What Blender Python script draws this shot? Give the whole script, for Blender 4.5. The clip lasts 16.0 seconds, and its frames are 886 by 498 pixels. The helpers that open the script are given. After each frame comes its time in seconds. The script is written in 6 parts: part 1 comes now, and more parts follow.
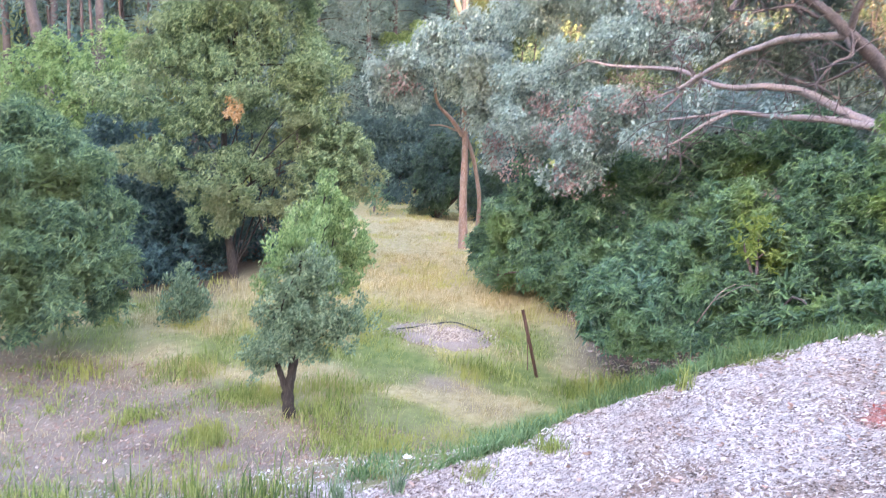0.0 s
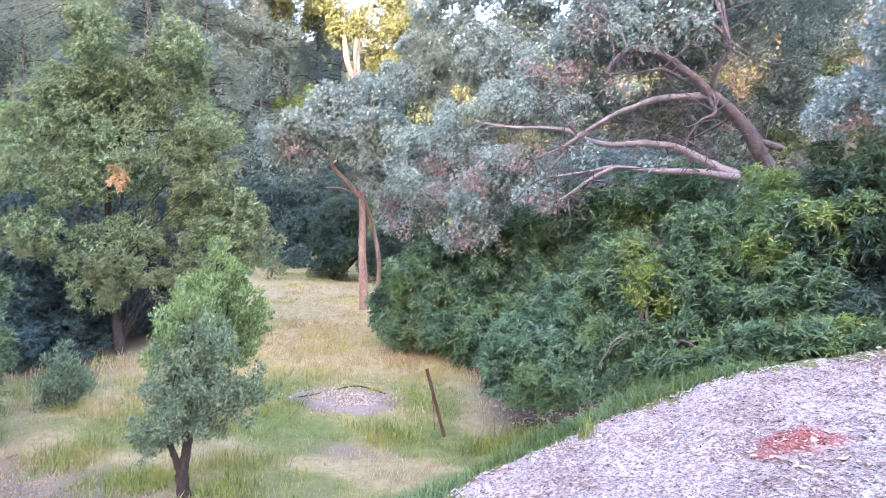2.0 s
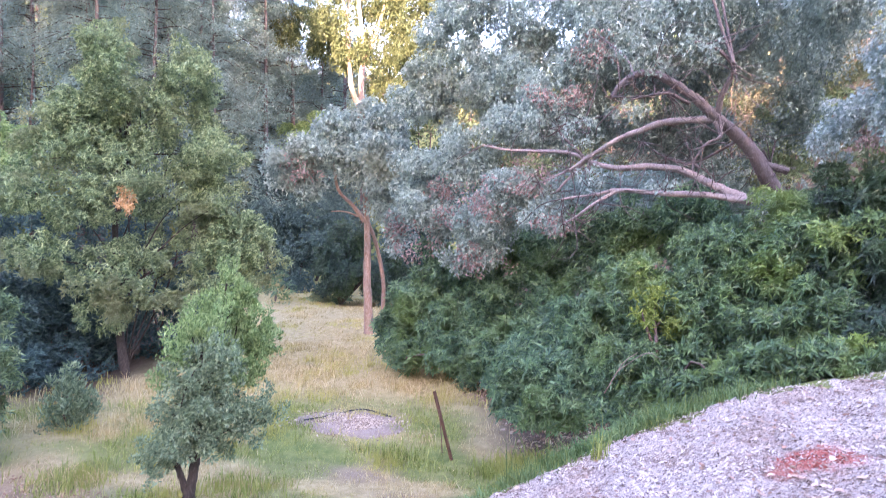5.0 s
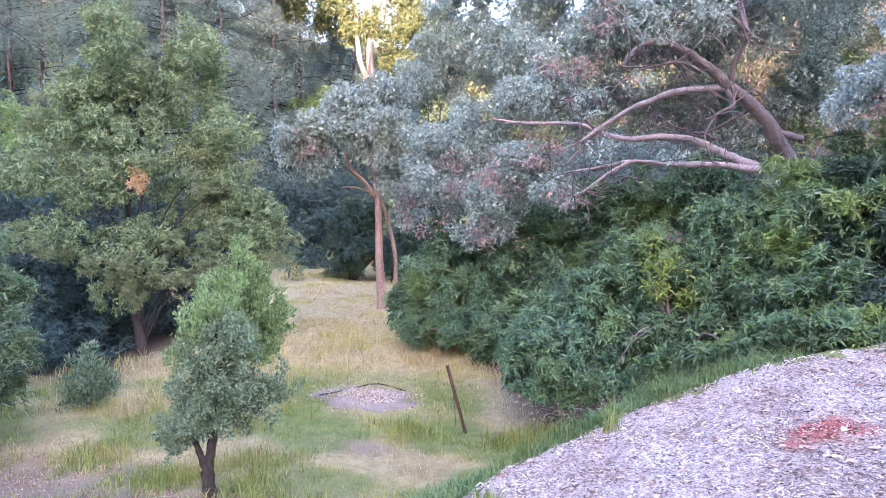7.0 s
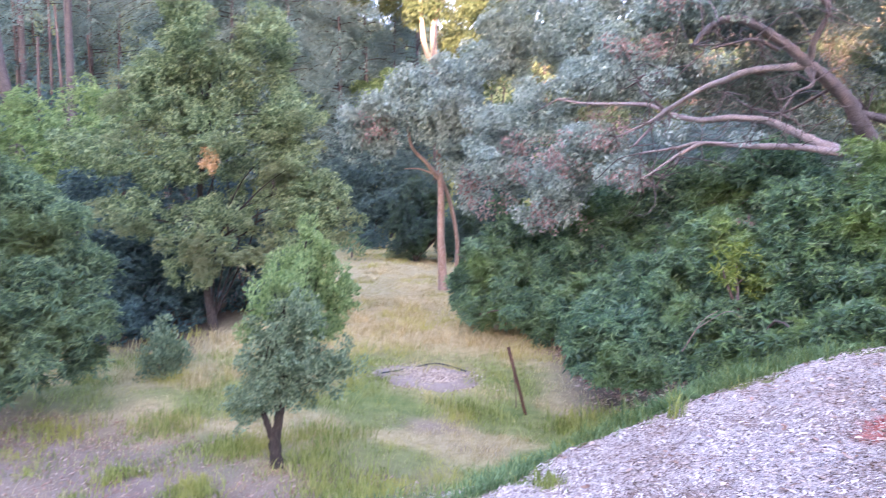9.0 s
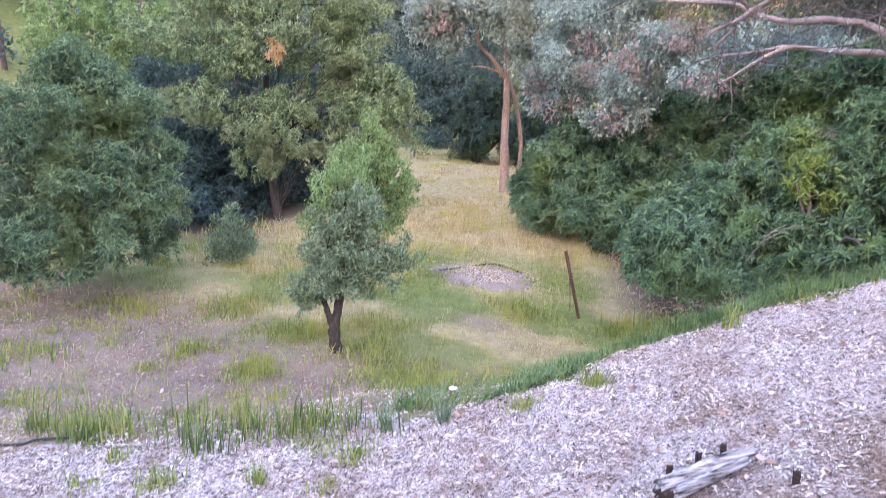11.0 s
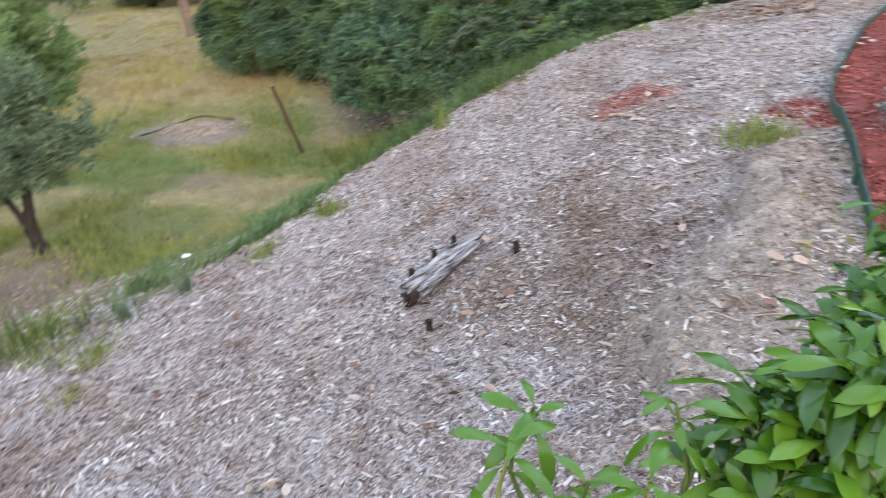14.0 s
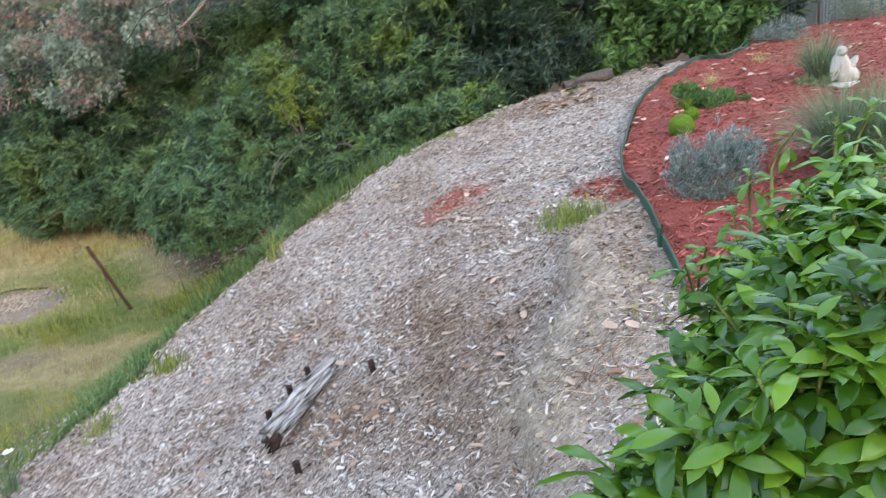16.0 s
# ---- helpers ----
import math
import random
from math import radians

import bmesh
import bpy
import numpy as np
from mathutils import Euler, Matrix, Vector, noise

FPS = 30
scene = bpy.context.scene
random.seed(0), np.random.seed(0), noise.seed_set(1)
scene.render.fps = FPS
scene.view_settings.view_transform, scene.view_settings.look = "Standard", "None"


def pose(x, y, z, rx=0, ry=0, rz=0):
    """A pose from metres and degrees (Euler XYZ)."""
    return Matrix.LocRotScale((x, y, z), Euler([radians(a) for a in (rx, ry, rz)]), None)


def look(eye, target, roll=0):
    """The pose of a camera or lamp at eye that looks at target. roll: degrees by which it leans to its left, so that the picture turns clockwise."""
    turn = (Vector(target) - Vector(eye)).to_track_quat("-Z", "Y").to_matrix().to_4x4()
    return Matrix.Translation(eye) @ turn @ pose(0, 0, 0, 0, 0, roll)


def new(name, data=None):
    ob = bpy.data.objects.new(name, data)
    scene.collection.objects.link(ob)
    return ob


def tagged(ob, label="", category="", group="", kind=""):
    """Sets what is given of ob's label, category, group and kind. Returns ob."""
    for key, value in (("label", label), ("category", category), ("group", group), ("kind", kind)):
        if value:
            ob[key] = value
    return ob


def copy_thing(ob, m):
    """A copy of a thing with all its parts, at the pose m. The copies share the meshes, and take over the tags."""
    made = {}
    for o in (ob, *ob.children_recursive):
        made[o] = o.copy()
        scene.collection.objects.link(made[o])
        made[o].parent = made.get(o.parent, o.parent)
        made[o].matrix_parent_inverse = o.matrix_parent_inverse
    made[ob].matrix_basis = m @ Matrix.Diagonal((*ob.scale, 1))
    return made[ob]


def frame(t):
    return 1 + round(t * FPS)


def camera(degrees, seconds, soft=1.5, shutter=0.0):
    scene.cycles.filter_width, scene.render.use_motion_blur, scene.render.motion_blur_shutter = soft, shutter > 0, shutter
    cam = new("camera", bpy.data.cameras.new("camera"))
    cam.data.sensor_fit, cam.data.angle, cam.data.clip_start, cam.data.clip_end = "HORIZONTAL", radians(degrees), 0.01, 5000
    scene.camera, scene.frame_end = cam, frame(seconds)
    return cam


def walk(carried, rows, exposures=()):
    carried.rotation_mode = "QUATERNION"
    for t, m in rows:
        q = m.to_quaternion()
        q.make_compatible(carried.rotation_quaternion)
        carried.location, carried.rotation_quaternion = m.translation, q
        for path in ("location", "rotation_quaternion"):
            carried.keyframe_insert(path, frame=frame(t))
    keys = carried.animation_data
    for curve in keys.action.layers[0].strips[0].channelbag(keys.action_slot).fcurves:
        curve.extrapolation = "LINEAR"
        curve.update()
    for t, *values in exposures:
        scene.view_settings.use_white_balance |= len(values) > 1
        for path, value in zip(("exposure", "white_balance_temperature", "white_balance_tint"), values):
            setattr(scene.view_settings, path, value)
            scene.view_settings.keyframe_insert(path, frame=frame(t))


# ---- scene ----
cam = camera(63.94, 16.0, soft=0.8, shutter=0.5)
walk(cam, [
    (0.0, pose(0.013, -0.016, 3.087, 80.72, -3.09, 11.68)),
    (0.5, pose(0.032, -0.012, 3.091, 83.34, -3.03, 9.72)),
    (1.0, pose(0.003, -0.001, 3.076, 84.18, -3.57, 7.60)),
    (1.5, pose(0.029, 0.009, 3.087, 84.51, -2.91, 5.53)),
    (2.0, pose(0.044, 0.003, 3.101, 85.82, -1.36, 3.47)),
    (2.5, pose(0.050, -0.004, 3.116, 88.21, -1.33, 1.91)),
    (3.0, pose(0.042, -0.032, 3.095, 91.49, -0.71, 1.03)),
    (3.5, pose(0.012, -0.054, 3.064, 92.23, 0.00, 0.00)),
    (4.0, pose(-0.011, -0.066, 3.046, 91.92, -0.76, 0.26)),
    (4.5, pose(-0.050, -0.049, 3.018, 90.12, -1.12, 1.86)),
    (5.0, pose(-0.063, -0.013, 3.005, 87.95, -1.45, 3.63)),
    (5.2, pose(-0.056, 0.001, 2.996, 87.01, -1.08, 3.97)),
    (7.5, pose(-0.037, -0.018, 3.048, 85.76, -0.40, 4.71)),
    (8.0, pose(-0.035, -0.022, 3.043, 85.97, -0.59, 5.25)),
    (8.5, pose(-0.043, -0.031, 3.034, 86.15, -0.75, 5.71)),
    (9.0, pose(-0.076, -0.041, 3.017, 84.31, -0.85, 9.50)),
    (9.2, pose(-0.076, -0.041, 3.020, 83.37, -1.05, 10.94)),
    (11.3, pose(-0.044, -0.062, 2.945, 73.66, -2.54, 15.63)),
    (11.5, pose(-0.051, -0.053, 2.937, 71.53, -2.37, 16.15)),
    (12.0, pose(-0.030, -0.028, 2.931, 67.56, -1.55, 15.08)),
    (12.5, pose(-0.006, -0.002, 2.908, 63.77, -1.37, 13.52)),
    (13.0, pose(0.007, 0.024, 2.899, 59.53, -1.17, 10.08)),
    (13.5, pose(0.055, 0.058, 2.899, 61.09, 0.93, 2.24)),
    (14.0, pose(0.047, 0.088, 2.884, 62.99, 3.10, -9.80)),
    (14.5, pose(0.055, 0.101, 2.900, 64.84, 6.93, -17.31)),
    (15.0, pose(0.051, 0.096, 2.903, 66.96, 7.77, -22.34)),
    (15.5, pose(0.059, 0.077, 2.921, 68.30, 7.60, -23.04)),
    (16.0, pose(0.078, 0.088, 2.928, 70.40, 8.46, -25.40)),
], exposures=[(0.0, 4.60, 6150, 33), (3.5, 4.55, 5900, 47), (9.0, 4.40, 5850, 44), (12.5, 4.07, 6800, 34), (13.5, 3.73, 7050, 26), (14.5, 3.74, 7050, 20), (16.0, 3.80, 7050, 18)])

# ---- light: evening, an unseen ridge added behind the camera keeps the valley in shade ----
world = bpy.data.worlds.new("sky")
scene.world = world
world.use_nodes = True
wn = world.node_tree.nodes
sky = wn.new("ShaderNodeTexSky")
sky.sky_type, sky.sun_disc = "NISHITA", False
sky.sun_elevation, sky.sun_rotation = radians(7), radians(180)
sky.air_density, sky.dust_density, sky.ozone_density = 1.0, 2.0, 1.0
wn["Background"].inputs["Strength"].default_value = 0.15
world.node_tree.links.new(sky.outputs["Color"], wn["Background"].inputs["Color"])
sun_data = bpy.data.lights.new("sun", "SUN")
sun_data.energy, sun_data.angle, sun_data.color = 2.0, radians(0.5), (1.0, 0.80, 0.52)
sun = new("sun", sun_data)
sun.matrix_world = look((0, 0, 60), (0, math.cos(radians(7)) * 10, 60 - math.sin(radians(7)) * 10))


# ---- terrain ----
def smooth(a, b, v):
    u = np.clip((v - a) / (b - a), 0.0, 1.0)
    return u * u * (3.0 - 2.0 * u)


CREST_X = (-30, -9, -5.2, -4.0, -3.3, -2.7, -1.3, -0.7, 0.1, 1.2, 1.8, 2.6, 3.7, 6.0, 7.5, 9.2, 12.0, 30)
CREST_Y = (3, 4.0, 4.8, 5.4, 5.8, 6.3, 6.8, 7.2, 8.0, 8.5, 8.8, 9.05, 9.3, 9.4, 9.4, 9.1, 9.6, 11)


def crest(x):
    """The far edge of the mulched bank, as y over x."""
    return np.interp(x, CREST_X, CREST_Y)


def bank(x, y):
    """Height of the mulched slope, which climbs to the right."""
    return 0.35 + np.tanh((x - 0.9) / 2.8) - 0.05 * (y - 5.0) * (1.0 - smooth(2.0, 6.0, x))


def ground_z(x, y):
    x, y = np.asarray(x, float), np.asarray(y, float)
    valley = -1.2 + 0.06 * np.sin(0.7 * x + 0.4 * y) + 0.05 * np.sin(1.3 * y - 0.5 * x)
    valley = valley - 0.22 * np.exp(-((x + 0.6) ** 2 + (y - 13.4) ** 2) / 14.0)
    valley = valley + 0.40 * np.clip(y - 50.0, 0, 75) + 0.40 * np.clip(-x - 17.0 - 0.1 * y, 0, 60) * smooth(14, 34, y)
    valley = valley + 0.30 * np.clip(x - 9.0, 0, 50) * smooth(11, 30, y)
    keep = 1.0 - smooth(0.0, 3.2, y - crest(x))
    z = valley + (bank(x, y) - valley) * keep
    # unseen ridge added to block the low sun, its height set by side
    shade_ridge = 23.5 + 17.0 * smooth(-10.5, -14, x) + 4.0 * smooth(-2, 4, x)
    return z + shade_ridge * smooth(-12, -70, y)


# ---- materials ----
def shader(name, rough=0.8, spec=0.3, metal=0.0):
    m = bpy.data.materials.new(name)
    m.use_nodes = True
    b = m.node_tree.nodes["Principled BSDF"]
    b.inputs["Roughness"].default_value = rough
    b.inputs["Specular IOR Level"].default_value = spec
    b.inputs["Metallic"].default_value = metal
    return m, m.node_tree, b


def ramp(tree, source, stops):
    r = tree.nodes.new("ShaderNodeValToRGB")
    e = r.color_ramp.elements
    for i, (at, c) in enumerate(stops):
        el = e[i] if i < 2 else e.new(at)
        el.position, el.color = at, (*c, 1)
    tree.links.new(source, r.inputs["Fac"])
    return r.outputs["Color"]


def noise_tex(tree, scale, detail=4.0, rough=0.6, stretch=None):
    co = tree.nodes.new("ShaderNodeTexCoord")
    n = tree.nodes.new("ShaderNodeTexNoise")
    n.inputs["Scale"].default_value, n.inputs["Detail"].default_value, n.inputs["Roughness"].default_value = scale, detail, rough
    out = co.outputs["Object"]
    if stretch:
        mp = tree.nodes.new("ShaderNodeMapping")
        mp.inputs["Scale"].default_value = stretch
        tree.links.new(out, mp.inputs["Vector"])
        out = mp.outputs["Vector"]
    tree.links.new(out, n.inputs["Vector"])
    return n.outputs["Fac"]


def mix(tree, fac, a, b, kind="MIX"):
    n = tree.nodes.new("ShaderNodeMix")
    n.data_type, n.blend_type = "RGBA", kind
    for sock, v in ((n.inputs[0], fac), (n.inputs[6], a), (n.inputs[7], b)):
        if isinstance(v, (int, float)):
            sock.default_value = v
        elif isinstance(v, tuple):
            sock.default_value = (*v, 1)
        else:
            tree.links.new(v, sock)
    return n.outputs[2]


def relief(tree, b, height, strength=0.5, distance=0.02):
    n = tree.nodes.new("ShaderNodeBump")
    n.inputs["Strength"].default_value, n.inputs["Distance"].default_value = strength, distance
    tree.links.new(height, n.inputs["Height"])
    tree.links.new(n.outputs["Normal"], b.inputs["Normal"])


def leaf_material(name, dark, mid, light, patch=None, rough=0.5, spec=0.35, through_light=0.34, patch_scale=0.7):
    """Leaves: a colour for each leaf, drifting in patches through the crown, with light passing through the blade."""
    m, t, b = shader(name, rough, spec)
    geo = t.nodes.new("ShaderNodeNewGeometry")
    col = ramp(t, geo.outputs["Random Per Island"], [(0.0, dark), (1.0, light), (0.5, mid)])
    if patch:
        f = t.nodes.new("ShaderNodeMapRange")
        f.inputs["From Min"].default_value, f.inputs["From Max"].default_value = 0.5, 0.68
        t.links.new(noise_tex(t, patch_scale, 2.0), f.inputs["Value"])
        col = mix(t, f.outputs["Result"], col, patch)
    t.links.new(col, b.inputs["Base Color"])
    tr = t.nodes.new("ShaderNodeBsdfTranslucent")
    t.links.new(col, tr.inputs["Color"])
    ms = t.nodes.new("ShaderNodeMixShader")
    ms.inputs["Fac"].default_value = through_light
    t.links.new(b.outputs["BSDF"], ms.inputs[1])
    t.links.new(tr.outputs["BSDF"], ms.inputs[2])
    t.links.new(ms.outputs["Shader"], t.nodes["Material Output"].inputs["Surface"])
    return m


def rough_material(name, a, c, light, scale=6.0, fine=60.0, rough=0.85, bump=0.5, stretch=None, distance=0.02, spec=0.25):
    m, t, b = shader(name, rough, spec)
    col = ramp(t, noise_tex(t, scale, 5, 0.65, stretch), [(0.3, a), (0.7, c)])
    grain = noise_tex(t, fine, 6, 0.7, stretch)
    col = mix(t, ramp(t, grain, [(0.45, (0, 0, 0)), (0.75, (1, 1, 1))]), col, light)
    t.links.new(col, b.inputs["Base Color"])
    relief(t, b, grain, bump, distance)
    return m


def island_material(name, stops, rough=0.85, spec=0.2, stain=None):
    """Loose pieces joined in one mesh: each piece its own shade, with wet brown stains in drifts."""
    m, t, b = shader(name, rough, spec)
    geo = t.nodes.new("ShaderNodeNewGeometry")
    col = ramp(t, geo.outputs["Random Per Island"], stops)
    grain = noise_tex(t, 90, 3, 0.6)
    col = mix(t, 0.35, col, ramp(t, grain, [(0.3, (0.2, 0.18, 0.17)), (0.7, (1, 1, 1))]), "MULTIPLY")
    if stain:
        for scale, lo, hi in ((0.8, 0.47, 0.68), (3.2, 0.52, 0.72)):
            col = mix(t, 1.0, col, ramp(t, noise_tex(t, scale, 5, 0.65), [(lo, (1, 1, 1)), (hi, stain)]), "MULTIPLY")
    t.links.new(col, b.inputs["Base Color"])
    return m


def object_material(name, stops, rough=0.85, spec=0.2, gloss_noise=0.0):
    m, t, b = shader(name, rough, spec)
    info = t.nodes.new("ShaderNodeObjectInfo")
    col = ramp(t, info.outputs["Random"], stops)
    grain = noise_tex(t, 70, 3, 0.6)
    col = mix(t, 0.3, col, ramp(t, grain, [(0.3, (0.35, 0.33, 0.3)), (0.7, (1, 1, 1))]), "MULTIPLY")
    t.links.new(col, b.inputs["Base Color"])
    return m


def ground_material():
    m, t, b = shader("meadow soil and thatch", 0.95, 0.1)
    soil = ramp(t, noise_tex(t, 1.6, 6, 0.7), [(0.3, (0.13, 0.09, 0.068)), (0.7, (0.27, 0.20, 0.155))])
    soil = mix(t, ramp(t, noise_tex(t, 38, 8, 0.85), [(0.5, (0, 0, 0)), (0.66, (0.9, 0.9, 0.9))]), soil, (0.42, 0.37, 0.31))
    soil = mix(t, ramp(t, noise_tex(t, 55, 6, 0.8), [(0.36, (0.8, 0.8, 0.8)), (0.5, (0, 0, 0))]), soil, (0.08, 0.055, 0.04))
    thatch = ramp(t, noise_tex(t, 5, 6, 0.7), [(0.3, (0.24, 0.19, 0.085)), (0.7, (0.48, 0.39, 0.21))])
    green = ramp(t, noise_tex(t, 3, 5, 0.7), [(0.3, (0.09, 0.125, 0.035)), (0.7, (0.22, 0.24, 0.08))])
    def attr(name):
        a = t.nodes.new("ShaderNodeAttribute")
        a.attribute_name = name
        return a.outputs["Fac"]
    col = mix(t, attr("green"), thatch, green)
    col = mix(t, attr("bare"), col, soil)
    # brown leaf litter, darkened in colour for the shade below the shrubs
    leafy = ramp(t, noise_tex(t, 12, 6, 0.75), [(0.3, (0.05, 0.036, 0.026)), (0.7, (0.13, 0.09, 0.06))])
    col = mix(t, attr("litter"), col, leafy)
    t.links.new(col, b.inputs["Base Color"])
    relief(t, b, noise_tex(t, 22, 6, 0.75), 0.7, 0.04)
    return m


def mulch_material():
    """Weathered wood chips: fine bed between the loose chips."""
    m, t, b = shader("weathered wood mulch", 0.92, 0.15)
    def cells(scale, stretch):
        co, mp, v = t.nodes.new("ShaderNodeTexCoord"), t.nodes.new("ShaderNodeMapping"), t.nodes.new("ShaderNodeTexVoronoi")
        mp.inputs["Scale"].default_value = stretch
        v.inputs["Scale"].default_value = scale
        t.links.new(co.outputs["Object"], mp.inputs["Vector"])
        t.links.new(mp.outputs["Vector"], v.inputs["Vector"])
        bw = t.nodes.new("ShaderNodeRGBToBW")
        t.links.new(v.outputs["Color"], bw.inputs["Color"])
        return bw.outputs["Val"], v.outputs["Distance"]
    a, da = cells(34, (1.0, 2.2, 1.0))
    c, dc = cells(60, (2.0, 1.0, 1.0))
    col = ramp(t, a, [(0.1, (0.09, 0.066, 0.058)), (0.9, (0.80, 0.715, 0.665)), (0.5, (0.48, 0.405, 0.37))])
    col = mix(t, 0.4, col, ramp(t, c, [(0.2, (0.13, 0.096, 0.083)), (0.8, (0.66, 0.57, 0.54))]))
    brown = ramp(t, noise_tex(t, 0.9, 6, 0.7), [(0.44, (1, 1, 1)), (0.66, (0.60, 0.50, 0.42))])
    col = mix(t, 1.0, col, brown, "MULTIPLY")
    dirt = t.nodes.new("ShaderNodeAttribute")
    dirt.attribute_name = "dirt"
    col = mix(t, dirt.outputs["Fac"], col, mix(t, 1.0, col, (0.66, 0.55, 0.46), "MULTIPLY"))
    at = t.nodes.new("ShaderNodeAttribute")
    at.attribute_name = "earth"
    soil = ramp(t, noise_tex(t, 9, 8, 0.8), [(0.34, (0.17, 0.125, 0.095)), (0.66, (0.60, 0.485, 0.395))])
    broken = t.nodes.new("ShaderNodeMath")
    broken.operation = "MULTIPLY_ADD"
    t.links.new(noise_tex(t, 6, 6, 0.75), broken.inputs[0])
    broken.inputs[1].default_value = 3.8
    broken.inputs[2].default_value = -0.95
    both = t.nodes.new("ShaderNodeMath")
    both.operation, both.use_clamp = "MULTIPLY", True
    t.links.new(at.outputs["Fac"], both.inputs[0])
    t.links.new(broken.outputs["Value"], both.inputs[1])
    col = mix(t, both.outputs["Value"], col, soil)
    rd = t.nodes.new("ShaderNodeAttribute")
    rd.attribute_name = "red"
    col = mix(t, rd.outputs["Fac"], col, ramp(t, c, [(0.2, (0.28, 0.05, 0.03)), (0.8, (0.50, 0.13, 0.09))]))
    t.links.new(col, b.inputs["Base Color"])
    relief(t, b, da, 0.9, 0.03)
    return m


M_GROUND = ground_material()
M_MULCH = mulch_material()
M_CHIP = island_material("bleached wood chip", [(0.0, (0.12, 0.08, 0.065)), (1.0, (0.90, 0.84, 0.79)), (0.25, (0.32, 0.25, 0.215)), (0.7, (0.72, 0.645, 0.595))], stain=(0.62, 0.50, 0.42))
M_SHRED = island_material("wood shred", [(0.0, (0.06, 0.042, 0.035)), (1.0, (0.86, 0.785, 0.735)), (0.3, (0.30, 0.23, 0.20)), (0.7, (0.70, 0.62, 0.57))], stain=(0.60, 0.48, 0.39))
M_CHIP_ONE = object_material("single wood chip", [(0.0, (0.20, 0.13, 0.10)), (1.0, (0.70, 0.62, 0.60)), (0.6, (0.46, 0.37, 0.34))])
M_RED = rough_material("red dyed bark mulch", (0.17, 0.034, 0.026), (0.31, 0.070, 0.054), (0.46, 0.15, 0.12), 12, 90, 0.9, 0.9)
M_RED_CHIP = island_material("red bark chip", [(0.0, (0.13, 0.026, 0.018)), (1.0, (0.55, 0.19, 0.15)), (0.5, (0.36, 0.085, 0.065))])
M_CLOD = island_material("dry soil clod", [(0.0, (0.16, 0.115, 0.085)), (1.0, (0.62, 0.51, 0.40)), (0.5, (0.40, 0.315, 0.24))])
M_LITTER = island_material("fallen leaf", [(0.0, (0.20, 0.105, 0.07)), (1.0, (0.56, 0.43, 0.33)), (0.5, (0.36, 0.22, 0.15))], 0.7)
M_PALE_LITTER = island_material("pale dry leaf", [(0.0, (0.42, 0.25, 0.18)), (1.0, (0.68, 0.55, 0.45)), (0.5, (0.56, 0.40, 0.31))], 0.7)
M_GUM_BARK = rough_material("smooth gum bark", (0.19, 0.115, 0.082), (0.30, 0.20, 0.15), (0.42, 0.33, 0.28), 3, 30, 0.75, 0.4, (1, 1, 0.25))
M_LIMB = rough_material("grey-brown limb bark", (0.055, 0.042, 0.038), (0.12, 0.094, 0.086), (0.20, 0.165, 0.155), 5, 40, 0.85, 0.9)
M_LIMB_PALE = rough_material("pale grey limb bark", (0.13, 0.098, 0.092), (0.27, 0.215, 0.20), (0.44, 0.375, 0.36), 5, 40, 0.8, 0.5)
M_DARK_BARK = rough_material("dark furrowed bark", (0.025, 0.02, 0.016), (0.055, 0.042, 0.034), (0.10, 0.08, 0.065), 6, 40, 0.9, 0.8, (1, 1, 0.3))
M_BROWN_BARK = rough_material("brown bark", (0.07, 0.045, 0.036), (0.13, 0.09, 0.075), (0.19, 0.145, 0.13), 5, 40, 0.9, 0.7, (1, 1, 0.3))
M_PALE_BARK = rough_material("pale gum bark", (0.30, 0.22, 0.14), (0.42, 0.33, 0.22), (0.52, 0.43, 0.31), 2, 20, 0.7, 0.3, (1, 1, 0.3))
M_EUC = leaf_material("blue-grey gum leaf", (0.140, 0.195, 0.172), (0.245, 0.325, 0.280), (0.375, 0.455, 0.395), (0.21, 0.25, 0.19), 0.55, 0.22, 0.25, 0.5)
# darker copy of the gum leaf: shade of inner crowns put into its colour
M_EUC_SHADE = leaf_material("shaded grey-green gum leaf", (0.095, 0.137, 0.115), (0.165, 0.225, 0.188), (0.255, 0.320, 0.270), None, 0.55, 0.22, 0.25)
M_EUC_BLUE = leaf_material("silver gum leaf", (0.155, 0.218, 0.198), (0.262, 0.335, 0.308), (0.385, 0.458, 0.417), None, 0.45, 0.4, 0.22)
M_EUC_DRY = leaf_material("dry pink-brown gum leaf", (0.18, 0.125, 0.11), (0.28, 0.20, 0.175), (0.40, 0.30, 0.265), None, 0.6, 0.25, 0.3)
M_LAUREL = leaf_material("dark glossy shrub leaf", (0.042, 0.088, 0.050), (0.085, 0.158, 0.080), (0.170, 0.272, 0.105), (0.180, 0.265, 0.070), 0.38, 0.45, 0.2, 0.9)
# shaded version of the shrub leaf, the shade painted in as darker greens
M_LAUREL_SHADE = leaf_material("shaded shrub leaf", (0.019, 0.040, 0.031), (0.037, 0.073, 0.051), (0.080, 0.138, 0.078), (0.058, 0.105, 0.040), 0.4, 0.4, 0.2)
M_LAUREL_BLUE = leaf_material("blue-green shrub leaf", (0.045, 0.098, 0.062), (0.088, 0.172, 0.098), (0.178, 0.290, 0.135), (0.135, 0.215, 0.068), 0.4, 0.4, 0.22)
M_YELLOW = leaf_material("yellow-green young leaf", (0.115, 0.165, 0.030), (0.194, 0.255, 0.050), (0.274, 0.330, 0.090), None, 0.45, 0.35, 0.35)
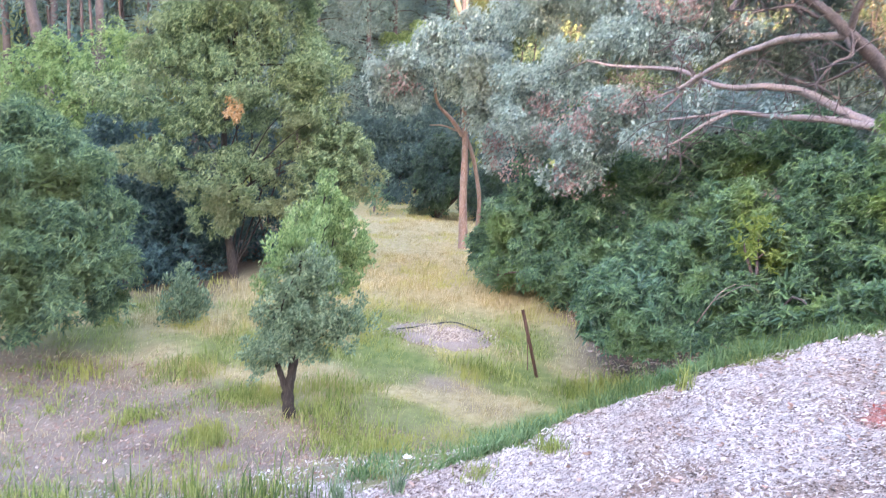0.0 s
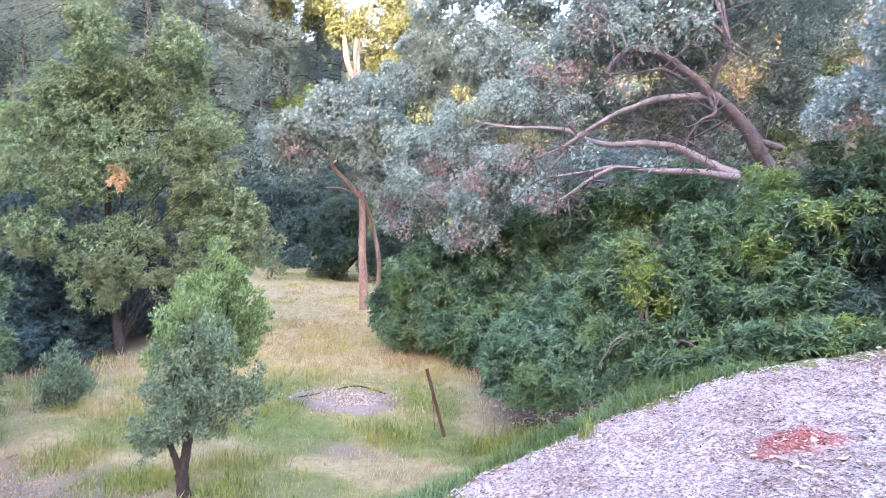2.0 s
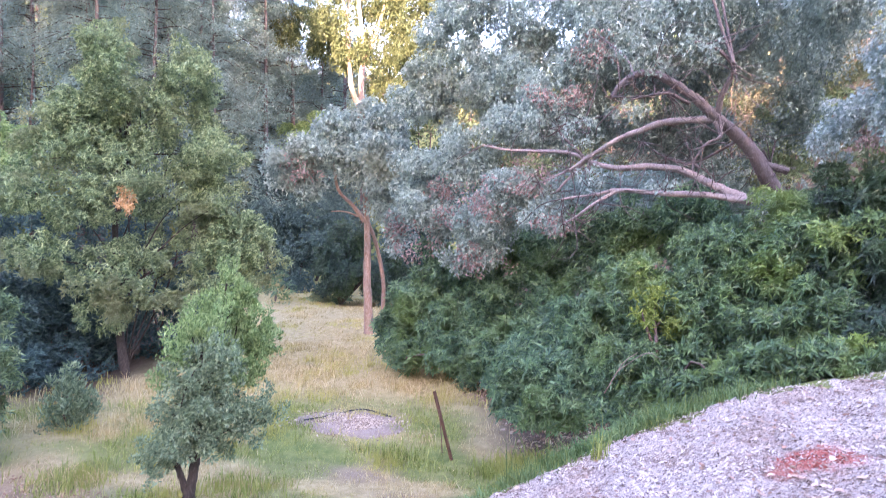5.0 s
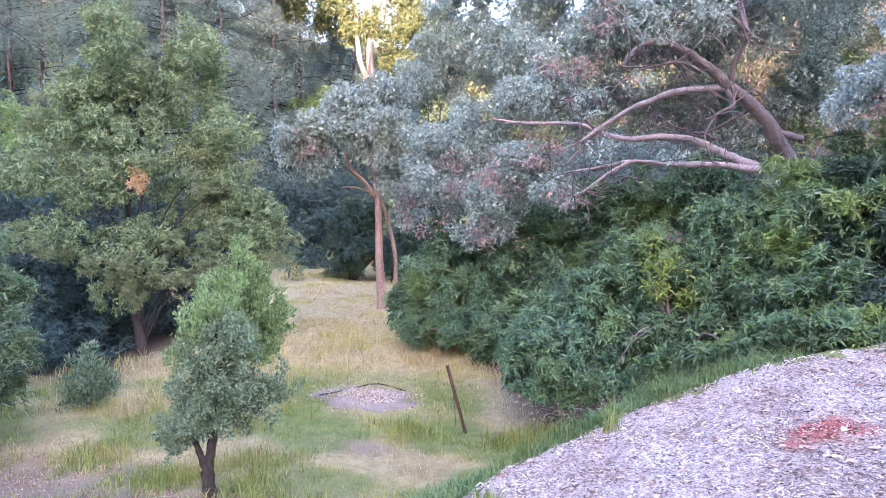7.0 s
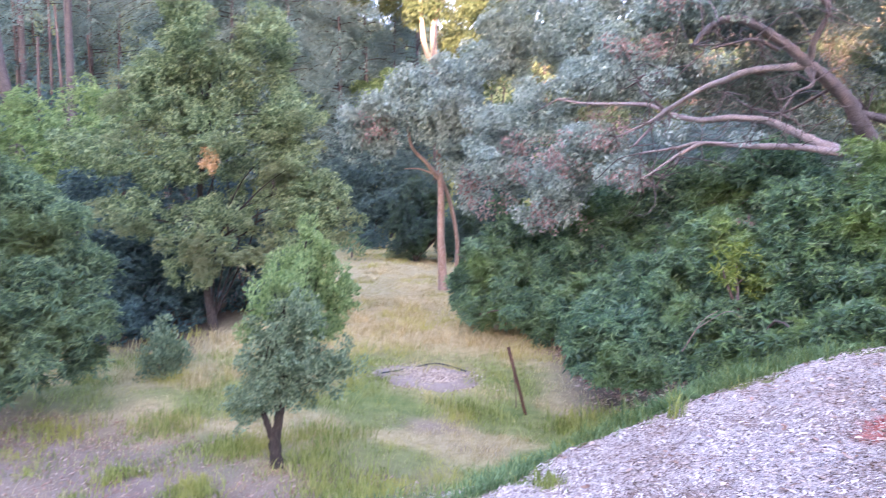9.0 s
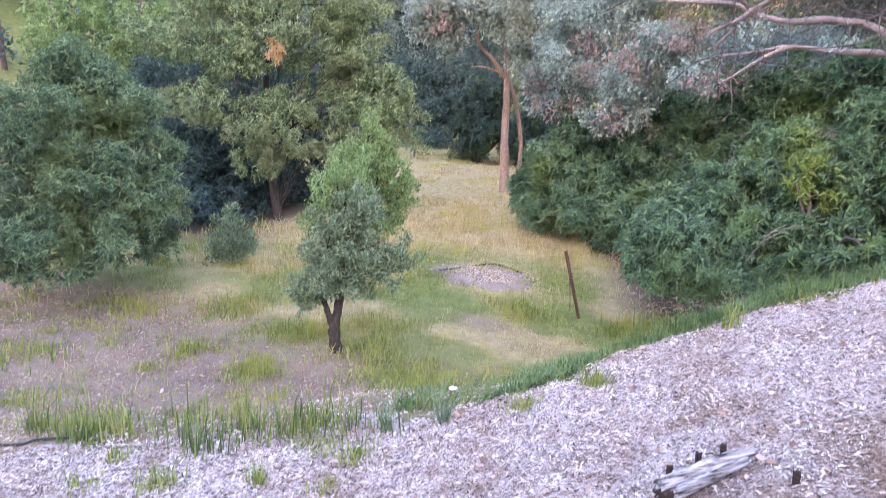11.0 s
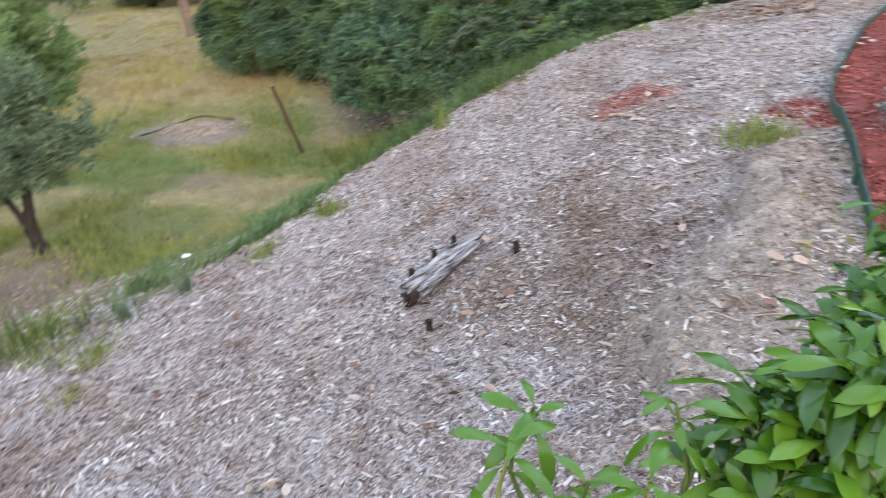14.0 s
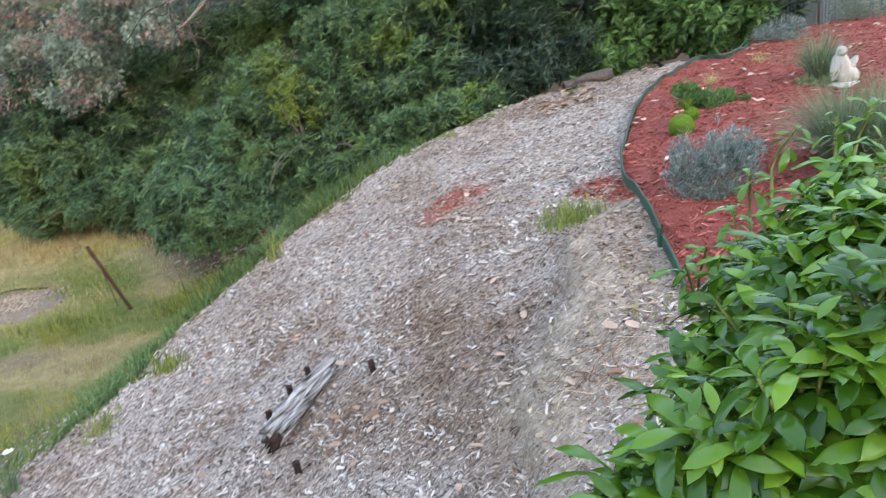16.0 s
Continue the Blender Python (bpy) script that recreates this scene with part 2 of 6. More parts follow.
M_WATTLE = leaf_material("olive wattle leaf", (0.070, 0.115, 0.058), (0.178, 0.255, 0.122), (0.365, 0.450, 0.225), (0.20, 0.225, 0.11), 0.5, 0.35, 0.28, 0.5)
# wattle leaf with the gloom of the thickets put into the colour
M_WATTLE_SHADE = leaf_material("shaded wattle leaf", (0.031, 0.062, 0.062), (0.058, 0.106, 0.096), (0.096, 0.156, 0.126), None, 0.55, 0.25, 0.2)
M_FEATHER = leaf_material("soft green feathery leaf", (0.045, 0.088, 0.055), (0.115, 0.188, 0.100), (0.250, 0.345, 0.165), (0.16, 0.21, 0.07), 0.5, 0.35, 0.3, 0.6)
M_BRIGHT = leaf_material("fresh green leaf", (0.105, 0.172, 0.060), (0.200, 0.300, 0.105), (0.330, 0.435, 0.185), None, 0.5, 0.35, 0.35)
M_BROAD = leaf_material("broad green leaf", (0.05, 0.11, 0.035), (0.09, 0.19, 0.055), (0.17, 0.29, 0.09), None, 0.35, 0.4, 0.3)
M_SAGE = leaf_material("grey-green fruit tree leaf", (0.085, 0.135, 0.078), (0.165, 0.235, 0.130), (0.290, 0.365, 0.210), None, 0.5, 0.35, 0.28)
M_ORANGE = leaf_material("dead orange leaf", (0.42, 0.24, 0.10), (0.56, 0.35, 0.17), (0.66, 0.47, 0.28), None, 0.6, 0.2, 0.35)
# distance haze is put into the needle colour: paler, bluer, low contrast
M_PINE = leaf_material("hazed blue-green pine needle", (0.098, 0.152, 0.138), (0.150, 0.222, 0.192), (0.225, 0.302, 0.242), (0.16, 0.18, 0.13), 0.55, 0.3, 0.25, 0.15)
M_FAR = leaf_material("mixed forest leaf", (0.049, 0.077, 0.034), (0.091, 0.126, 0.053), (0.154, 0.189, 0.083), (0.22, 0.15, 0.09), 0.55, 0.3, 0.35, 0.06)
M_FAR_GUM = leaf_material("far gum leaf", (0.066, 0.088, 0.030), (0.110, 0.132, 0.050), (0.165, 0.187, 0.077), None, 0.5, 0.3, 0.4)
M_DRY = leaf_material("dry meadow grass", (0.330, 0.255, 0.110), (0.490, 0.395, 0.195), (0.640, 0.535, 0.310), (0.42, 0.40, 0.10), 0.7, 0.15, 0.3, 0.4)
M_GRASS = leaf_material("green grass", (0.115, 0.160, 0.035), (0.235, 0.282, 0.072), (0.40, 0.405, 0.140), (0.33, 0.325, 0.085), 0.6, 0.2, 0.3, 0.8)
M_NEAR = leaf_material("glossy near leaf", (0.022, 0.075, 0.005), (0.062, 0.160, 0.009), (0.165, 0.315, 0.028), None, 0.26, 0.5, 0.25)
M_REED = leaf_material("dark reedy grass", (0.055, 0.095, 0.028), (0.110, 0.165, 0.048), (0.215, 0.265, 0.090), None, 0.55, 0.25, 0.3)
M_WEED = leaf_material("blue-green bank grass", (0.065, 0.120, 0.045), (0.120, 0.200, 0.078), (0.21, 0.30, 0.130), (0.18, 0.23, 0.07), 0.55, 0.25, 0.3, 1.1)
M_FOUNTAIN = leaf_material("arching grass blade", (0.10, 0.145, 0.075), (0.18, 0.235, 0.13), (0.32, 0.37, 0.24), None, 0.6, 0.2, 0.3)
M_LAVENDER = leaf_material("silver lavender leaf", (0.125, 0.175, 0.165), (0.225, 0.285, 0.275), (0.390, 0.450, 0.430), None, 0.6, 0.2, 0.25)
M_MOSS = rough_material("green artificial moss", (0.06, 0.13, 0.010), (0.13, 0.235, 0.018), (0.22, 0.33, 0.04), 14, 130, 0.95, 1.0)
M_STONE = rough_material("white cast stone", (0.40, 0.39, 0.35), (0.54, 0.53, 0.49), (0.62, 0.61, 0.58), 12, 80, 0.85, 0.4)
M_PLASTIC = rough_material("green plastic edging", (0.022, 0.060, 0.042), (0.035, 0.085, 0.06), (0.06, 0.12, 0.09), 5, 60, 0.5, 0.2)
M_RUST = rough_material("rusted steel", (0.075, 0.038, 0.025), (0.13, 0.065, 0.042), (0.2, 0.11, 0.08), 14, 90, 0.85, 0.5)
def log_material(turn):
    """Silvered wood with grain and dark checks along the log, which lies at that turn in the plan."""
    m, t, b = shader("silvered dead wood", 0.85, 0.2)
    co, rot, mp = t.nodes.new("ShaderNodeTexCoord"), t.nodes.new("ShaderNodeMapping"), t.nodes.new("ShaderNodeMapping")
    rot.inputs["Rotation"].default_value = (0, 0, -turn)
    mp.inputs["Scale"].default_value = (1.2, 22, 22)
    n = t.nodes.new("ShaderNodeTexNoise")
    n.inputs["Scale"].default_value, n.inputs["Detail"].default_value, n.inputs["Roughness"].default_value = 1.6, 6, 0.65
    t.links.new(co.outputs["Object"], rot.inputs["Vector"])
    t.links.new(rot.outputs["Vector"], mp.inputs["Vector"])
    t.links.new(mp.outputs["Vector"], n.inputs["Vector"])
    col = ramp(t, n.outputs["Fac"], [(0.36, (0.035, 0.028, 0.025)), (0.62, (0.60, 0.57, 0.565)), (0.46, (0.26, 0.235, 0.225))])
    t.links.new(col, b.inputs["Base Color"])
    relief(t, b, n.outputs["Fac"], 1.0, 0.03)
    return m


LOG_A, LOG_B = (0.43, 4.43), (1.03, 4.88)
M_LOG = log_material(math.atan2(LOG_B[1] - LOG_A[1], LOG_B[0] - LOG_A[0]))
M_PEG = rough_material("charred dark peg", (0.025, 0.016, 0.012), (0.055, 0.032, 0.026), (0.09, 0.055, 0.045), 14, 80, 0.9, 0.6)
M_ASH = rough_material("grey gravel", (0.18, 0.138, 0.105), (0.275, 0.218, 0.175), (0.39, 0.325, 0.275), 3, 45, 0.95, 0.9)
M_SHED = rough_material("blue-grey painted sheet", (0.085, 0.115, 0.125), (0.105, 0.135, 0.145), (0.125, 0.155, 0.165), 2, 30, 0.5, 0.1)
M_SLAB = rough_material("grey concrete slab", (0.24, 0.255, 0.27), (0.32, 0.335, 0.35), (0.38, 0.39, 0.40), 3, 60, 0.85, 0.4)
M_TWIG = rough_material("bare dead twig", (0.14, 0.10, 0.08), (0.24, 0.19, 0.165), (0.34, 0.29, 0.26), 8, 60, 0.9, 0.4)
M_PIPE = rough_material("black poly pipe", (0.02, 0.02, 0.022), (0.035, 0.035, 0.037), (0.05, 0.05, 0.05), 8, 60, 0.5, 0.1)
M_PETAL = rough_material("white petal", (0.75, 0.75, 0.72), (0.82, 0.82, 0.79), (0.85, 0.85, 0.83), 10, 60, 0.6, 0.1)


# ---- building helpers ----
def mesh_of(name, verts, faces, material, smooth_faces=False):
    """A mesh from arrays; faces is an array of one face size."""
    me = bpy.data.meshes.new(name)
    verts, faces = np.asarray(verts, np.float32), np.asarray(faces, np.int32)
    k = faces.shape[1]
    me.vertices.add(len(verts))
    me.vertices.foreach_set("co", verts.ravel())
    me.loops.add(faces.size)
    me.loops.foreach_set("vertex_index", faces.ravel())
    me.polygons.add(len(faces))
    me.polygons.foreach_set("loop_start", np.arange(0, faces.size, k, dtype=np.int32))
    me.polygons.foreach_set("use_smooth", np.full(len(faces), smooth_faces))
    me.materials.append(material)
    me.update(calc_edges=True)
    return me


def piece(name, data, parent=None, label="", kind=""):
    ob = new(name, data)
    if parent is not None:
        ob.parent = parent
    return tagged(ob, label=label, kind=kind)


def thing(name, at, label, category, group="", kind=""):
    ob = new(name)
    ob.location = at
    ob.empty_display_size = 0.1
    return tagged(ob, label, category, group, kind)


def part(name, data, parent, label="", kind=""):
    """One mesh under a thing; its points are given in the world and moved to the thing's base."""
    ob = piece(name, data, parent, label, kind)
    ob.matrix_parent_inverse = Matrix.Translation(-parent.location) if parent.parent is None else Matrix.Identity(4)
    return ob


def bm_mesh(name, bm, material, smooth_faces=False):
    me = bpy.data.meshes.new(name)
    for f in bm.faces:
        f.smooth = smooth_faces
    bm.to_mesh(me)
    bm.free()
    me.materials.append(material)
    return me


def unit(v):
    return v / (np.linalg.norm(v, axis=-1, keepdims=True) + 1e-9)


def curve_points(pts, n):
    """A smooth line through the points."""
    p = np.asarray(pts, float)
    q = np.vstack([2 * p[0] - p[1], p, 2 * p[-1] - p[-2]])
    out = []
    for i in range(len(p) - 1):
        t = np.linspace(0, 1, n, endpoint=(i == len(p) - 2))[:, None]
        a, b, c, d = q[i:i + 4]
        out.append(0.5 * (2 * b + (c - a) * t + (2 * a - 5 * b + 4 * c - d) * t ** 2 + (3 * b - a - 3 * c + d) * t ** 3))
    return np.vstack(out)


def tube(pts, r0, r1, sides=8, n=6, wobble=0.08, rng=None, flare=0.0):
    """A tapered limb through points: vertices and quads."""
    rng = rng or np.random.default_rng(3)
    p = curve_points(pts, n)
    m = len(p)
    s = np.linspace(0, 1, m)
    rad = r0 + (r1 - r0) * s + flare * r0 * np.exp(-s * 14)
    tan = unit(np.gradient(p, axis=0))
    ref = np.where(np.abs(tan[:, 2:3]) > 0.9, np.array([[1.0, 0, 0]]), np.array([[0, 0, 1.0]]))
    u = unit(np.cross(tan, ref))
    v = np.cross(tan, u)
    ang = np.arange(sides) * 2 * math.pi / sides
    rr = rad[:, None] * (1 + wobble * rng.standard_normal((m, sides)))
    ring = p[:, None] + rr[..., None] * (np.cos(ang)[None, :, None] * u[:, None] + np.sin(ang)[None, :, None] * v[:, None])
    vs = ring.reshape(-1, 3)
    i, j = np.meshgrid(np.arange(m - 1), np.arange(sides), indexing="ij")
    a, b = i * sides + j, i * sides + (j + 1) % sides
    return vs, np.stack([a, b, b + sides, a + sides], -1).reshape(-1, 4)


def join(chunks):
    vs, fs, o = [], [], 0
    for v, f in chunks:
        vs.append(v)
        fs.append(f + o)
        o += len(v)
    return np.vstack(vs), np.vstack(fs)


def blades(c, d, nrm, length, width, fold=0.18, droop=0.12, widest=0.45):
    """Leaf blades: folded along the midrib, two triangles each."""
    side = unit(np.cross(d, nrm))
    up = np.cross(side, d)
    L, W = length[:, None], width[:, None]
    mid = c + d * L * widest
    v = np.stack([c, mid + side * W / 2 + up * W * fold, c + d * L - up * L * droop, mid - side * W / 2 + up * W * fold], 1)
    o = np.arange(len(c))[:, None] * 4
    f = np.concatenate([o + np.array([[0, 1, 2]]), o + np.array([[0, 2, 3]])], 0)
    return v.reshape(-1, 3), f


def foliage(rng, blobs, count, size, ratio, style="mixed", whorl=6, subs=14, depth=None, lump=(0.26, 0.46), core=0.12, reach=(0.5, 0.95)):
    """Leaves on twig clumps that sit unevenly over the crown's masses."""
    B = np.array(blobs, float)
    ry = (B[:, 3] + B[:, 4]) / 2 if depth is None else np.full(len(B), depth)
    share = B[:, 3] * B[:, 4]
    share = share / share.sum()
    cs, rs, ws = [], [], []
    for b, y, w in zip(B, ry, share):
        u = unit(rng.standard_normal((subs, 3)))
        rad = np.array([b[3], y, b[4]])
        k = rng.uniform(lump[0], lump[1], (subs, 1))
        cs.append(b[:3] + u * rad * rng.uniform(reach[0], reach[1], (subs, 1)))
        rs.append(k * (rad + rad.mean()) / 2)
        ws.append(np.full(subs, w / subs) * (k[:, 0] ** 2))
    C, R, Wt = np.vstack(cs), np.vstack(rs), np.concatenate(ws)
    tips = count // whorl if style == "whorl" else count
    pick = rng.choice(len(C), tips, p=Wt / Wt.sum())
    u = unit(rng.standard_normal((tips, 3)) + np.array([0, 0, 0.25]))
    p = C[pick] + R[pick] * u * (1 - 0.55 * rng.random((tips, 1)) ** 1.6)
    if style == "whorl":
        a = unit(u * 0.7 + np.array([0, 0, 0.55]) + 0.45 * rng.standard_normal((tips, 3)))
        e = unit(np.cross(a, np.array([0.3, 0.5, 0.8])))
        g = np.cross(a, e)
        ang = (np.arange(whorl) * 2 * math.pi / whorl)[None, :] + rng.random((tips, 1)) * 6.28 + rng.normal(0, 0.25, (tips, whorl))
        d = np.cos(ang)[..., None] * e[:, None] + np.sin(ang)[..., None] * g[:, None] + a[:, None] * rng.uniform(0.05, 0.75, (tips, whorl, 1))
        d = unit(d).reshape(-1, 3)
        p = np.repeat(p, whorl, 0)
        nrm = np.repeat(a, whorl, 0)
    elif style == "hang":
        d = unit(0.75 * rng.standard_normal((tips, 3)) + np.array([0, 0, -0.55]) + 0.35 * u)
        nrm = unit(rng.standard_normal((tips, 3)) + u * 0.6)
    elif style == "upright":
        d = unit(0.5 * rng.standard_normal((tips, 3)) + np.array([0, 0, 0.8]) + 0.5 * u)
        nrm = unit(rng.standard_normal((tips, 3)) + u)
    else:
        d = unit(0.8 * rng.standard_normal((tips, 3)) + u)
        nrm = unit(0.6 * rng.standard_normal((tips, 3)) + u + np.array([0, 0, 0.8]))
    L = size * rng.uniform(0.65, 1.3, len(p))
    v, f = blades(p, d, nrm, L, L * ratio * rng.uniform(0.8, 1.2, len(p)), droop=0.2 if style == "whorl" else 0.1)
    n = int(count * core)
    if n:
        pick = rng.choice(len(B), n, p=share)
        w = unit(rng.standard_normal((n, 3))) * rng.random((n, 1)) ** 0.5 * 0.6
        q = B[pick, :3] + w * np.stack([B[pick, 3], ry[pick], B[pick, 4]], 1)
        L = size * 1.35 * rng.uniform(0.8, 1.2, n)
        v2, f2 = blades(q, unit(rng.standard_normal((n, 3))), unit(rng.standard_normal((n, 3))), L, L * min(0.7, ratio * 1.3))
        v, f = join([(v, f), (v2, f2)])
    return v, f


def limbs_to(rng, start, blobs, r0, r1=0.02, sag=0.12, sides=6):
    out = []
    s = np.array(start, float)
    for b in blobs:
        e = np.array(b[:3], float)
        d = np.linalg.norm(e - s)
        mids = [s + (e - s) * k + rng.normal(0, 0.05 * d, 3) + np.array([0, 0, sag * d * math.sin(k * math.pi)]) for k in (0.33, 0.66)]
        out.append(tube([s, *mids, e], r0, r1, sides, 4, 0.06, rng))
    return out


def crown_part(parent, seed, blobs, count, size, ratio, material, name="crown", label="", **kw):
    v, f = foliage(np.random.default_rng(seed), blobs, count, size, ratio, **kw)
    return part(name, mesh_of(name, v, f, material), parent, label)


def wood_part(parent, name, chunks, material, label=""):
    v, f = join(chunks)
    return part(name, mesh_of(name, v, f, material, True), parent, label)


def branch_parts(parent, chunks, material, name="branch"):
    for c in chunks:
        wood_part(parent, name, [c], material)


def inside_view(x, y):
    """The stretch of ground that lies before the deck."""
    a = np.degrees(np.arctan2(x, y))
    return (a > -58) & (a < 70)


# ---- plan of the ground cover ----
def bare_at(x, y):
    n = 0.5 + 0.5 * np.sin(1.7 * x + 0.6 * y) * np.sin(1.1 * y - 0.8 * x)
    left = np.exp(-(((x + 7.2) / 5.6) ** 2 + ((y - 7.3 - 0.28 * (-x - 6.0)) / 3.3) ** 2) ** 2.2)
    near = np.exp(-(((x + 2.4) / 1.6) ** 2 + ((y - 8.6) / 1.2) ** 2)) * 0.5
    scrape = np.exp(-(((x - 1.0) / 1.0) ** 2 + ((y - 15.2) / 1.8) ** 2)) + 0.8 * np.exp(-(((x + 2.2) / 0.7) ** 2 + ((y - 12.1) / 0.5) ** 2)) + 0.7 * np.exp(-(((x + 1.3) / 0.5) ** 2 + ((y - 11.0) / 0.35) ** 2))
    return np.clip(left * (0.86 + 0.2 * n) + near + 0.95 * scrape, 0, 1)


def litter_shade_at(x, y):
    """Leaf litter under the shrubs and trees, with the shade there painted into its dark brown."""
    right = smooth(11.6, 13.0, y) * smooth(0.0, 0.9, x - 0.1 + 0.27 * (np.clip(y, 12, 19) - 14.5))
    left = smooth(-6.0 - 0.13 * y, -7.6 - 0.13 * y, x) * smooth(14.0, 16.5, y) * (1 - smooth(24, 30, y))
    top = smooth(3.4, 4.8, x) * smooth(0.0, 0.5, y - crest(x))
    return np.clip(right + left + top, 0, 1)


def green_at(x, y):
    s = y - crest(x)
    edge = np.clip(1.4 * np.exp(-((s - 1.0) / 1.6) ** 2), 0, 1) * smooth(-3.0, 0.0, x) + 0.5 * np.exp(-((s - 1.4) / 1.3) ** 2) * smooth(-4, -1.5, x)
    n = 0.5 + 0.5 * np.sin(0.9 * x + 1.3 * y + 1.0) * np.sin(0.8 * y - 1.2 * x)
    far = 0.45 * np.exp(-((y - 39) / 3.0) ** 2)
    mid = 0.85 * smooth(0.3, 0.75, n + 0.22 * np.sin(2.9 * x + 1.7 * y) * np.sin(3.3 * y - x)) * (1 - smooth(13.5, 17, y))
    ring = 0.6 * np.exp(-(((np.hypot((x + 2.9) / 1.25, y - 15.1) - 1.55) / 0.75) ** 2))
    hills = 0.9 * np.maximum(smooth(42, 50, y), np.maximum(smooth(8, 11, x) * smooth(10, 12, y), smooth(-13, -18, x)))
    return np.clip(edge + mid + ring + far + hills, 0, 1)


# ---- ground: one sheet out to the horizon ----
def spread(fine_a, fine_b, step, far):
    inner = np.arange(fine_a, fine_b + step, step)
    out, d, a = [], step, 0.0
    while a < far:
        d *= 1.16
        a += d
        out.append(a)
    out = np.array(out)
    return np.concatenate([(inner[0] - out)[::-1], inner, inner[-1] + out])


def grid_faces(nx, ny):
    i, j = np.meshgrid(np.arange(nx - 1), np.arange(ny - 1), indexing="ij")
    a = i * ny + j
    return np.stack([a, a + ny, a + ny + 1, a + 1], -1).reshape(-1, 4)


def attribute(me, name, values):
    me.attributes.new(name, "FLOAT", "POINT").data.foreach_set("value", np.asarray(values, np.float32))


gx, gy = np.meshgrid(spread(-10, 12, 0.2, 900), spread(1, 18, 0.2, 900), indexing="ij")
rng = np.random.default_rng(1)
gz = ground_z(gx, gy) + 0.02 * np.sin(5.1 * gx + 1.7 * gy) * np.sin(4.3 * gy - 2.2 * gx) * (gy > 4)
gz = gz - 0.05 * smooth(0.25, 0.6, crest(gx) - gy) * (gy > -8)
ground_me = mesh_of("ground", np.stack([gx, gy, gz], -1).reshape(-1, 3), grid_faces(*gx.shape), M_GROUND, True)
attribute(ground_me, "bare", bare_at(gx, gy).ravel())
attribute(ground_me, "litter", litter_shade_at(gx, gy).ravel())
attribute(ground_me, "green", green_at(gx, gy).ravel())
ground = tagged(new("ground", ground_me), "valley floor of dry grass, bare soil and banks", "ground", kind="structure")


# ---- mulch bank ----
EARTH = sorted([(1.46, 2.98), (1.77, 3.19), (2.05, 3.37), (2.36, 3.72), (2.67, 4.15), (3.03, 4.36), (3.41, 4.53)], key=lambda q: q[1])
EARTH_X, EARTH_Y = [q[0] for q in EARTH], [q[1] for q in EARTH]


def earth_at(x, y):
    line = np.interp(y, EARTH_Y, EARTH_X) + 0.07 * np.sin(7 * y) + 0.04 * np.sin(17 * y + 1)
    d = x - line
    lip = np.exp(-((d - 0.12) / (0.24 + 0.12 * np.sin(4 * y + 1))) ** 2)
    behind = 0.8 * smooth(0.0, 0.3, d) * (1 - smooth(0.7, 1.3, d)) * (0.7 + 0.3 * np.sin(5 * x) * np.sin(6 * y))
    return np.clip(lip + behind, 0, 1) * smooth(2.0, 2.8, y) * (1 - smooth(4.5, 5.1, y))


def step_at(x, y):
    """Small scarp where the soil has slipped along that line."""
    d = x - np.interp(y, EARTH_Y, EARTH_X) - 0.07 * np.sin(7 * y) - 0.04 * np.sin(17 * y + 1)
    return smooth(-0.05, 0.07 + 0.04 * np.sin(11 * y), d) * (1 - smooth(0.25, 0.8, d)) * smooth(2.2, 2.9, y) * (1 - smooth(4.2, 4.8, y))


RED_PATCH = (2.97, 6.58)


def red_at(x, y):
    d = np.hypot((x - RED_PATCH[0]) / 0.50, (y - RED_PATCH[1]) / 0.42) + 0.12 * np.sin(9 * x) * np.sin(8 * y + 1) + 0.10 * np.sin(23 * x + 11 * y)
    e = np.hypot((x - 3.75) / 0.28, (y - 4.9) / 0.55) + 0.2 * np.sin(8 * y)
    return np.clip(np.maximum(0.85 * (1 - smooth(0.45, 1.1, d)), 1 - smooth(0.6, 1.1, e)), 0, 1)


def dirt_at(x, y):
    """Browner, barer mulch on the way up from the log."""
    way = 1.1 * np.exp(-(((x - 1.75) / 0.9) ** 2 + ((y - 4.1) / 1.7) ** 2)) * (0.7 + 0.4 * np.sin(4 * x + 1) * np.sin(3 * y))
    foot = 0.8 * np.exp(-(((x - 0.75) / 0.45) ** 2 + ((y - 4.2) / 0.4) ** 2)) + 0.8 * np.exp(-(((x - 0.67) / 0.55) ** 2 + ((y - 5.75 - 0.5 * (x - 0.67)) / 0.16) ** 2))
    rest = 0.7 * np.exp(-(((x + 0.8) / 0.6) ** 2 + ((y - 4.0) / 0.35) ** 2)) + 0.7 * np.exp(-(((x - 5.4) / 1.2) ** 2 + ((y - 8.7) / 0.45) ** 2))
    return np.clip(way + foot + rest, 0, 1)


WAVES = [(r.uniform(4, 26), r.uniform(0, 6.283), r.uniform(0, 6.283)) for r in [random.Random(71)] for _ in range(22)]


def mulch_lift(x, y):
    lump = 0.018 * np.sin(3.1 * x + 0.7) * np.sin(2.7 * y) + 0.012 * np.sin(7.3 * x - 3 * y) + 0.012 * np.sin(6.1 * y + 4.2 * x)
    for k, turn, phase in WAVES:
        lump = lump + 0.030 / k * np.sin(k * (x * math.cos(turn) + y * math.sin(turn)) + phase)
    scarp = -0.035 * np.exp(-((y - 5.62 - 0.5 * (x - 0.67)) / 0.07) ** 2 - ((x - 0.67) / 0.5) ** 2)
    return 0.03 + lump + scarp + 0.03 * earth_at(x, y) * (0.6 + 0.3 * np.sin(19 * x + 7 * y) + 0.3 * np.sin(13 * y - 31 * x)) + 0.10 * step_at(x, y)


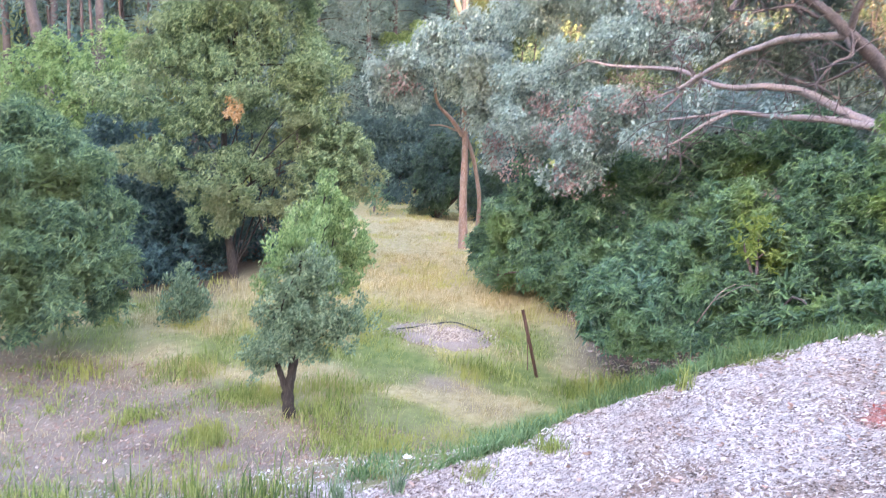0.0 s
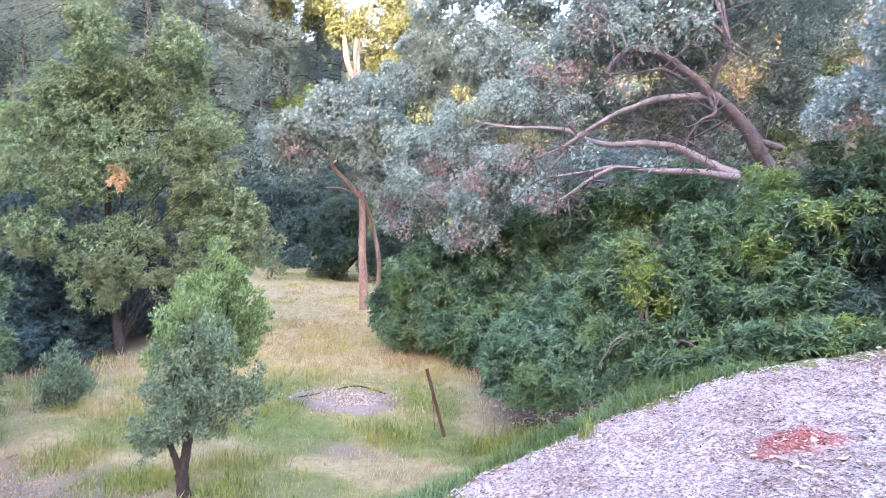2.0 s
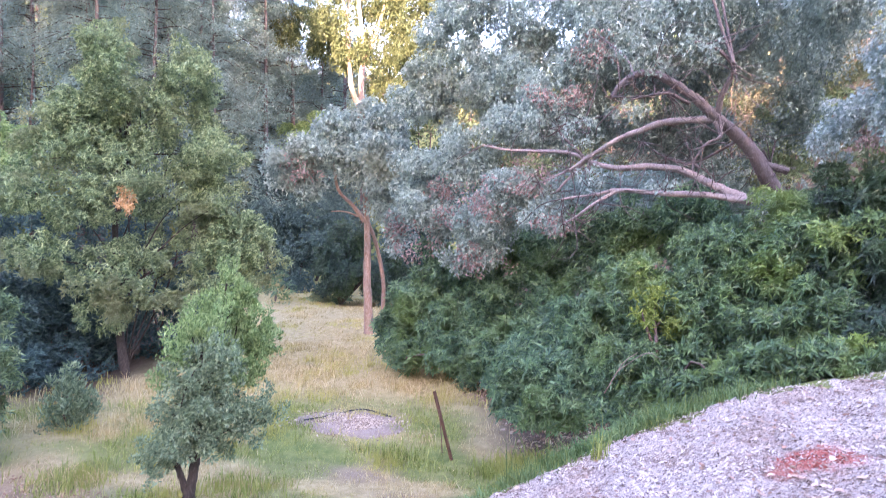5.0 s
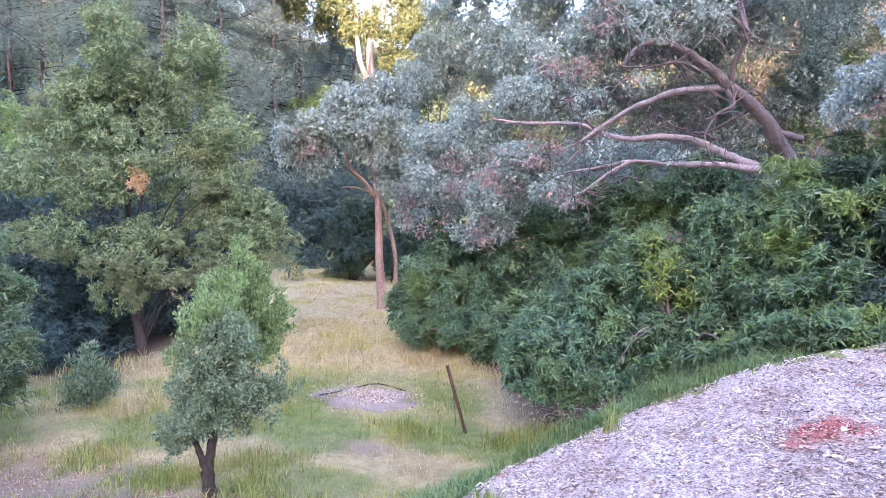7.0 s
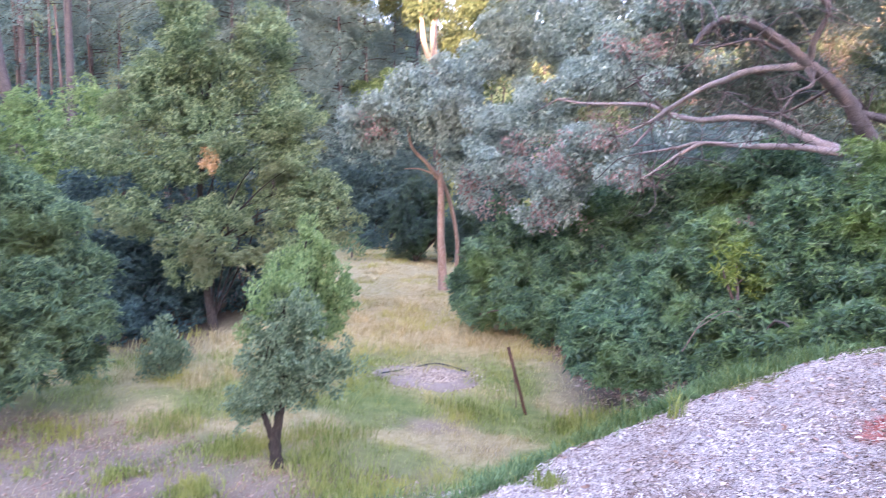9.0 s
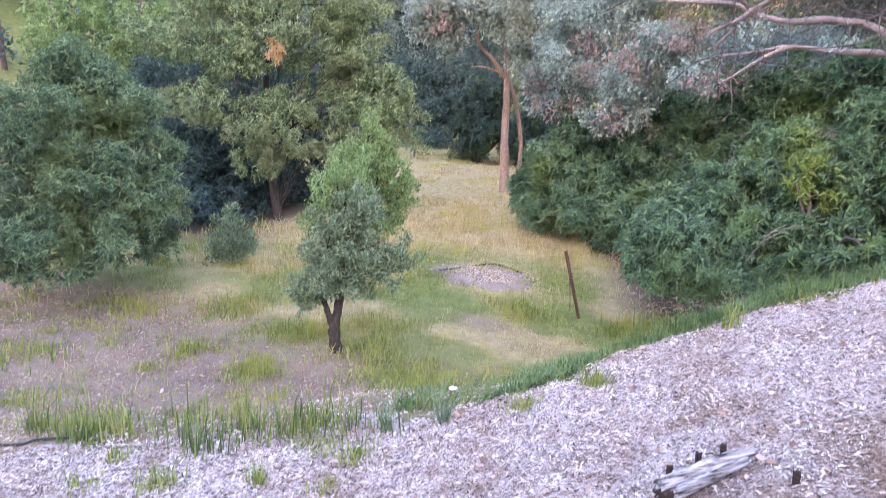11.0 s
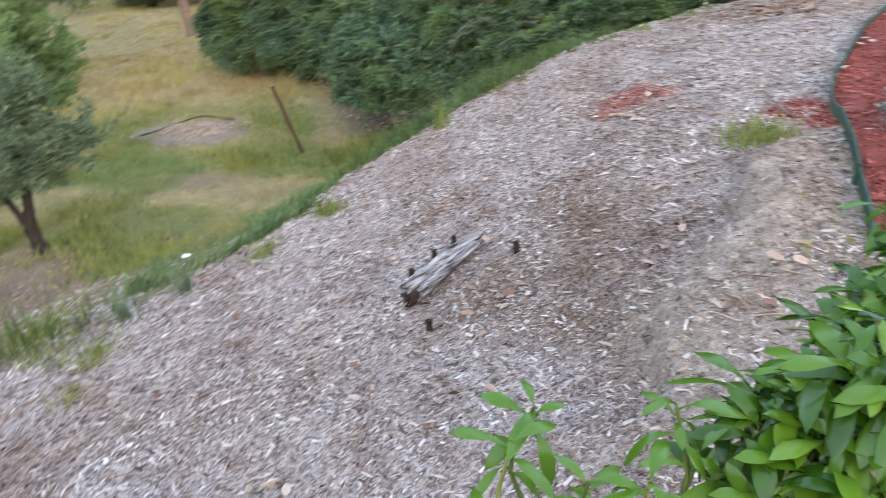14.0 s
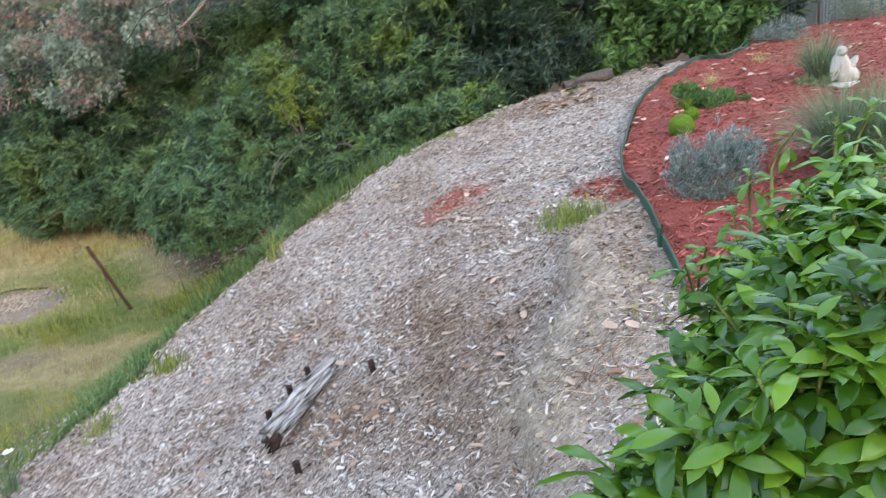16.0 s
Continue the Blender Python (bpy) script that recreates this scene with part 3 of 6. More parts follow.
mx, mv = np.meshgrid(np.linspace(-10, 13, 420), np.linspace(0, 1, 240), indexing="ij")
ragged = 0.12 * np.sin(4.7 * mx) + 0.08 * np.sin(11.3 * mx + 1) + 0.05 * np.sin(23 * mx)
my = -4.0 + (crest(mx) + ragged + 4.0) * mv
mz = ground_z(mx, my) + mulch_lift(mx, my) * (1 - smooth(0.985, 1.0, mv)) - 0.06 * smooth(0.985, 1.0, mv)
mulch_me = mesh_of("mulch_bank", np.stack([mx, my, mz], -1).reshape(-1, 3), grid_faces(*mx.shape), M_MULCH, True)
attribute(mulch_me, "earth", earth_at(mx, my).ravel())
attribute(mulch_me, "dirt", dirt_at(mx, my).ravel())
attribute(mulch_me, "red", red_at(mx, my).ravel())
mulch = tagged(new("mulch_bank", mulch_me), "sloping bank of weathered grey wood-chip mulch", "mulch", kind="structure")


def mulch_z(x, y):
    return ground_z(x, y) + mulch_lift(x, y)


def chips(rng, x, y, z, length, width, thick, tilt=0.35):
    """Split wood chips: tapered slabs lying at odd angles."""
    n = len(x)
    a = rng.random(n) * 6.283
    d = unit(np.stack([np.cos(a), np.sin(a), rng.normal(0, tilt, n)], 1))
    up = unit(np.stack([rng.normal(0, tilt, n), rng.normal(0, tilt, n), np.ones(n)], 1))
    s = unit(np.cross(up, d))
    up = np.cross(d, s)
    c = np.stack([x, y, z], 1)
    L, W, H = length[:, None], width[:, None], thick[:, None]
    taper = rng.uniform(0.35, 1.0, (n, 1))
    low = [c - d * L / 2 - s * W / 2, c + d * L / 2 - s * W / 2 * taper, c + d * L / 2 + s * W / 2 * taper, c - d * L / 2 + s * W / 2]
    v = np.stack([q - up * H / 2 for q in low] + [q + up * H / 2 for q in low], 1).reshape(-1, 3)
    o = np.arange(n)[:, None, None] * 8
    f = (o + np.array([[4, 5, 6, 7], [0, 1, 5, 4], [2, 3, 7, 6], [3, 0, 4, 7]])[None]).reshape(-1, 4)
    return v, f


# edging curve of the red bed, nearest end first
EDGE = [(2.82, 3.10), (3.16, 3.66), (3.43, 4.12), (3.98, 5.11), (4.81, 6.06), (6.07, 7.28), (7.38, 8.22), (8.56, 8.88), (9.98, 9.18), (20.96, 18.06)]
edge_line = curve_points([(x, y, 0) for x, y in EDGE], 9)
EX, EY = edge_line[:, 0], edge_line[:, 1]


def in_red_bed(x, y):
    return (x > np.interp(y, EY, EX)) & (y > EY[0]) & (y < EY[-1])


# red bed sheet, from the edging to the far side
bx, bw = np.meshgrid(np.arange(len(EX)), np.linspace(0, 1, 60), indexing="ij")
red_x = EX[bx] + 0.02 + bw * (15.5 - EX[bx])
red_y = EY[bx] - 0.5 * bw * (EY[bx] - 6.0) * 0.2
red_z = mulch_z(red_x, red_y) + 0.035 + 0.012 * np.sin(3.3 * red_x) * np.sin(2.9 * red_y)
red_bed = tagged(new("red_bed", mesh_of("red_bed", np.stack([red_x, red_y, red_z], -1).reshape(-1, 3), grid_faces(*bx.shape), M_RED, True)),
                 "garden bed covered in red dyed bark mulch", "garden bed", kind="structure")


def red_z_at(x, y):
    return mulch_z(x, y) + 0.04 + 0.012 * np.sin(3.3 * x) * np.sin(2.9 * y)


# green plastic edging: a thin wavy wall with a rolled top
edging = thing("garden_edging", (EX[0], EY[0], float(mulch_z(EX[0], EY[0]))), "dark green plastic edging curving round the red bed", "edging")
tn = unit(np.gradient(edge_line, axis=0))
sd = np.stack([tn[:, 1], -tn[:, 0], 0 * tn[:, 0]], 1)
ez = mulch_z(EX, EY)
ew = [np.stack([EX, EY, ez], 1) + sd * a + np.array([0, 0, b]) for a, b in ((-0.008, -0.08), (-0.008, 0.085), (0.008, 0.085), (0.008, -0.08))]
ev = np.stack(ew, 1).reshape(-1, 3)
ei = np.arange(len(EX) - 1)[:, None] * 4
ef = np.vstack([ei + np.array([[k, k + 4, (k + 1) % 4 + 4, (k + 1) % 4]]) for k in range(4)])
part("strip", mesh_of("strip", ev, ef, M_PLASTIC), edging)
rim = np.stack([EX, EY, ez + 0.087], 1)
v, f = tube(rim[::2], 0.011, 0.011, 6, 2, 0.02)
part("rolled_rim", mesh_of("rolled_rim", v, f, M_PLASTIC, True), edging)
v, f = tube([(EX[10] - 0.02, EY[10], ez[10] - 0.1), (EX[10] - 0.02, EY[10], ez[10] + 0.13)], 0.022, 0.018, 6, 3, 0.02)
part("stake", mesh_of("stake", v, f, M_PLASTIC), edging)

# loose chips over the bank
rng = np.random.default_rng(11)
n = 170000
cx, cv = rng.uniform(-8, 12, n), rng.random(n)
cv = np.where((cx < -0.5) & (rng.random(n) < 0.12), 1 + 0.35 * rng.random(n) ** 1.8, cv)
cy = 1.4 + (crest(cx) - 1.45) * cv
r = np.hypot(cx, cy)
keep = inside_view(cx, cy) & (rng.random(n) < np.clip(6.5 / r, 0.25, 1)) & ~in_red_bed(cx, cy) & (rng.random(n) > 0.88 * earth_at(cx, cy)) & (rng.random(n) > 0.68 * dirt_at(cx, cy)) & (rng.random(n) > 0.8 * red_at(cx, cy))
cx, cy = cx[keep], cy[keep]
cl = np.clip(rng.lognormal(math.log(0.020), 0.6, len(cx)), 0.006, 0.075)
v, f = chips(rng, cx, cy, np.where(cv[keep] > 1, ground_z(cx, cy) + 0.01, mulch_z(cx, cy) + 0.004), cl, cl * rng.uniform(0.14, 0.42, len(cx)), rng.uniform(0.002, 0.007, len(cx)))
part("loose_chips", mesh_of("loose_chips", v, f, M_CHIP), mulch, "bleached loose wood chips", "stuff")

# finer shreds and splinters between the chips
n = 260000
sx, sv = rng.uniform(-6, 10, n), rng.random(n)
sy = 1.8 + (crest(sx) - 1.9) * sv
keep = inside_view(sx, sy) & (rng.random(n) < np.clip(5.5 / np.hypot(sx, sy), 0.2, 1)) & ~in_red_bed(sx, sy) & (rng.random(n) > 0.8 * earth_at(sx, sy))
sx, sy = sx[keep], sy[keep]
sa = rng.random(len(sx)) * 6.283
sd_ = unit(np.stack([np.cos(sa), np.sin(sa), rng.normal(0.1, 0.3, len(sx))], 1))
sn = unit(np.stack([rng.normal(0, 0.5, len(sx)), rng.normal(0, 0.5, len(sx)), np.ones(len(sx))], 1))
sl = np.clip(rng.lognormal(math.log(0.028), 0.55, len(sx)), 0.01, 0.09)
v, f = blades(np.stack([sx, sy, mulch_z(sx, sy) + 0.004], 1), sd_, sn, sl, sl * rng.uniform(0.08, 0.3, len(sx)))
part("wood_shreds", mesh_of("wood_shreds", v, f, M_SHRED), mulch, "fine brown and grey wood shreds", "stuff")

# clods and crumbs of the bare soil
n = 9000
kx, ky = rng.uniform(1.3, 3.7, n), rng.uniform(2.4, 5.0, n)
keep = (earth_at(kx, ky) > rng.uniform(0.2, 1.0, n)) & ~in_red_bed(kx, ky)
kx, ky = kx[keep], ky[keep]
kl = np.clip(rng.lognormal(math.log(0.008), 0.6, len(kx)), 0.003, 0.035)
v, f = chips(rng, kx, ky, mulch_z(kx, ky) + 0.003, kl, kl * rng.uniform(0.6, 0.95, len(kx)), kl * 0.6, 0.6)
part("soil_clods", mesh_of("soil_clods", v, f, M_CLOD), mulch, "crumbs and clods of pale dry soil", "stuff")

# red bark pieces
n = 42000
cx = rng.uniform(2.6, 12.5, n)
cy = rng.uniform(2.8, 9.6, n)
keep = in_red_bed(cx, cy) & (rng.random(n) < np.clip(7 / np.hypot(cx, cy), 0.3, 1))
extra = (red_at(cx, cy) > rng.uniform(0.3, 1.0, n)) & ~in_red_bed(cx, cy)
qx, qy = np.concatenate([cx[keep], cx[extra]]), np.concatenate([cy[keep], cy[extra]])
qz = np.where(in_red_bed(qx, qy), red_z_at(qx, qy), mulch_z(qx, qy)) + 0.006
cl = np.clip(rng.lognormal(math.log(0.030), 0.5, len(qx)), 0.008, 0.08)
v, f = chips(rng, qx, qy, qz, cl, cl * rng.uniform(0.16, 0.4, len(qx)), rng.uniform(0.003, 0.008, len(qx)))
part("bark_pieces", mesh_of("bark_pieces", v, f, M_RED_CHIP), red_bed, "red bark pieces", "stuff")


# ---- grass ----
def grass(rng, x, y, z, height, width, lean=0.45):
    """Blades with a bend: three triangles each."""
    n = len(x)
    a = rng.random(n) * 6.283
    side = np.stack([np.cos(a), np.sin(a), 0 * a], 1)
    b = rng.random(n) * 6.283
    tip = np.stack([np.cos(b), np.sin(b), 0 * b], 1) * (height * lean * rng.random(n))[:, None]
    base = np.stack([x, y, z - 0.02], 1)
    H, W = height[:, None], width[:, None]
    up = np.array([[0, 0, 1.0]])
    mid = base + up * H * 0.55 + tip * 0.3
    end = base + up * H * rng.uniform(0.75, 1, (n, 1)) + tip
    v = np.stack([base - side * W / 2, base + side * W / 2, mid + side * W * 0.4, mid - side * W * 0.4, end], 1).reshape(-1, 3)
    o = np.arange(n)[:, None, None] * 5
    f = (o + np.array([[0, 1, 2], [0, 2, 3], [3, 2, 4]])[None]).reshape(-1, 3)
    return v, f


rng = np.random.default_rng(21)
n = 430000
az = np.radians(rng.uniform(-54, 34, n))
gr = 5.5 + 38 * rng.random(n) ** 1.35
x, y = gr * np.sin(az), gr * np.cos(az)
# most blades stand in clumps of their own height and ripeness
n_c = 9000
caz, cr = np.radians(rng.uniform(-54, 34, n_c)), 5.5 + 38 * rng.random(n_c) ** 1.35
home = rng.integers(0, n_c, n)
in_clump = rng.random(n) < 0.62
loose = (0.06 + 0.004 * cr[home]) * rng.standard_normal((2, n))
x = np.where(in_clump, cr[home] * np.sin(caz[home]) + loose[0], x)
y = np.where(in_clump, cr[home] * np.cos(caz[home]) + loose[1], y)
tall = np.where(in_clump, np.clip(rng.lognormal(0.1, 0.42, n_c), 0.4, 2.2)[home], 0.8)
ripe = np.where(in_clump, rng.random(n_c)[home], rng.random(n))
s = y - crest(x)
open_path = (x > -7.5 - 0.16 * np.clip(y - 12, 0, 99)) & (x < np.where(y < 13, 3.7, 2.2 - 0.20 * (y - 13)))
left_band = (y < 17.0 - 0.1 * (x + 10)) & (x < -4)
keep = (s > -0.05 + 0.25 * np.sin(5 * x) * np.sin(3 * y)) & (open_path | left_band) & (y < 41)
gr_amount, br = green_at(x, y), bare_at(x, y)
keep &= (rng.random(n) > br * 0.9) & (rng.random(n) > 0.75 * litter_shade_at(x, y))
clump = 0.5 + 0.5 * np.sin(2.3 * x + 1.1 * np.sin(1.9 * y)) * np.sin(2.1 * y + 0.8 * np.sin(2.7 * x))
keep &= rng.random(n) < 0.35 + 0.65 * clump
is_green = ripe * 0.8 + 0.2 * rng.random(n) < gr_amount
for mask, name, mat, lab, lo, hi in ((keep & ~is_green, "dry_grass", M_DRY, "straw-coloured dry grass standing in the valley", 0.08, 0.30), (keep & is_green, "green_grass", M_GRASS, "green grass along the foot of the bank", 0.08, 0.26)):
    px, py = x[mask], y[mask]
    h = rng.uniform(lo, hi, len(px)) * (0.6 + 0.45 * clump[mask]) * tall[mask] * np.where(py < 12.5, 0.5, 0.8)
    w = np.maximum(0.0045, 0.00072 * np.hypot(px, py)) * (1 + 0.35 * smooth(18, 24, py))
    v, f = grass(rng, px, py, ground_z(px, py), h * (1 + 0.35 * np.exp(-((py - 18.5) / 2.5) ** 2) - 0.45 * smooth(21, 25, py)) * np.where((px < -4.5) & (py > 10.5) & (py < 17), 1.5, 1.0), w, 1.25)
    tagged(new(name, mesh_of(name, v, f, mat)), lab, "grass", kind="stuff")

# broad-bladed grass hanging over the edge of the bank
rng = np.random.default_rng(37)
n = 19000
x = rng.uniform(-2.2, 3.9, n)
y = crest(x) + np.abs(rng.normal(0.15, 0.6, n)) - 0.08
patchy = 0.5 + 0.5 * np.sin(3.1 * x + 2.0 * np.sin(2.2 * y)) * np.sin(2.6 * y + 1.4 * x)
mask = (rng.random(n) < 0.15 + 0.85 * patchy ** 2.2) & (rng.random(n) < smooth(-2.2, 0.5, x) * 0.8 + 0.2)
px, py = x[mask], y[mask]
v, f = grass(rng, px, py, ground_z(px, py), rng.uniform(0.07, 0.24, len(px)) * (0.6 + 0.6 * patchy[mask]), rng.uniform(0.012, 0.024, len(px)), 1.3)
tagged(new("bank_grass", mesh_of("bank_grass", v, f, M_WEED)), "blue-green broad-bladed grass along the top edge of the bank", "grass", kind="stuff")


def tuft(at, seed, count, height, spread_r, material, label, name="grass_tuft", stretch=1.0, group="grass tufts", wide=0.012, lean_k=0.75):
    rng = np.random.default_rng(seed)
    x = at[0] + rng.normal(0, spread_r * stretch, count)
    y = at[1] + rng.normal(0, spread_r, count)
    v, f = grass(rng, x, y, ground_z(x, y) + 0.02, np.clip(rng.lognormal(-0.55, 0.45, count), 0.2, 1.6) * height, np.full(count, wide) * rng.uniform(0.6, 1.3, count), lean_k)
    return tagged(new(name, mesh_of(name, v, f, material)), label, "grass tuft", group, "stuff")


# ---- trees and shrubs ----
# twin-stemmed gum at the end of the path
gum = thing("gum_tree", (-4.48, 26.78, -1.18), "slender gum with orange-brown twin stems beside the grassy path", "tree")
wood_part(gum, "trunk", [tube([(-4.39, 26.23, -1.29), (-4.55, 26.46, 0.75), (-4.60, 26.54, 2.43), (-4.74, 26.71, 4.02), (-5.05, 26.78, 6.28), (-4.92, 26.89, 8.89)], 0.165, 0.05, 10, 6, 0.05, None, 0.35)], M_GUM_BARK)
wood_part(gum, "stem", [tube([(-4.07, 27.40, -0.63), (-4.07, 27.34, 0.68), (-4.31, 26.99, 2.10), (-4.62, 26.65, 3.06)], 0.085, 0.07, 8, 6, 0.05)], M_GUM_BARK)
wood_part(gum, "branch", [tube([(-4.72, 26.53, 3.02), (-5.10, 26.25, 3.57), (-5.60, 25.82, 4.18), (-5.66, 25.23, 5.18), (-5.89, 25.09, 6.08)], 0.09, 0.03, 7, 5), tube([(-4.93, 26.49, 3.19), (-5.40, 26.19, 3.36), (-5.85, 25.89, 3.35)], 0.04, 0.02, 6, 4), tube([(-4.21, 26.61, 3.28), (-3.84, 26.26, 3.80), (-3.35, 25.69, 4.50)], 0.05, 0.02, 6, 4)], M_GUM_BARK)
GUM_CROWN = [(-7.13, 24.88, 4.85, 0.93, 0.75), (-6.28, 25.05, 5.57, 1.03, 1.03), (-5.41, 25.17, 6.29, 1.14, 0.93), (-4.64, 25.42, 5.40, 0.99, 1.24), (-3.42, 24.66, 4.64, 1.00, 1.59), (-3.88, 26.42, 6.66, 1.18, 1.07), (-3.09, 23.74, 2.69, 0.57, 0.86), (-6.6, 25.0, 4.15, 0.7, 0.5), (-3.7, 25.2, 3.7, 0.7, 0.7), (-4.3, 24.9, 4.5, 0.6, 0.5)]
crown_part(gum, 41, GUM_CROWN, 20000, 0.17, 0.5, M_EUC, style="hang", core=0.06)
crown_part(gum, 42, [(-6.72, 24.49, 4.73, 0.81, 0.61), (-3.03, 23.25, 2.88, 0.52, 0.75)], 420, 0.15, 0.5, M_EUC_DRY, "dry_leaves", "dead pink-brown leaves", style="hang", core=0)

# leaning gum over the shrubs
lean = thing("leaning_gum", (7.11, 16.37, 1.11), "old leaning gum with bare twisted limbs and blue-grey leaves", "tree")
wood_part(lean, "trunk", [tube([(7.17, 16.24, 0.36), (6.75, 15.95, 2.68), (6.20, 15.79, 3.68), (5.59, 15.60, 4.61), (5.17, 15.53, 5.04), (4.72, 15.46, 5.39)], 0.20, 0.12, 12, 8, 0.07)], M_LIMB)
LIMBS_LOW = [
    ([(4.72, 15.46, 5.39), (4.31, 15.48, 5.75), (3.83, 15.50, 6.09), (3.36, 15.51, 6.32), (3.00, 15.48, 6.26), (2.68, 15.44, 6.01), (2.48, 15.37, 5.78)], 0.115, 0.05),
    ([(4.70, 15.47, 5.37), (3.77, 16.08, 5.36), (3.39, 16.34, 5.24), (2.94, 16.60, 5.08), (2.29, 16.88, 4.69), (1.93, 17.09, 4.27), (1.56, 17.30, 3.84)], 0.085, 0.03),
    ([(2.27, 16.72, 4.67), (1.84, 16.98, 4.36), (1.14, 17.24, 4.04)], 0.055, 0.02),
    ([(5.54, 15.61, 3.64), (4.91, 16.06, 3.99), (4.28, 16.47, 4.36), (3.60, 16.86, 4.49), (3.01, 17.20, 4.45), (2.39, 17.52, 4.60), (1.86, 17.81, 4.82), (0.47, 18.35, 4.95), (-0.26, 18.58, 5.07)], 0.10, 0.03),
]
LIMBS_SIDE = [
    ([(5.51, 15.52, 3.64), (4.71, 15.76, 3.76), (3.80, 15.98, 3.79), (2.85, 16.16, 3.86), (2.35, 16.22, 3.76), (1.60, 16.30, 3.63)], 0.085, 0.022),
    ([(2.84, 16.12, 3.85), (2.35, 16.17, 3.56), (1.86, 16.20, 3.21), (1.63, 16.19, 3.07)], 0.05, 0.016),
    ([(4.72, 15.46, 5.45), (4.72, 15.30, 5.83), (4.86, 15.08, 6.31), (4.75, 14.95, 6.56), (4.34, 14.91, 6.82), (3.98, 14.84, 6.83)], 0.07, 0.025),
    ([(6.30, 15.65, 4.31), (5.92, 15.63, 4.45), (5.62, 15.59, 4.65)], 0.08, 0.06),
    ([(4.66, 15.38, 5.29), (4.73, 15.22, 5.00), (4.38, 15.18, 4.76), (4.15, 15.11, 4.40)], 0.05, 0.018),
]
LIMBS_HIGH = [
    ([(4.12, 15.43, 5.68), (3.64, 15.41, 5.90), (3.17, 15.38, 5.82), (2.69, 15.34, 5.67)], 0.045, 0.015),
    ([(5.22, 15.60, 4.94), (4.52, 16.27, 4.50), (4.02, 16.91, 4.66), (3.56, 17.27, 5.07)], 0.035, 0.012),
    ([(7.48, 13.57, 7.60), (6.97, 13.83, 8.02), (6.24, 14.17, 8.02), (5.56, 14.45, 8.29)], 0.07, 0.02),
    ([(2.17, 17.24, 4.69), (1.62, 17.32, 5.35), (2.16, 17.14, 5.54)], 0.04, 0.012),
]
GUM_LIMBS = LIMBS_LOW + LIMBS_SIDE + LIMBS_HIGH
for no, (pts, a, b) in enumerate(GUM_LIMBS):
    wood_part(lean, "limb", [tube([np.array(q) + rng.normal(0, 0.02, 3) * (0 < j < len(pts) - 1) for j, q in enumerate(pts)], a, b, 9, 7, 0.10, rng)], M_LIMB_PALE if 0 < no < 6 else M_LIMB)
rng = np.random.default_rng(5)
twigs = []
for pts, a, b in GUM_LIMBS:
    for k in range(16):
        p = np.array(pts[1 + k % (len(pts) - 1)])
        q = p + rng.normal(0, 0.45, 3)
        twigs.append(tube([p, (p + q) / 2 + rng.normal(0, 0.12, 3), q, q + rng.normal(0, 0.25, 3)], 0.016, 0.004, 4, 3, 0.0, rng))
wood_part(lean, "twiggery", twigs, M_LIMB)["kind"] = "stuff"
CANOPY_A = [(-1.48, 19.89, 3.38, 1.11, 0.99), (-0.19, 18.44, 2.84, 0.96, 0.88), (-2.21, 20.79, 4.39, 0.92, 1.09), (0.74, 17.92, 3.71, 0.86, 0.72), (-0.92, 19.85, 4.73, 1.19, 0.96), (0.72, 19.26, 5.69, 1.24, 0.85), (-1.87, 22.52, 7.04, 1.28, 1.19), (0.12, 21.55, 7.22, 1.49, 1.23), (1.84, 19.56, 6.52, 1.19, 0.96), (-0.65, 18.91, 2.16, 0.76, 0.42), (1.31, 16.90, 3.20, 0.57, 0.43)]
CANOPY_B = [(-0.74, 23.95, 10.01, 1.19, 1.39), (1.14, 21.14, 8.85, 1.49, 1.49), (2.72, 19.10, 8.14, 1.43, 1.35), (4.48, 18.71, 8.34, 1.59, 1.27), (3.41, 19.43, 10.13, 1.84, 1.17), (1.21, 22.42, 11.40, 1.53, 1.15), (5.66, 18.08, 9.35, 1.43, 1.27), (7.25, 17.69, 8.78, 1.43, 1.35), (8.08, 16.20, 8.69, 1.21, 1.06), (7.20, 19.16, 7.53, 1.17, 1.17), (2.05, 21.59, 13.23, 2.29, 1.34), (5.75, 19.29, 11.83, 2.10, 1.40), (7.73, 16.80, 10.56, 1.75, 1.11)]
CANOPY_D = [(-1.05, 22.44, 9.46, 1.13, 0.96), (0.38, 22.47, 10.39, 1.32, 1.12), (1.81, 22.4, 11.1, 1.32, 1.12), (2.88, 22.29, 9.99, 1.32, 1.12), (-0.68, 22.46, 8.02, 1.13, 0.96), (-2.1, 22.37, 7.26, 0.94, 0.8), (3.91, 22.13, 11.2, 1.13, 0.96), (0.94, 22.45, 8.75, 1.13, 0.96), (-1.94, 22.38, 8.71, 0.75, 0.64)]
CANOPY_C = [(8.19, 20.14, 6.13, 1.05, 1.05), (2.03, 21.68, 5.84, 1.05, 0.96), (9.02, 20.48, 8.17, 1.28, 1.28), (6.78, 21.20, 8.70, 1.46, 1.28), (4.07, 22.38, 6.11, 1.46, 1.10), (6.19, 22.95, 6.00, 1.72, 1.53), (5.45, 22.83, 7.83, 1.72, 1.34), (3.29, 23.18, 8.09, 1.53, 1.34), (7.24, 21.75, 4.28, 1.46, 0.92)]
crown_part(lean, 51, CANOPY_A, 54000, 0.105, 0.55, M_EUC, style="hang", subs=22, lump=(0.2, 0.42), core=0.05)
crown_part(lean, 52, CANOPY_B, 60000, 0.115, 0.55, M_EUC, "upper_crown", style="hang", subs=22, lump=(0.2, 0.42), core=0.04)
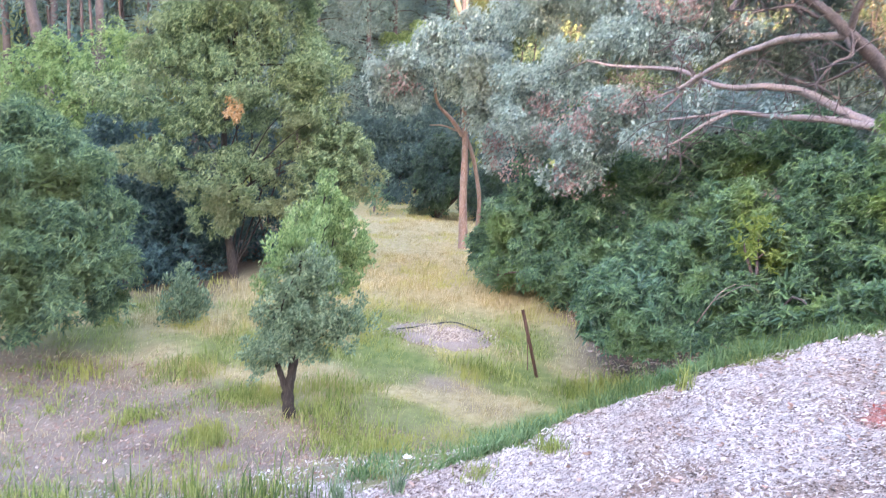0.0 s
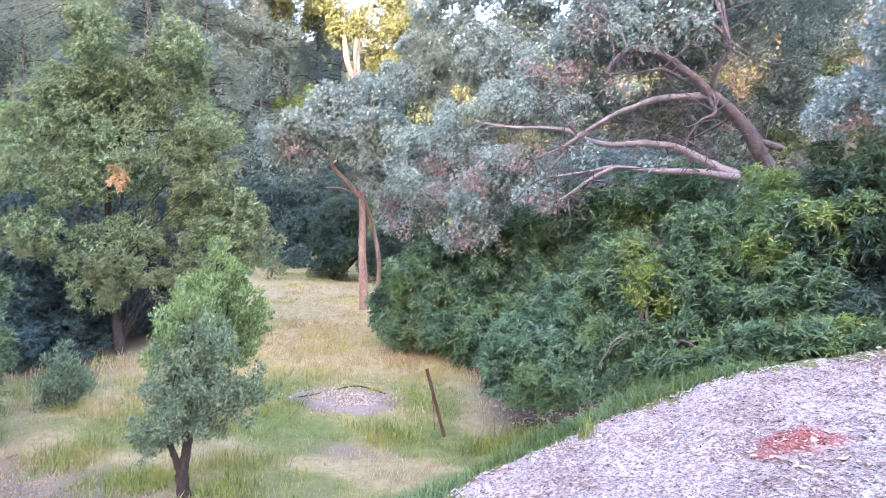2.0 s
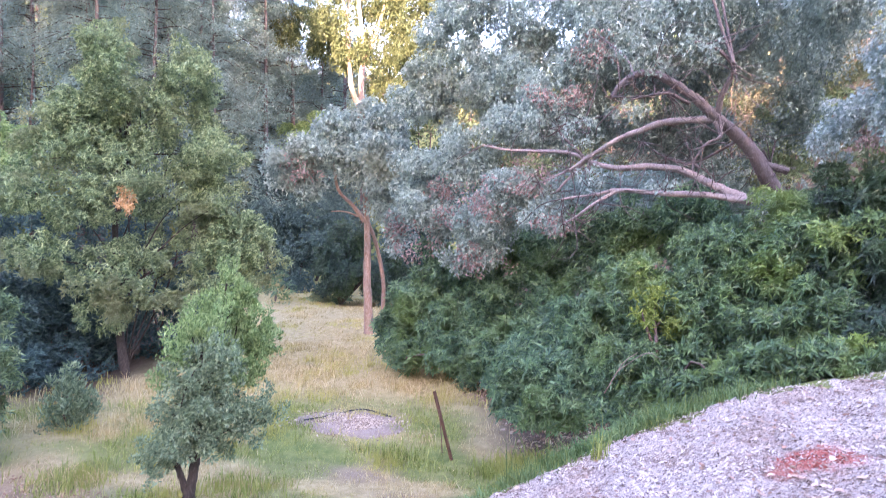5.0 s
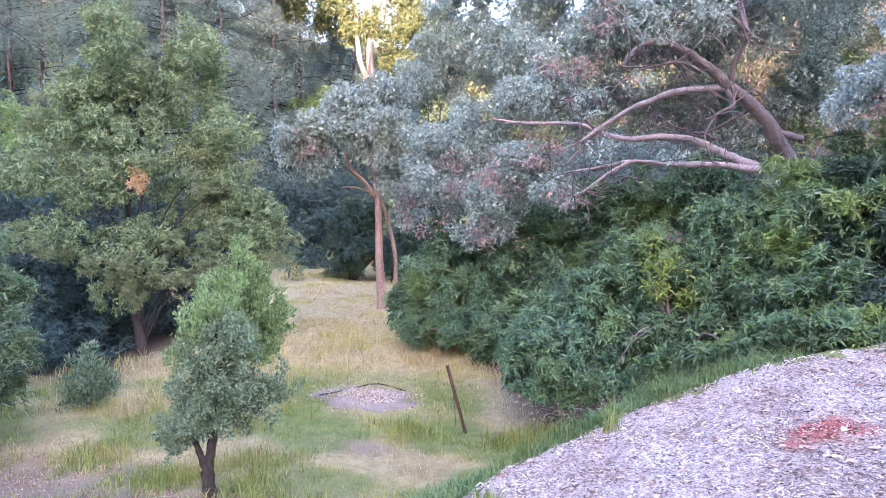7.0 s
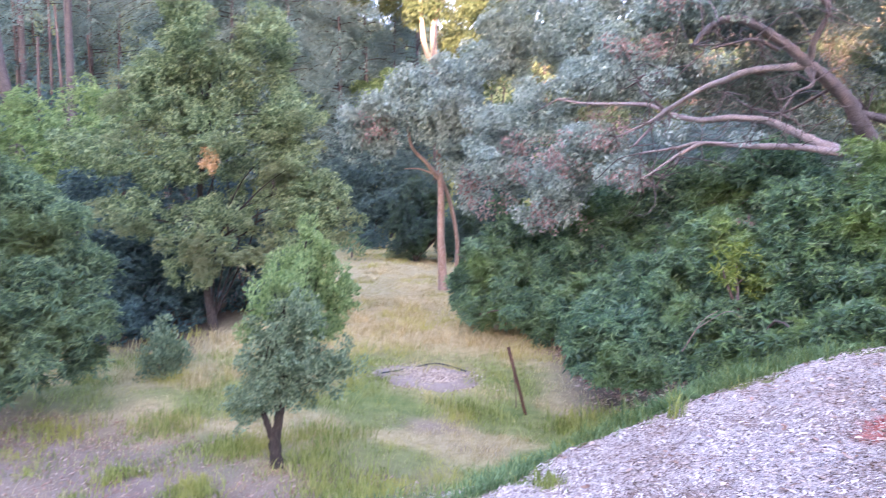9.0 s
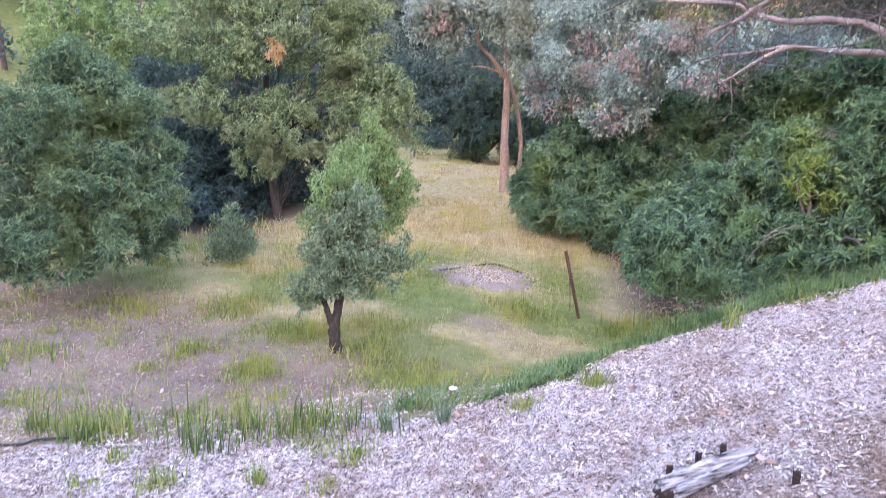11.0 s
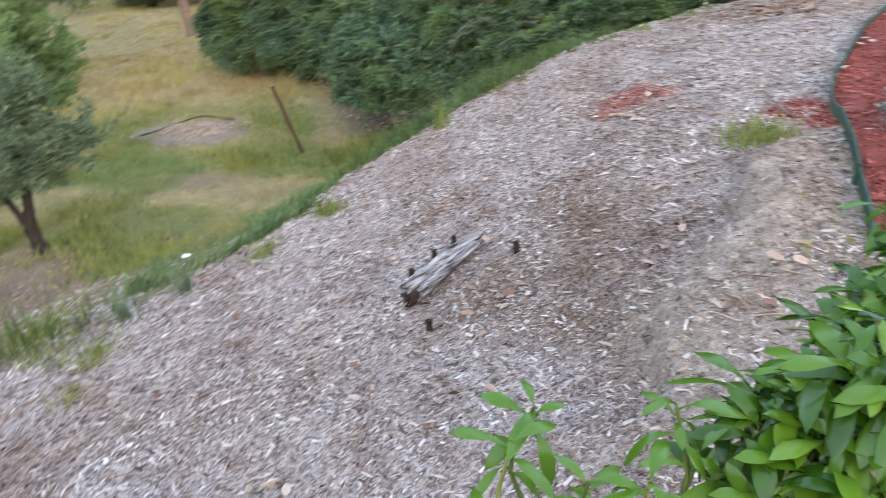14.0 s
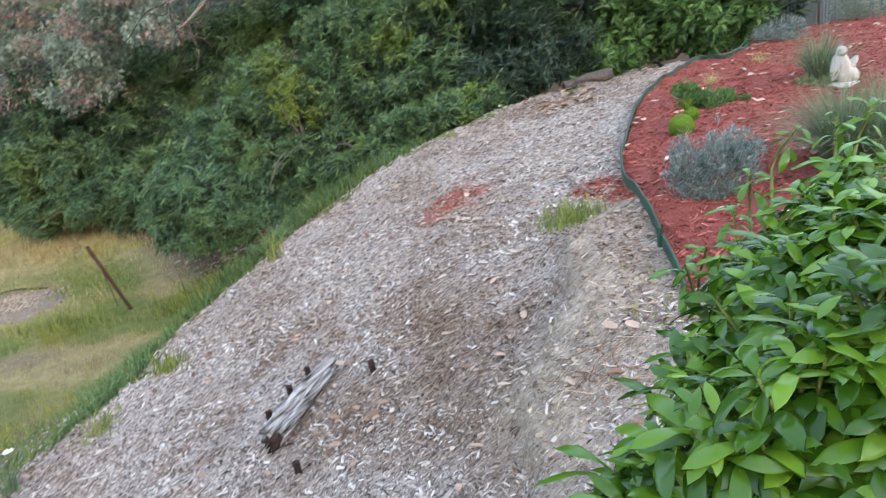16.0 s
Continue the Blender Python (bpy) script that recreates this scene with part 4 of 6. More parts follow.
crown_part(lean, 57, CANOPY_D, 26000, 0.13, 0.5, M_EUC, "far_crown", style="hang", subs=26, lump=(0.16, 0.36), core=0.03, reach=(0.4, 1.1))
crown_part(lean, 55, [(2.76, 15.13, 5.37, 0.50, 0.31), (1.98, 15.70, 5.08, 0.51, 0.38), (3.68, 15.50, 3.93, 0.38, 0.20), (2.11, 15.78, 4.07, 0.45, 0.32), (3.04, 14.65, 6.49, 0.74, 0.37), (3.97, 14.62, 6.60, 0.62, 0.37)], 1000, 0.10, 0.5, M_EUC, "front_sprays", style="hang", subs=18, lump=(0.15, 0.35), core=0)
crown_part(lean, 56, [(5.70, 23.01, 10.87, 1.99, 1.59), (8.06, 22.31, 10.81, 1.99, 1.59), (10.03, 21.95, 9.43, 1.59, 1.59), (7.38, 23.09, 9.01, 1.59, 1.39), (10.11, 20.25, 10.93, 1.72, 1.34), (3.49, 24.47, 10.96, 1.66, 1.45)], 16000, 0.14, 0.5, M_EUC_SHADE, "inner_crown", style="hang", subs=20, core=0.05)
crown_part(lean, 53, CANOPY_C, 38000, 0.13, 0.5, M_EUC_SHADE, "back_crown", style="hang", subs=20, core=0.05)
crown_part(lean, 54, [(-0.19, 17.92, 2.07, 0.79, 0.43), (1.40, 16.39, 3.06, 0.59, 0.33), (-1.90, 19.34, 2.45, 0.78, 0.47), (0.10, 17.44, 3.62, 0.98, 0.56), (1.74, 18.58, 6.35, 0.76, 0.53), (-0.9, 18.6, 3.1, 0.6, 0.4), (1.0, 16.9, 4.1, 0.5, 0.35), (-1.3, 19.2, 4.0, 0.6, 0.4), (2.6, 18.2, 7.4, 0.7, 0.5)], 2300, 0.10, 0.55, M_EUC_DRY, "dry_leaves", "dead pink-brown hanging leaves", style="hang", core=0)
branch_parts(lean, limbs_to(rng, (4.82, 14.84, 6.38), CANOPY_B[5:7], 0.035, 0.01) + limbs_to(rng, (2.86, 14.97, 6.13), CANOPY_B[2:3], 0.03, 0.01), M_LIMB)

# silver gum nearer on the slope
silver = thing("silver_gum", (8.54, 12.23, 1.80), "silver-leaved gum standing behind the dark shrubs", "tree")
SILVER = [(6.30, 10.85, 6.31, 0.78, 0.72), (6.71, 10.53, 6.56, 0.83, 0.83), (6.10, 11.33, 5.81, 0.53, 0.53), (6.65, 10.89, 5.34, 0.78, 0.67), (5.88, 11.84, 4.97, 0.59, 0.48), (5.66, 12.22, 4.63, 0.43, 0.38), (6.42, 11.14, 4.67, 0.62, 0.47), (7.08, 10.77, 4.45, 0.62, 0.62), (7.12, 10.53, 5.61, 0.72, 0.83)]
wood_part(silver, "trunk", [tube([(8.49, 12.12, 0.85), (8.30, 11.96, 3.45), (7.67, 11.36, 5.72), (7.33, 11.05, 7.45)], 0.22, 0.08, 9, 6)], M_LIMB)
branch_parts(silver, limbs_to(rng, (8.21, 11.88, 3.92), SILVER, 0.06, 0.012), M_LIMB)
crown_part(silver, 61, SILVER, 34000, 0.066, 0.6, M_EUC_BLUE, style="hang", subs=34, lump=(0.14, 0.34), core=0.05, reach=(0.4, 1.1))
crown_part(silver, 62, [(5.92, 11.67, 4.47, 0.32, 0.21)], 160, 0.085, 0.5, M_EUC_DRY, "dry_leaves", "dead brown leaves", style="hang", core=0)


def shrub(seed, at, blobs, count, material, label, size=0.135, ratio=0.26, stems=True, name="shrub", group="shrubs along the bank", **kw):
    ob = thing(name, at, label, "shrub", group)
    for key, val in (("subs", 26), ("lump", (0.15, 0.36)), ("reach", (0.5, 1.08))):
        kw.setdefault(key, val)
    crown_part(ob, seed, blobs, count, size, ratio, material, "foliage", style=kw.pop("style", "whorl"), **kw)
    if stems:
        r = np.random.default_rng(seed)
        branch_parts(ob, limbs_to(r, at, blobs, 0.045, 0.01, 0.05), M_BROWN_BARK)
    return ob


# dark shrub belt, from the path side up the bank
shrub(71, (-0.97, 19.48, -1.09), [(-2.00, 19.69, 0.57, 0.88, 1.03), (-0.99, 19.74, 0.40, 1.19, 1.19), (0.26, 19.31, 0.77, 1.09, 1.24), (-1.54, 20.82, 1.41, 1.00, 0.84), (-0.05, 20.39, 1.61, 1.14, 0.82), (-2.22, 19.53, -0.34, 0.64, 0.56), (-2.6, 20.3, -0.1, 0.7, 0.7), (-1.6, 18.9, -0.35, 0.75, 0.7), (-0.5, 18.3, -0.4, 0.8, 0.75), (0.6, 17.6, -0.2, 0.9, 0.8)], 34000, M_LAUREL_BLUE, "rounded dark blue-green shrub beside the path", 0.19)
shrub(72, (2.16, 18.57, -0.02), [(1.37, 19.87, 1.96, 1.27, 1.11), (2.71, 19.25, 2.45, 1.40, 0.93), (4.09, 18.50, 2.92, 1.36, 0.91), (5.06, 17.74, 3.35, 1.18, 0.74), (1.69, 18.22, 0.75, 1.03, 0.88), (3.18, 17.61, 1.66, 1.00, 0.86), (1.2, 16.6, 0.0, 0.9, 0.8), (2.4, 16.2, 0.5, 1.0, 0.9)], 30000, M_LAUREL_BLUE, "very dark shrub in the shade under the leaning gum", 0.19)
shrub(73, (0.97, 12.63, -0.48), [(0.63, 12.83, 0.27, 0.61, 0.63), (1.31, 13.03, 0.48, 0.80, 0.80), (1.14, 12.31, -0.05, 0.61, 0.46), (1.89, 13.45, 0.93, 0.66, 0.66), (1.89, 12.39, 0.22, 0.72, 0.51), (0.37, 12.68, 0.01, 0.42, 0.37), (0.89, 12.17, -0.28, 0.61, 0.22), (1.67, 11.93, -0.09, 0.60, 0.25)], 30000, M_LAUREL_BLUE, "low spreading blue-green shrub at the foot of the bank")
shrub(74, (2.99, 12.68, 0.15), [(2.62, 13.86, 1.96, 0.68, 0.57), (2.91, 13.22, 1.28, 0.82, 0.82), (3.60, 13.42, 1.78, 0.84, 0.78), (2.68, 12.65, 0.66, 0.79, 0.53), (3.45, 12.18, 0.84, 0.77, 0.46), (3.65, 12.52, 1.37, 0.63, 0.63), (2.44, 11.41, 0.29, 0.30, 0.26), (2.74, 11.04, 0.46, 0.30, 0.26), (3.07, 10.74, 0.63, 0.30, 0.26), (3.34, 10.34, 0.84, 0.30, 0.26), (3.58, 10.05, 1.02, 0.30, 0.26)], 37000, M_LAUREL, "dense glossy dark-green shrub with whorled leaves")
shrub(75, (4.61, 11.91, 0.89), [(4.13, 13.73, 2.52, 0.69, 0.57), (4.59, 13.17, 2.70, 0.84, 0.54), (5.30, 12.69, 3.27, 0.77, 0.49), (4.74, 12.45, 2.17, 0.96, 0.75), (5.34, 11.80, 2.69, 0.93, 0.83), (4.27, 12.00, 1.35, 0.77, 0.56), (5.02, 11.32, 1.71, 0.85, 0.70), (3.9, 10.0, 1.15, 0.35, 0.28), (4.3, 9.85, 1.22, 0.35, 0.28), (4.7, 9.8, 1.30, 0.38, 0.30), (5.1, 9.9, 1.35, 0.38, 0.30)], 44000, M_LAUREL, "tall glossy shrub with bright green shoot tips")
shrub(76, (6.03, 10.88, 1.34), [(6.11, 11.98, 3.45, 0.86, 0.64), (6.72, 11.53, 3.62, 0.85, 0.69), (6.03, 11.34, 2.43, 0.82, 0.72), (6.50, 10.74, 2.64, 0.80, 0.80), (5.87, 10.44, 1.65, 0.87, 0.43), (7.09, 10.84, 3.50, 0.83, 0.83)], 36000, M_LAUREL_SHADE, "tall dark glossy shrub beside the mulch bank")
shrub(77, (6.14, 11.07, 1.74), [(5.48, 11.88, 2.04, 0.72, 0.72), (6.23, 11.52, 2.21, 0.83, 0.83), (6.97, 11.07, 1.99, 0.83, 0.78), (6.16, 10.79, 1.46, 0.79, 0.30), (6.53, 11.83, 3.13, 1.07, 0.85), (7.80, 11.28, 2.92, 1.08, 0.97), (6.25, 9.95, 1.62, 0.5, 0.32), (5.5, 10.1, 1.4, 0.5, 0.35), (6.95, 10.1, 1.75, 0.5, 0.4)], 38000, M_LAUREL_SHADE, "dark glossy shrub at the top of the mulch bank")
shrub(78, (8.83, 10.38, 1.39), [(7.77, 10.74, 1.61, 0.63, 0.42), (8.59, 10.65, 1.92, 0.60, 0.60), (9.37, 10.24, 1.89, 0.77, 0.66), (10.10, 9.79, 1.76, 0.78, 0.56), (9.20, 10.71, 2.70, 1.00, 0.78), (10.22, 10.02, 2.52, 1.02, 0.79), (8.08, 10.22, 1.42, 0.36, 0.23), (7.3, 10.1, 1.5, 0.5, 0.35)], 11500, M_BROAD, "broad-leaved fresh green shrub behind the garden edging", 0.17, 0.42, style="mixed", core=0.2)
shrub(79, (11.06, 10.18, 1.33), [(9.71, 12.86, 2.60, 1.53, 1.15), (11.22, 12.23, 2.13, 1.58, 1.18), (12.21, 11.23, 1.94, 0.92, 0.79)], 9000, M_LAUREL_SHADE, "dark shrub closing the garden corner", 0.2)
yellow = shrub(80, (2.85, 12.29, 0.63), [(2.65, 12.49, 1.58, 0.23, 0.31), (2.98, 12.40, 1.44, 0.29, 0.29), (2.94, 12.65, 1.81, 0.29, 0.21)], 520, M_YELLOW, "pale yellow-green shoot among dark shrubs", 0.15, 0.27, core=0)

# bare twigs in the shrub belt
rng = np.random.default_rng(9)
dead = thing("dead_branch", (2.13, 11.84, 0.25), "dry fallen branch caught at the foot of the shrubs", "branch")
wood_part(dead, "stick", [tube([(1.95, 11.87, 0.25), (2.21, 11.73, 0.79), (2.48, 11.91, 0.94)], 0.012, 0.006, 6, 4)], M_TWIG)
wood_part(dead, "twig", [tube([(2.13, 11.82, 0.63), (2.59, 11.79, 0.96), (2.83, 11.82, 0.86)], 0.009, 0.005, 5, 4)], M_TWIG)

# big olive-green wattle on the far side of the path
wattle = thing("wattle_tree", (-9.19, 17.39, -1.13), "large olive-green wattle with a many-stemmed open crown", "tree")
W_LOW, W_TOP = (-9.55, 17.73, 0.95), (-9.71, 18.31, 4.09)
WATTLE = [(-10.08, 17.93, 7.03, 0.80, 0.92), (-8.32, 18.89, 6.63, 1.04, 0.97), (-9.18, 18.06, 5.82, 1.31, 1.14), (-10.20, 17.61, 5.04, 1.14, 1.14), (-7.92, 19.09, 4.90, 0.99, 1.16), (-9.13, 17.48, 4.04, 1.26, 0.95), (-10.23, 17.13, 3.20, 0.96, 0.80), (-8.06, 18.24, 3.50, 1.27, 0.72), (-6.65, 18.24, 2.05, 0.78, 0.78), (-7.55, 18.46, 2.62, 0.96, 0.64), (-11.08, 17.18, 4.38, 0.98, 1.14), (-10.89, 16.11, 1.92, 0.93, 0.70), (-9.67, 16.81, 1.59, 0.93, 0.62), (-8.85, 17.85, 2.07, 1.11, 0.64), (-10.68, 17.88, 5.64, 1.17, 1.00), (-9.44, 16.86, 0.67, 0.70, 0.62)]
WATTLE += [(-8.43, 16.91, 1.04, 0.54, 0.46), (-7.83, 17.20, 0.80, 0.51, 0.43), (-9.06, 16.58, 1.13, 0.54, 0.46), (-7.20, 17.47, 1.15, 0.60, 0.51), (-6.75, 17.65, 0.55, 0.51, 0.43), (-6.4, 18.2, 2.29, 0.89, 0.75), (-6.06, 18.31, 1.69, 0.73, 0.62), (-7.07, 17.95, 3.32, 0.89, 0.75), (-6.99, 17.98, 4.63, 0.81, 0.69), (-7.71, 17.69, 6.74, 0.73, 0.62), (-9.53, 16.78, 6.97, 0.81, 0.69), (-11.13, 15.77, 3.64, 0.97, 0.82), (-7.34, 17.84, 1.85, 0.81, 0.69)]
wood_part(wattle, "trunk", [tube([(-9.16, 17.43, -1.20), (-9.44, 17.56, 0.14), W_LOW, (-9.82, 18.04, 2.63), W_TOP, (-9.62, 18.35, 6.16)], 0.12, 0.05, 9, 6, 0.06, None, 0.1)], M_DARK_BARK)
for k in range(4):
    wood_part(wattle, "stem", [tube([(-9.32, 17.63, -0.98), (-9.5 + 0.3 * k, 18.2 + 0.2 * k, 1.5), (-9.8 + 0.5 * k, 18.6, 3.8), (-10.0 + 0.75 * k, 18.8, 5.6)], 0.026, 0.014, 7, 6, 0.06, np.random.default_rng(k))], M_DARK_BARK)
branch_parts(wattle, limbs_to(rng, W_LOW, WATTLE[5:10] + WATTLE[11:14] + WATTLE[21:24], 0.03, 0.008) + limbs_to(rng, W_TOP, WATTLE[:5] + WATTLE[10:11], 0.035, 0.01), M_DARK_BARK)
crown_part(wattle, 91, WATTLE, 105000, 0.112, 0.3, M_WATTLE, subs=24, lump=(0.15, 0.33), style="whorl", whorl=5, core=0.05, reach=(0.5, 1.05))
crown_part(wattle, 92, [(-8.75, 16.55, 3.40, 0.20, 0.34)], 420, 0.10, 0.4, M_ORANGE, "dead_spray", "dead orange leaf spray", style="hang", core=0)

# understorey behind the wattle, its leaf colour darkened to stand for deep shade
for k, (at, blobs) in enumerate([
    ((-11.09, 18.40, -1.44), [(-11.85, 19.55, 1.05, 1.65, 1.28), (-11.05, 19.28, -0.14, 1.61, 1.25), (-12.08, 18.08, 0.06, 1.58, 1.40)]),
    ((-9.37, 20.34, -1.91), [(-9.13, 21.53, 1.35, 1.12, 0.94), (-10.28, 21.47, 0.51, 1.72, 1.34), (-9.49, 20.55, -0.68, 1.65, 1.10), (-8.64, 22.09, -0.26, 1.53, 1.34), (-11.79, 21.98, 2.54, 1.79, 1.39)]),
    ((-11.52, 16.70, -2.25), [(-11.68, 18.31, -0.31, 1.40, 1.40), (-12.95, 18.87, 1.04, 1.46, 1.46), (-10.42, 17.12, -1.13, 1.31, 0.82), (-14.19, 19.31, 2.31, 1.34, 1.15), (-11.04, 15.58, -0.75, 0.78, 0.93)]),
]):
    shrub(101 + k, at, blobs, 16000, M_WATTLE_SHADE, "dark wattle thicket in deep shade", 0.15, 0.3, name="thicket", group="dark thickets")
shrub(105, (-16.92, 21.00, 2.16), [(-17.77, 20.30, 3.56, 1.72, 1.29), (-16.60, 21.23, 4.40, 1.72, 1.18), (-16.05, 22.84, 4.95, 1.56, 1.11), (-16.03, 20.44, 2.93, 1.66, 1.03)], 15000, M_BRIGHT, "fresh green wattle behind the thicket", 0.15, 0.3, name="thicket", group="dark thickets")

# feathery shrub at the edge of the bare soil
FEATHER = [(-10.28, 11.57, 2.73, 0.99, 0.74), (-9.38, 11.62, 1.94, 0.84, 0.78), (-9.93, 10.85, 1.64, 0.94, 0.82), (-8.73, 11.52, 1.15, 0.70, 0.64), (-9.09, 10.65, 0.82, 1.02, 0.68), (-9.43, 10.01, 0.59, 0.89, 0.67), (-8.50, 10.73, 0.26, 0.89, 0.61), (-8.91, 10.00, -0.13, 0.99, 0.55), (-10.23, 10.06, 1.10, 1.04, 1.27), (-8.27, 11.01, -0.30, 0.45, 0.34), (-9.71, 9.26, -0.04, 0.99, 0.66)]
feather = shrub(111, (-10.38, 11.48, -1.18), FEATHER, 52000, M_FEATHER, "large soft green feathery wattle bush beside bare soil", 0.13, 0.2, name="wattle_bush", group="wattle bushes", subs=20, lump=(0.2, 0.42))

# small fruit tree on the lower ground
fruit = thing("fruit_tree", (-3.99, 9.27, -1.13), "small grey-green fruit tree with a dark forked trunk", "tree")
FORK = (-4.02, 9.26, -0.78)
wood_part(fruit, "trunk", [tube([(-3.99, 9.27, -1.25), (-3.99, 9.27, -1.05), FORK], 0.105, 0.085, 10, 5, 0.08, None, 0.5)], M_DARK_BARK)
wood_part(fruit, "stem", [tube([FORK, (-4.13, 9.21, -0.42), (-4.20, 9.15, -0.11), (-4.15, 9.08, 0.40)], 0.055, 0.025, 9, 6, 0.10)], M_DARK_BARK)
wood_part(fruit, "stem", [tube([FORK, (-3.97, 9.28, -0.50), (-3.94, 9.33, -0.15), (-3.92, 9.30, 0.50), (-3.86, 9.25, 1.20)], 0.08, 0.025, 9, 6, 0.10)], M_DARK_BARK)


def sprays(rng, blobs, count, length):
    """Thin leafy shoots that stand out from the masses, mostly upwards."""
    out = []
    for k in range(count):
        x, y, z, a, b = blobs[int(rng.integers(len(blobs)))]
        d = unit(rng.standard_normal(3) + np.array([0, 0, 0.5]))
        p = np.array([x, y, z]) + d * np.array([a, a, b]) * 1.02
        ln = length * rng.uniform(0.5, 1.3)
        out.append((*(p + np.array([0, 0, 0.5 * ln * d[2]])), ln * rng.uniform(0.22, 0.4), ln * rng.uniform(0.5, 0.8)))
    return out


FRUIT = [(-3.64, 9.29, -0.01, 0.32, 0.27), (-4.05, 9.12, 0.07, 0.35, 0.3), (-4.34, 8.99, -0.15, 0.23, 0.2), (-3.8, 9.23, 0.47, 0.38, 0.33), (-4.14, 9.08, 0.53, 0.3, 0.26), (-3.54, 9.33, 0.53, 0.32, 0.27), (-3.92, 9.18, 0.96, 0.33, 0.28), (-3.65, 9.29, 1.03, 0.3, 0.26), (-3.29, 9.42, 0.08, 0.22, 0.18), (-3.15, 9.47, 0.42, 0.17, 0.14)]
rng = np.random.default_rng(123)
branch_parts(fruit, limbs_to(rng, (-4.19, 9.12, 0.0), FRUIT[:2] + FRUIT[6:7] + FRUIT[2:3], 0.025, 0.006, 0.05) + limbs_to(rng, (-3.93, 9.32, 0.0), FRUIT[3:6] + FRUIT[7:10], 0.028, 0.006, 0.05), M_DARK_BARK)
crown_part(fruit, 121, FRUIT, 14500, 0.062, 0.42, M_SAGE, style="mixed", subs=20, lump=(0.18, 0.38), core=0.02, reach=(0.5, 1.25))
crown_part(fruit, 122, sprays(rng, FRUIT, 60, 0.24) + [(-2.95, 9.6, 0.30, 0.2, 0.2), (-4.5, 8.9, -0.25, 0.17, 0.12)], 3600, 0.055, 0.42, M_SAGE, "side_sprays", style="upright", core=0, subs=8)
sapling = thing("sapling", (-4.33, 10.05, -1.13), "taller fresh green sapling growing close behind the fruit tree", "tree")
SAPLING = [(-3.82, 10.19, 1.59, 0.35, 0.29), (-3.55, 10.28, 1.38, 0.33, 0.28), (-3.97, 10.13, 1.24, 0.33, 0.28), (-3.38, 10.34, 1.04, 0.22, 0.19), (-3.75, 10.22, 1.93, 0.22, 0.19), (-3.86, 10.17, 2.15, 0.12, 0.1), (-4.06, 10.1, 1.65, 0.2, 0.17), (-3.57, 10.28, 1.85, 0.16, 0.14), (-3.32, 10.36, 1.35, 0.14, 0.12), (-4.28, 10.0, 1.4, 0.18, 0.15), (-3.68, 10.24, 0.94, 0.33, 0.28), (-3.98, 9.81, 1.37, 0.23, 0.2), (-3.77, 9.89, 0.77, 0.27, 0.23), (-4.27, 9.68, 1.02, 0.19, 0.17), (-4.53, 9.56, 0.72, 0.18, 0.15), (-3.45, 10.0, 0.78, 0.23, 0.2), (-4.2, 9.25, 1.1, 0.17, 0.16), (-4.03, 9.35, 1.38, 0.2, 0.2), (-3.82, 9.45, 1.4, 0.22, 0.2)]
wood_part(sapling, "stem", [tube([(-4.33, 10.05, -1.25), (-4.30, 10.05, -0.3), (-4.02, 10.05, 0.50), (-3.86, 10.17, 2.15)], 0.03, 0.012, 7, 6)], M_DARK_BARK)
branch_parts(sapling, limbs_to(rng, (-4.0, 10.07, 0.60), SAPLING, 0.02, 0.005, 0.05), M_DARK_BARK)
crown_part(sapling, 131, SAPLING, 13500, 0.064, 0.40, M_BRIGHT, style="upright", subs=20, lump=(0.18, 0.36), core=0.02, reach=(0.5, 1.25))
crown_part(sapling, 132, sprays(rng, SAPLING, 70, 0.30), 3400, 0.06, 0.38, M_BRIGHT, "shoot_foliage", style="upright", core=0, subs=8)

shrub(141, (-8.06, 13.13, -1.19), [(-8.16, 13.31, -0.32, 0.36, 0.36), (-8.17, 13.16, -0.84, 0.46, 0.41), (-7.92, 13.33, -0.79, 0.33, 0.38)], 1800, M_SAGE, "small grey-green bush in dry grass", 0.11, 0.35, name="bush", style="upright")
for k, (at, b) in enumerate([((-2.09, 18.47, -0.59), [(-2.10, 18.50, -0.45, 0.68, 0.33), (-1.19, 18.07, -0.44, 0.66, 0.29)]), ((-8.32, 35.74, -1.18), [(-8.33, 35.77, -0.96, 0.65, 0.35)]), ((-10.39, 34.17, -1.00), [(-10.29, 34.26, -0.47, 0.86, 0.63), (-11.41, 36.05, -0.08, 0.91, 0.76)])]):
    shrub(145 + k, at, b, 900, M_LAUREL_BLUE if k != 1 else M_WATTLE, "low scrub at the edge of the meadow", 0.16, 0.25, name="scrub", group="meadow scrub")

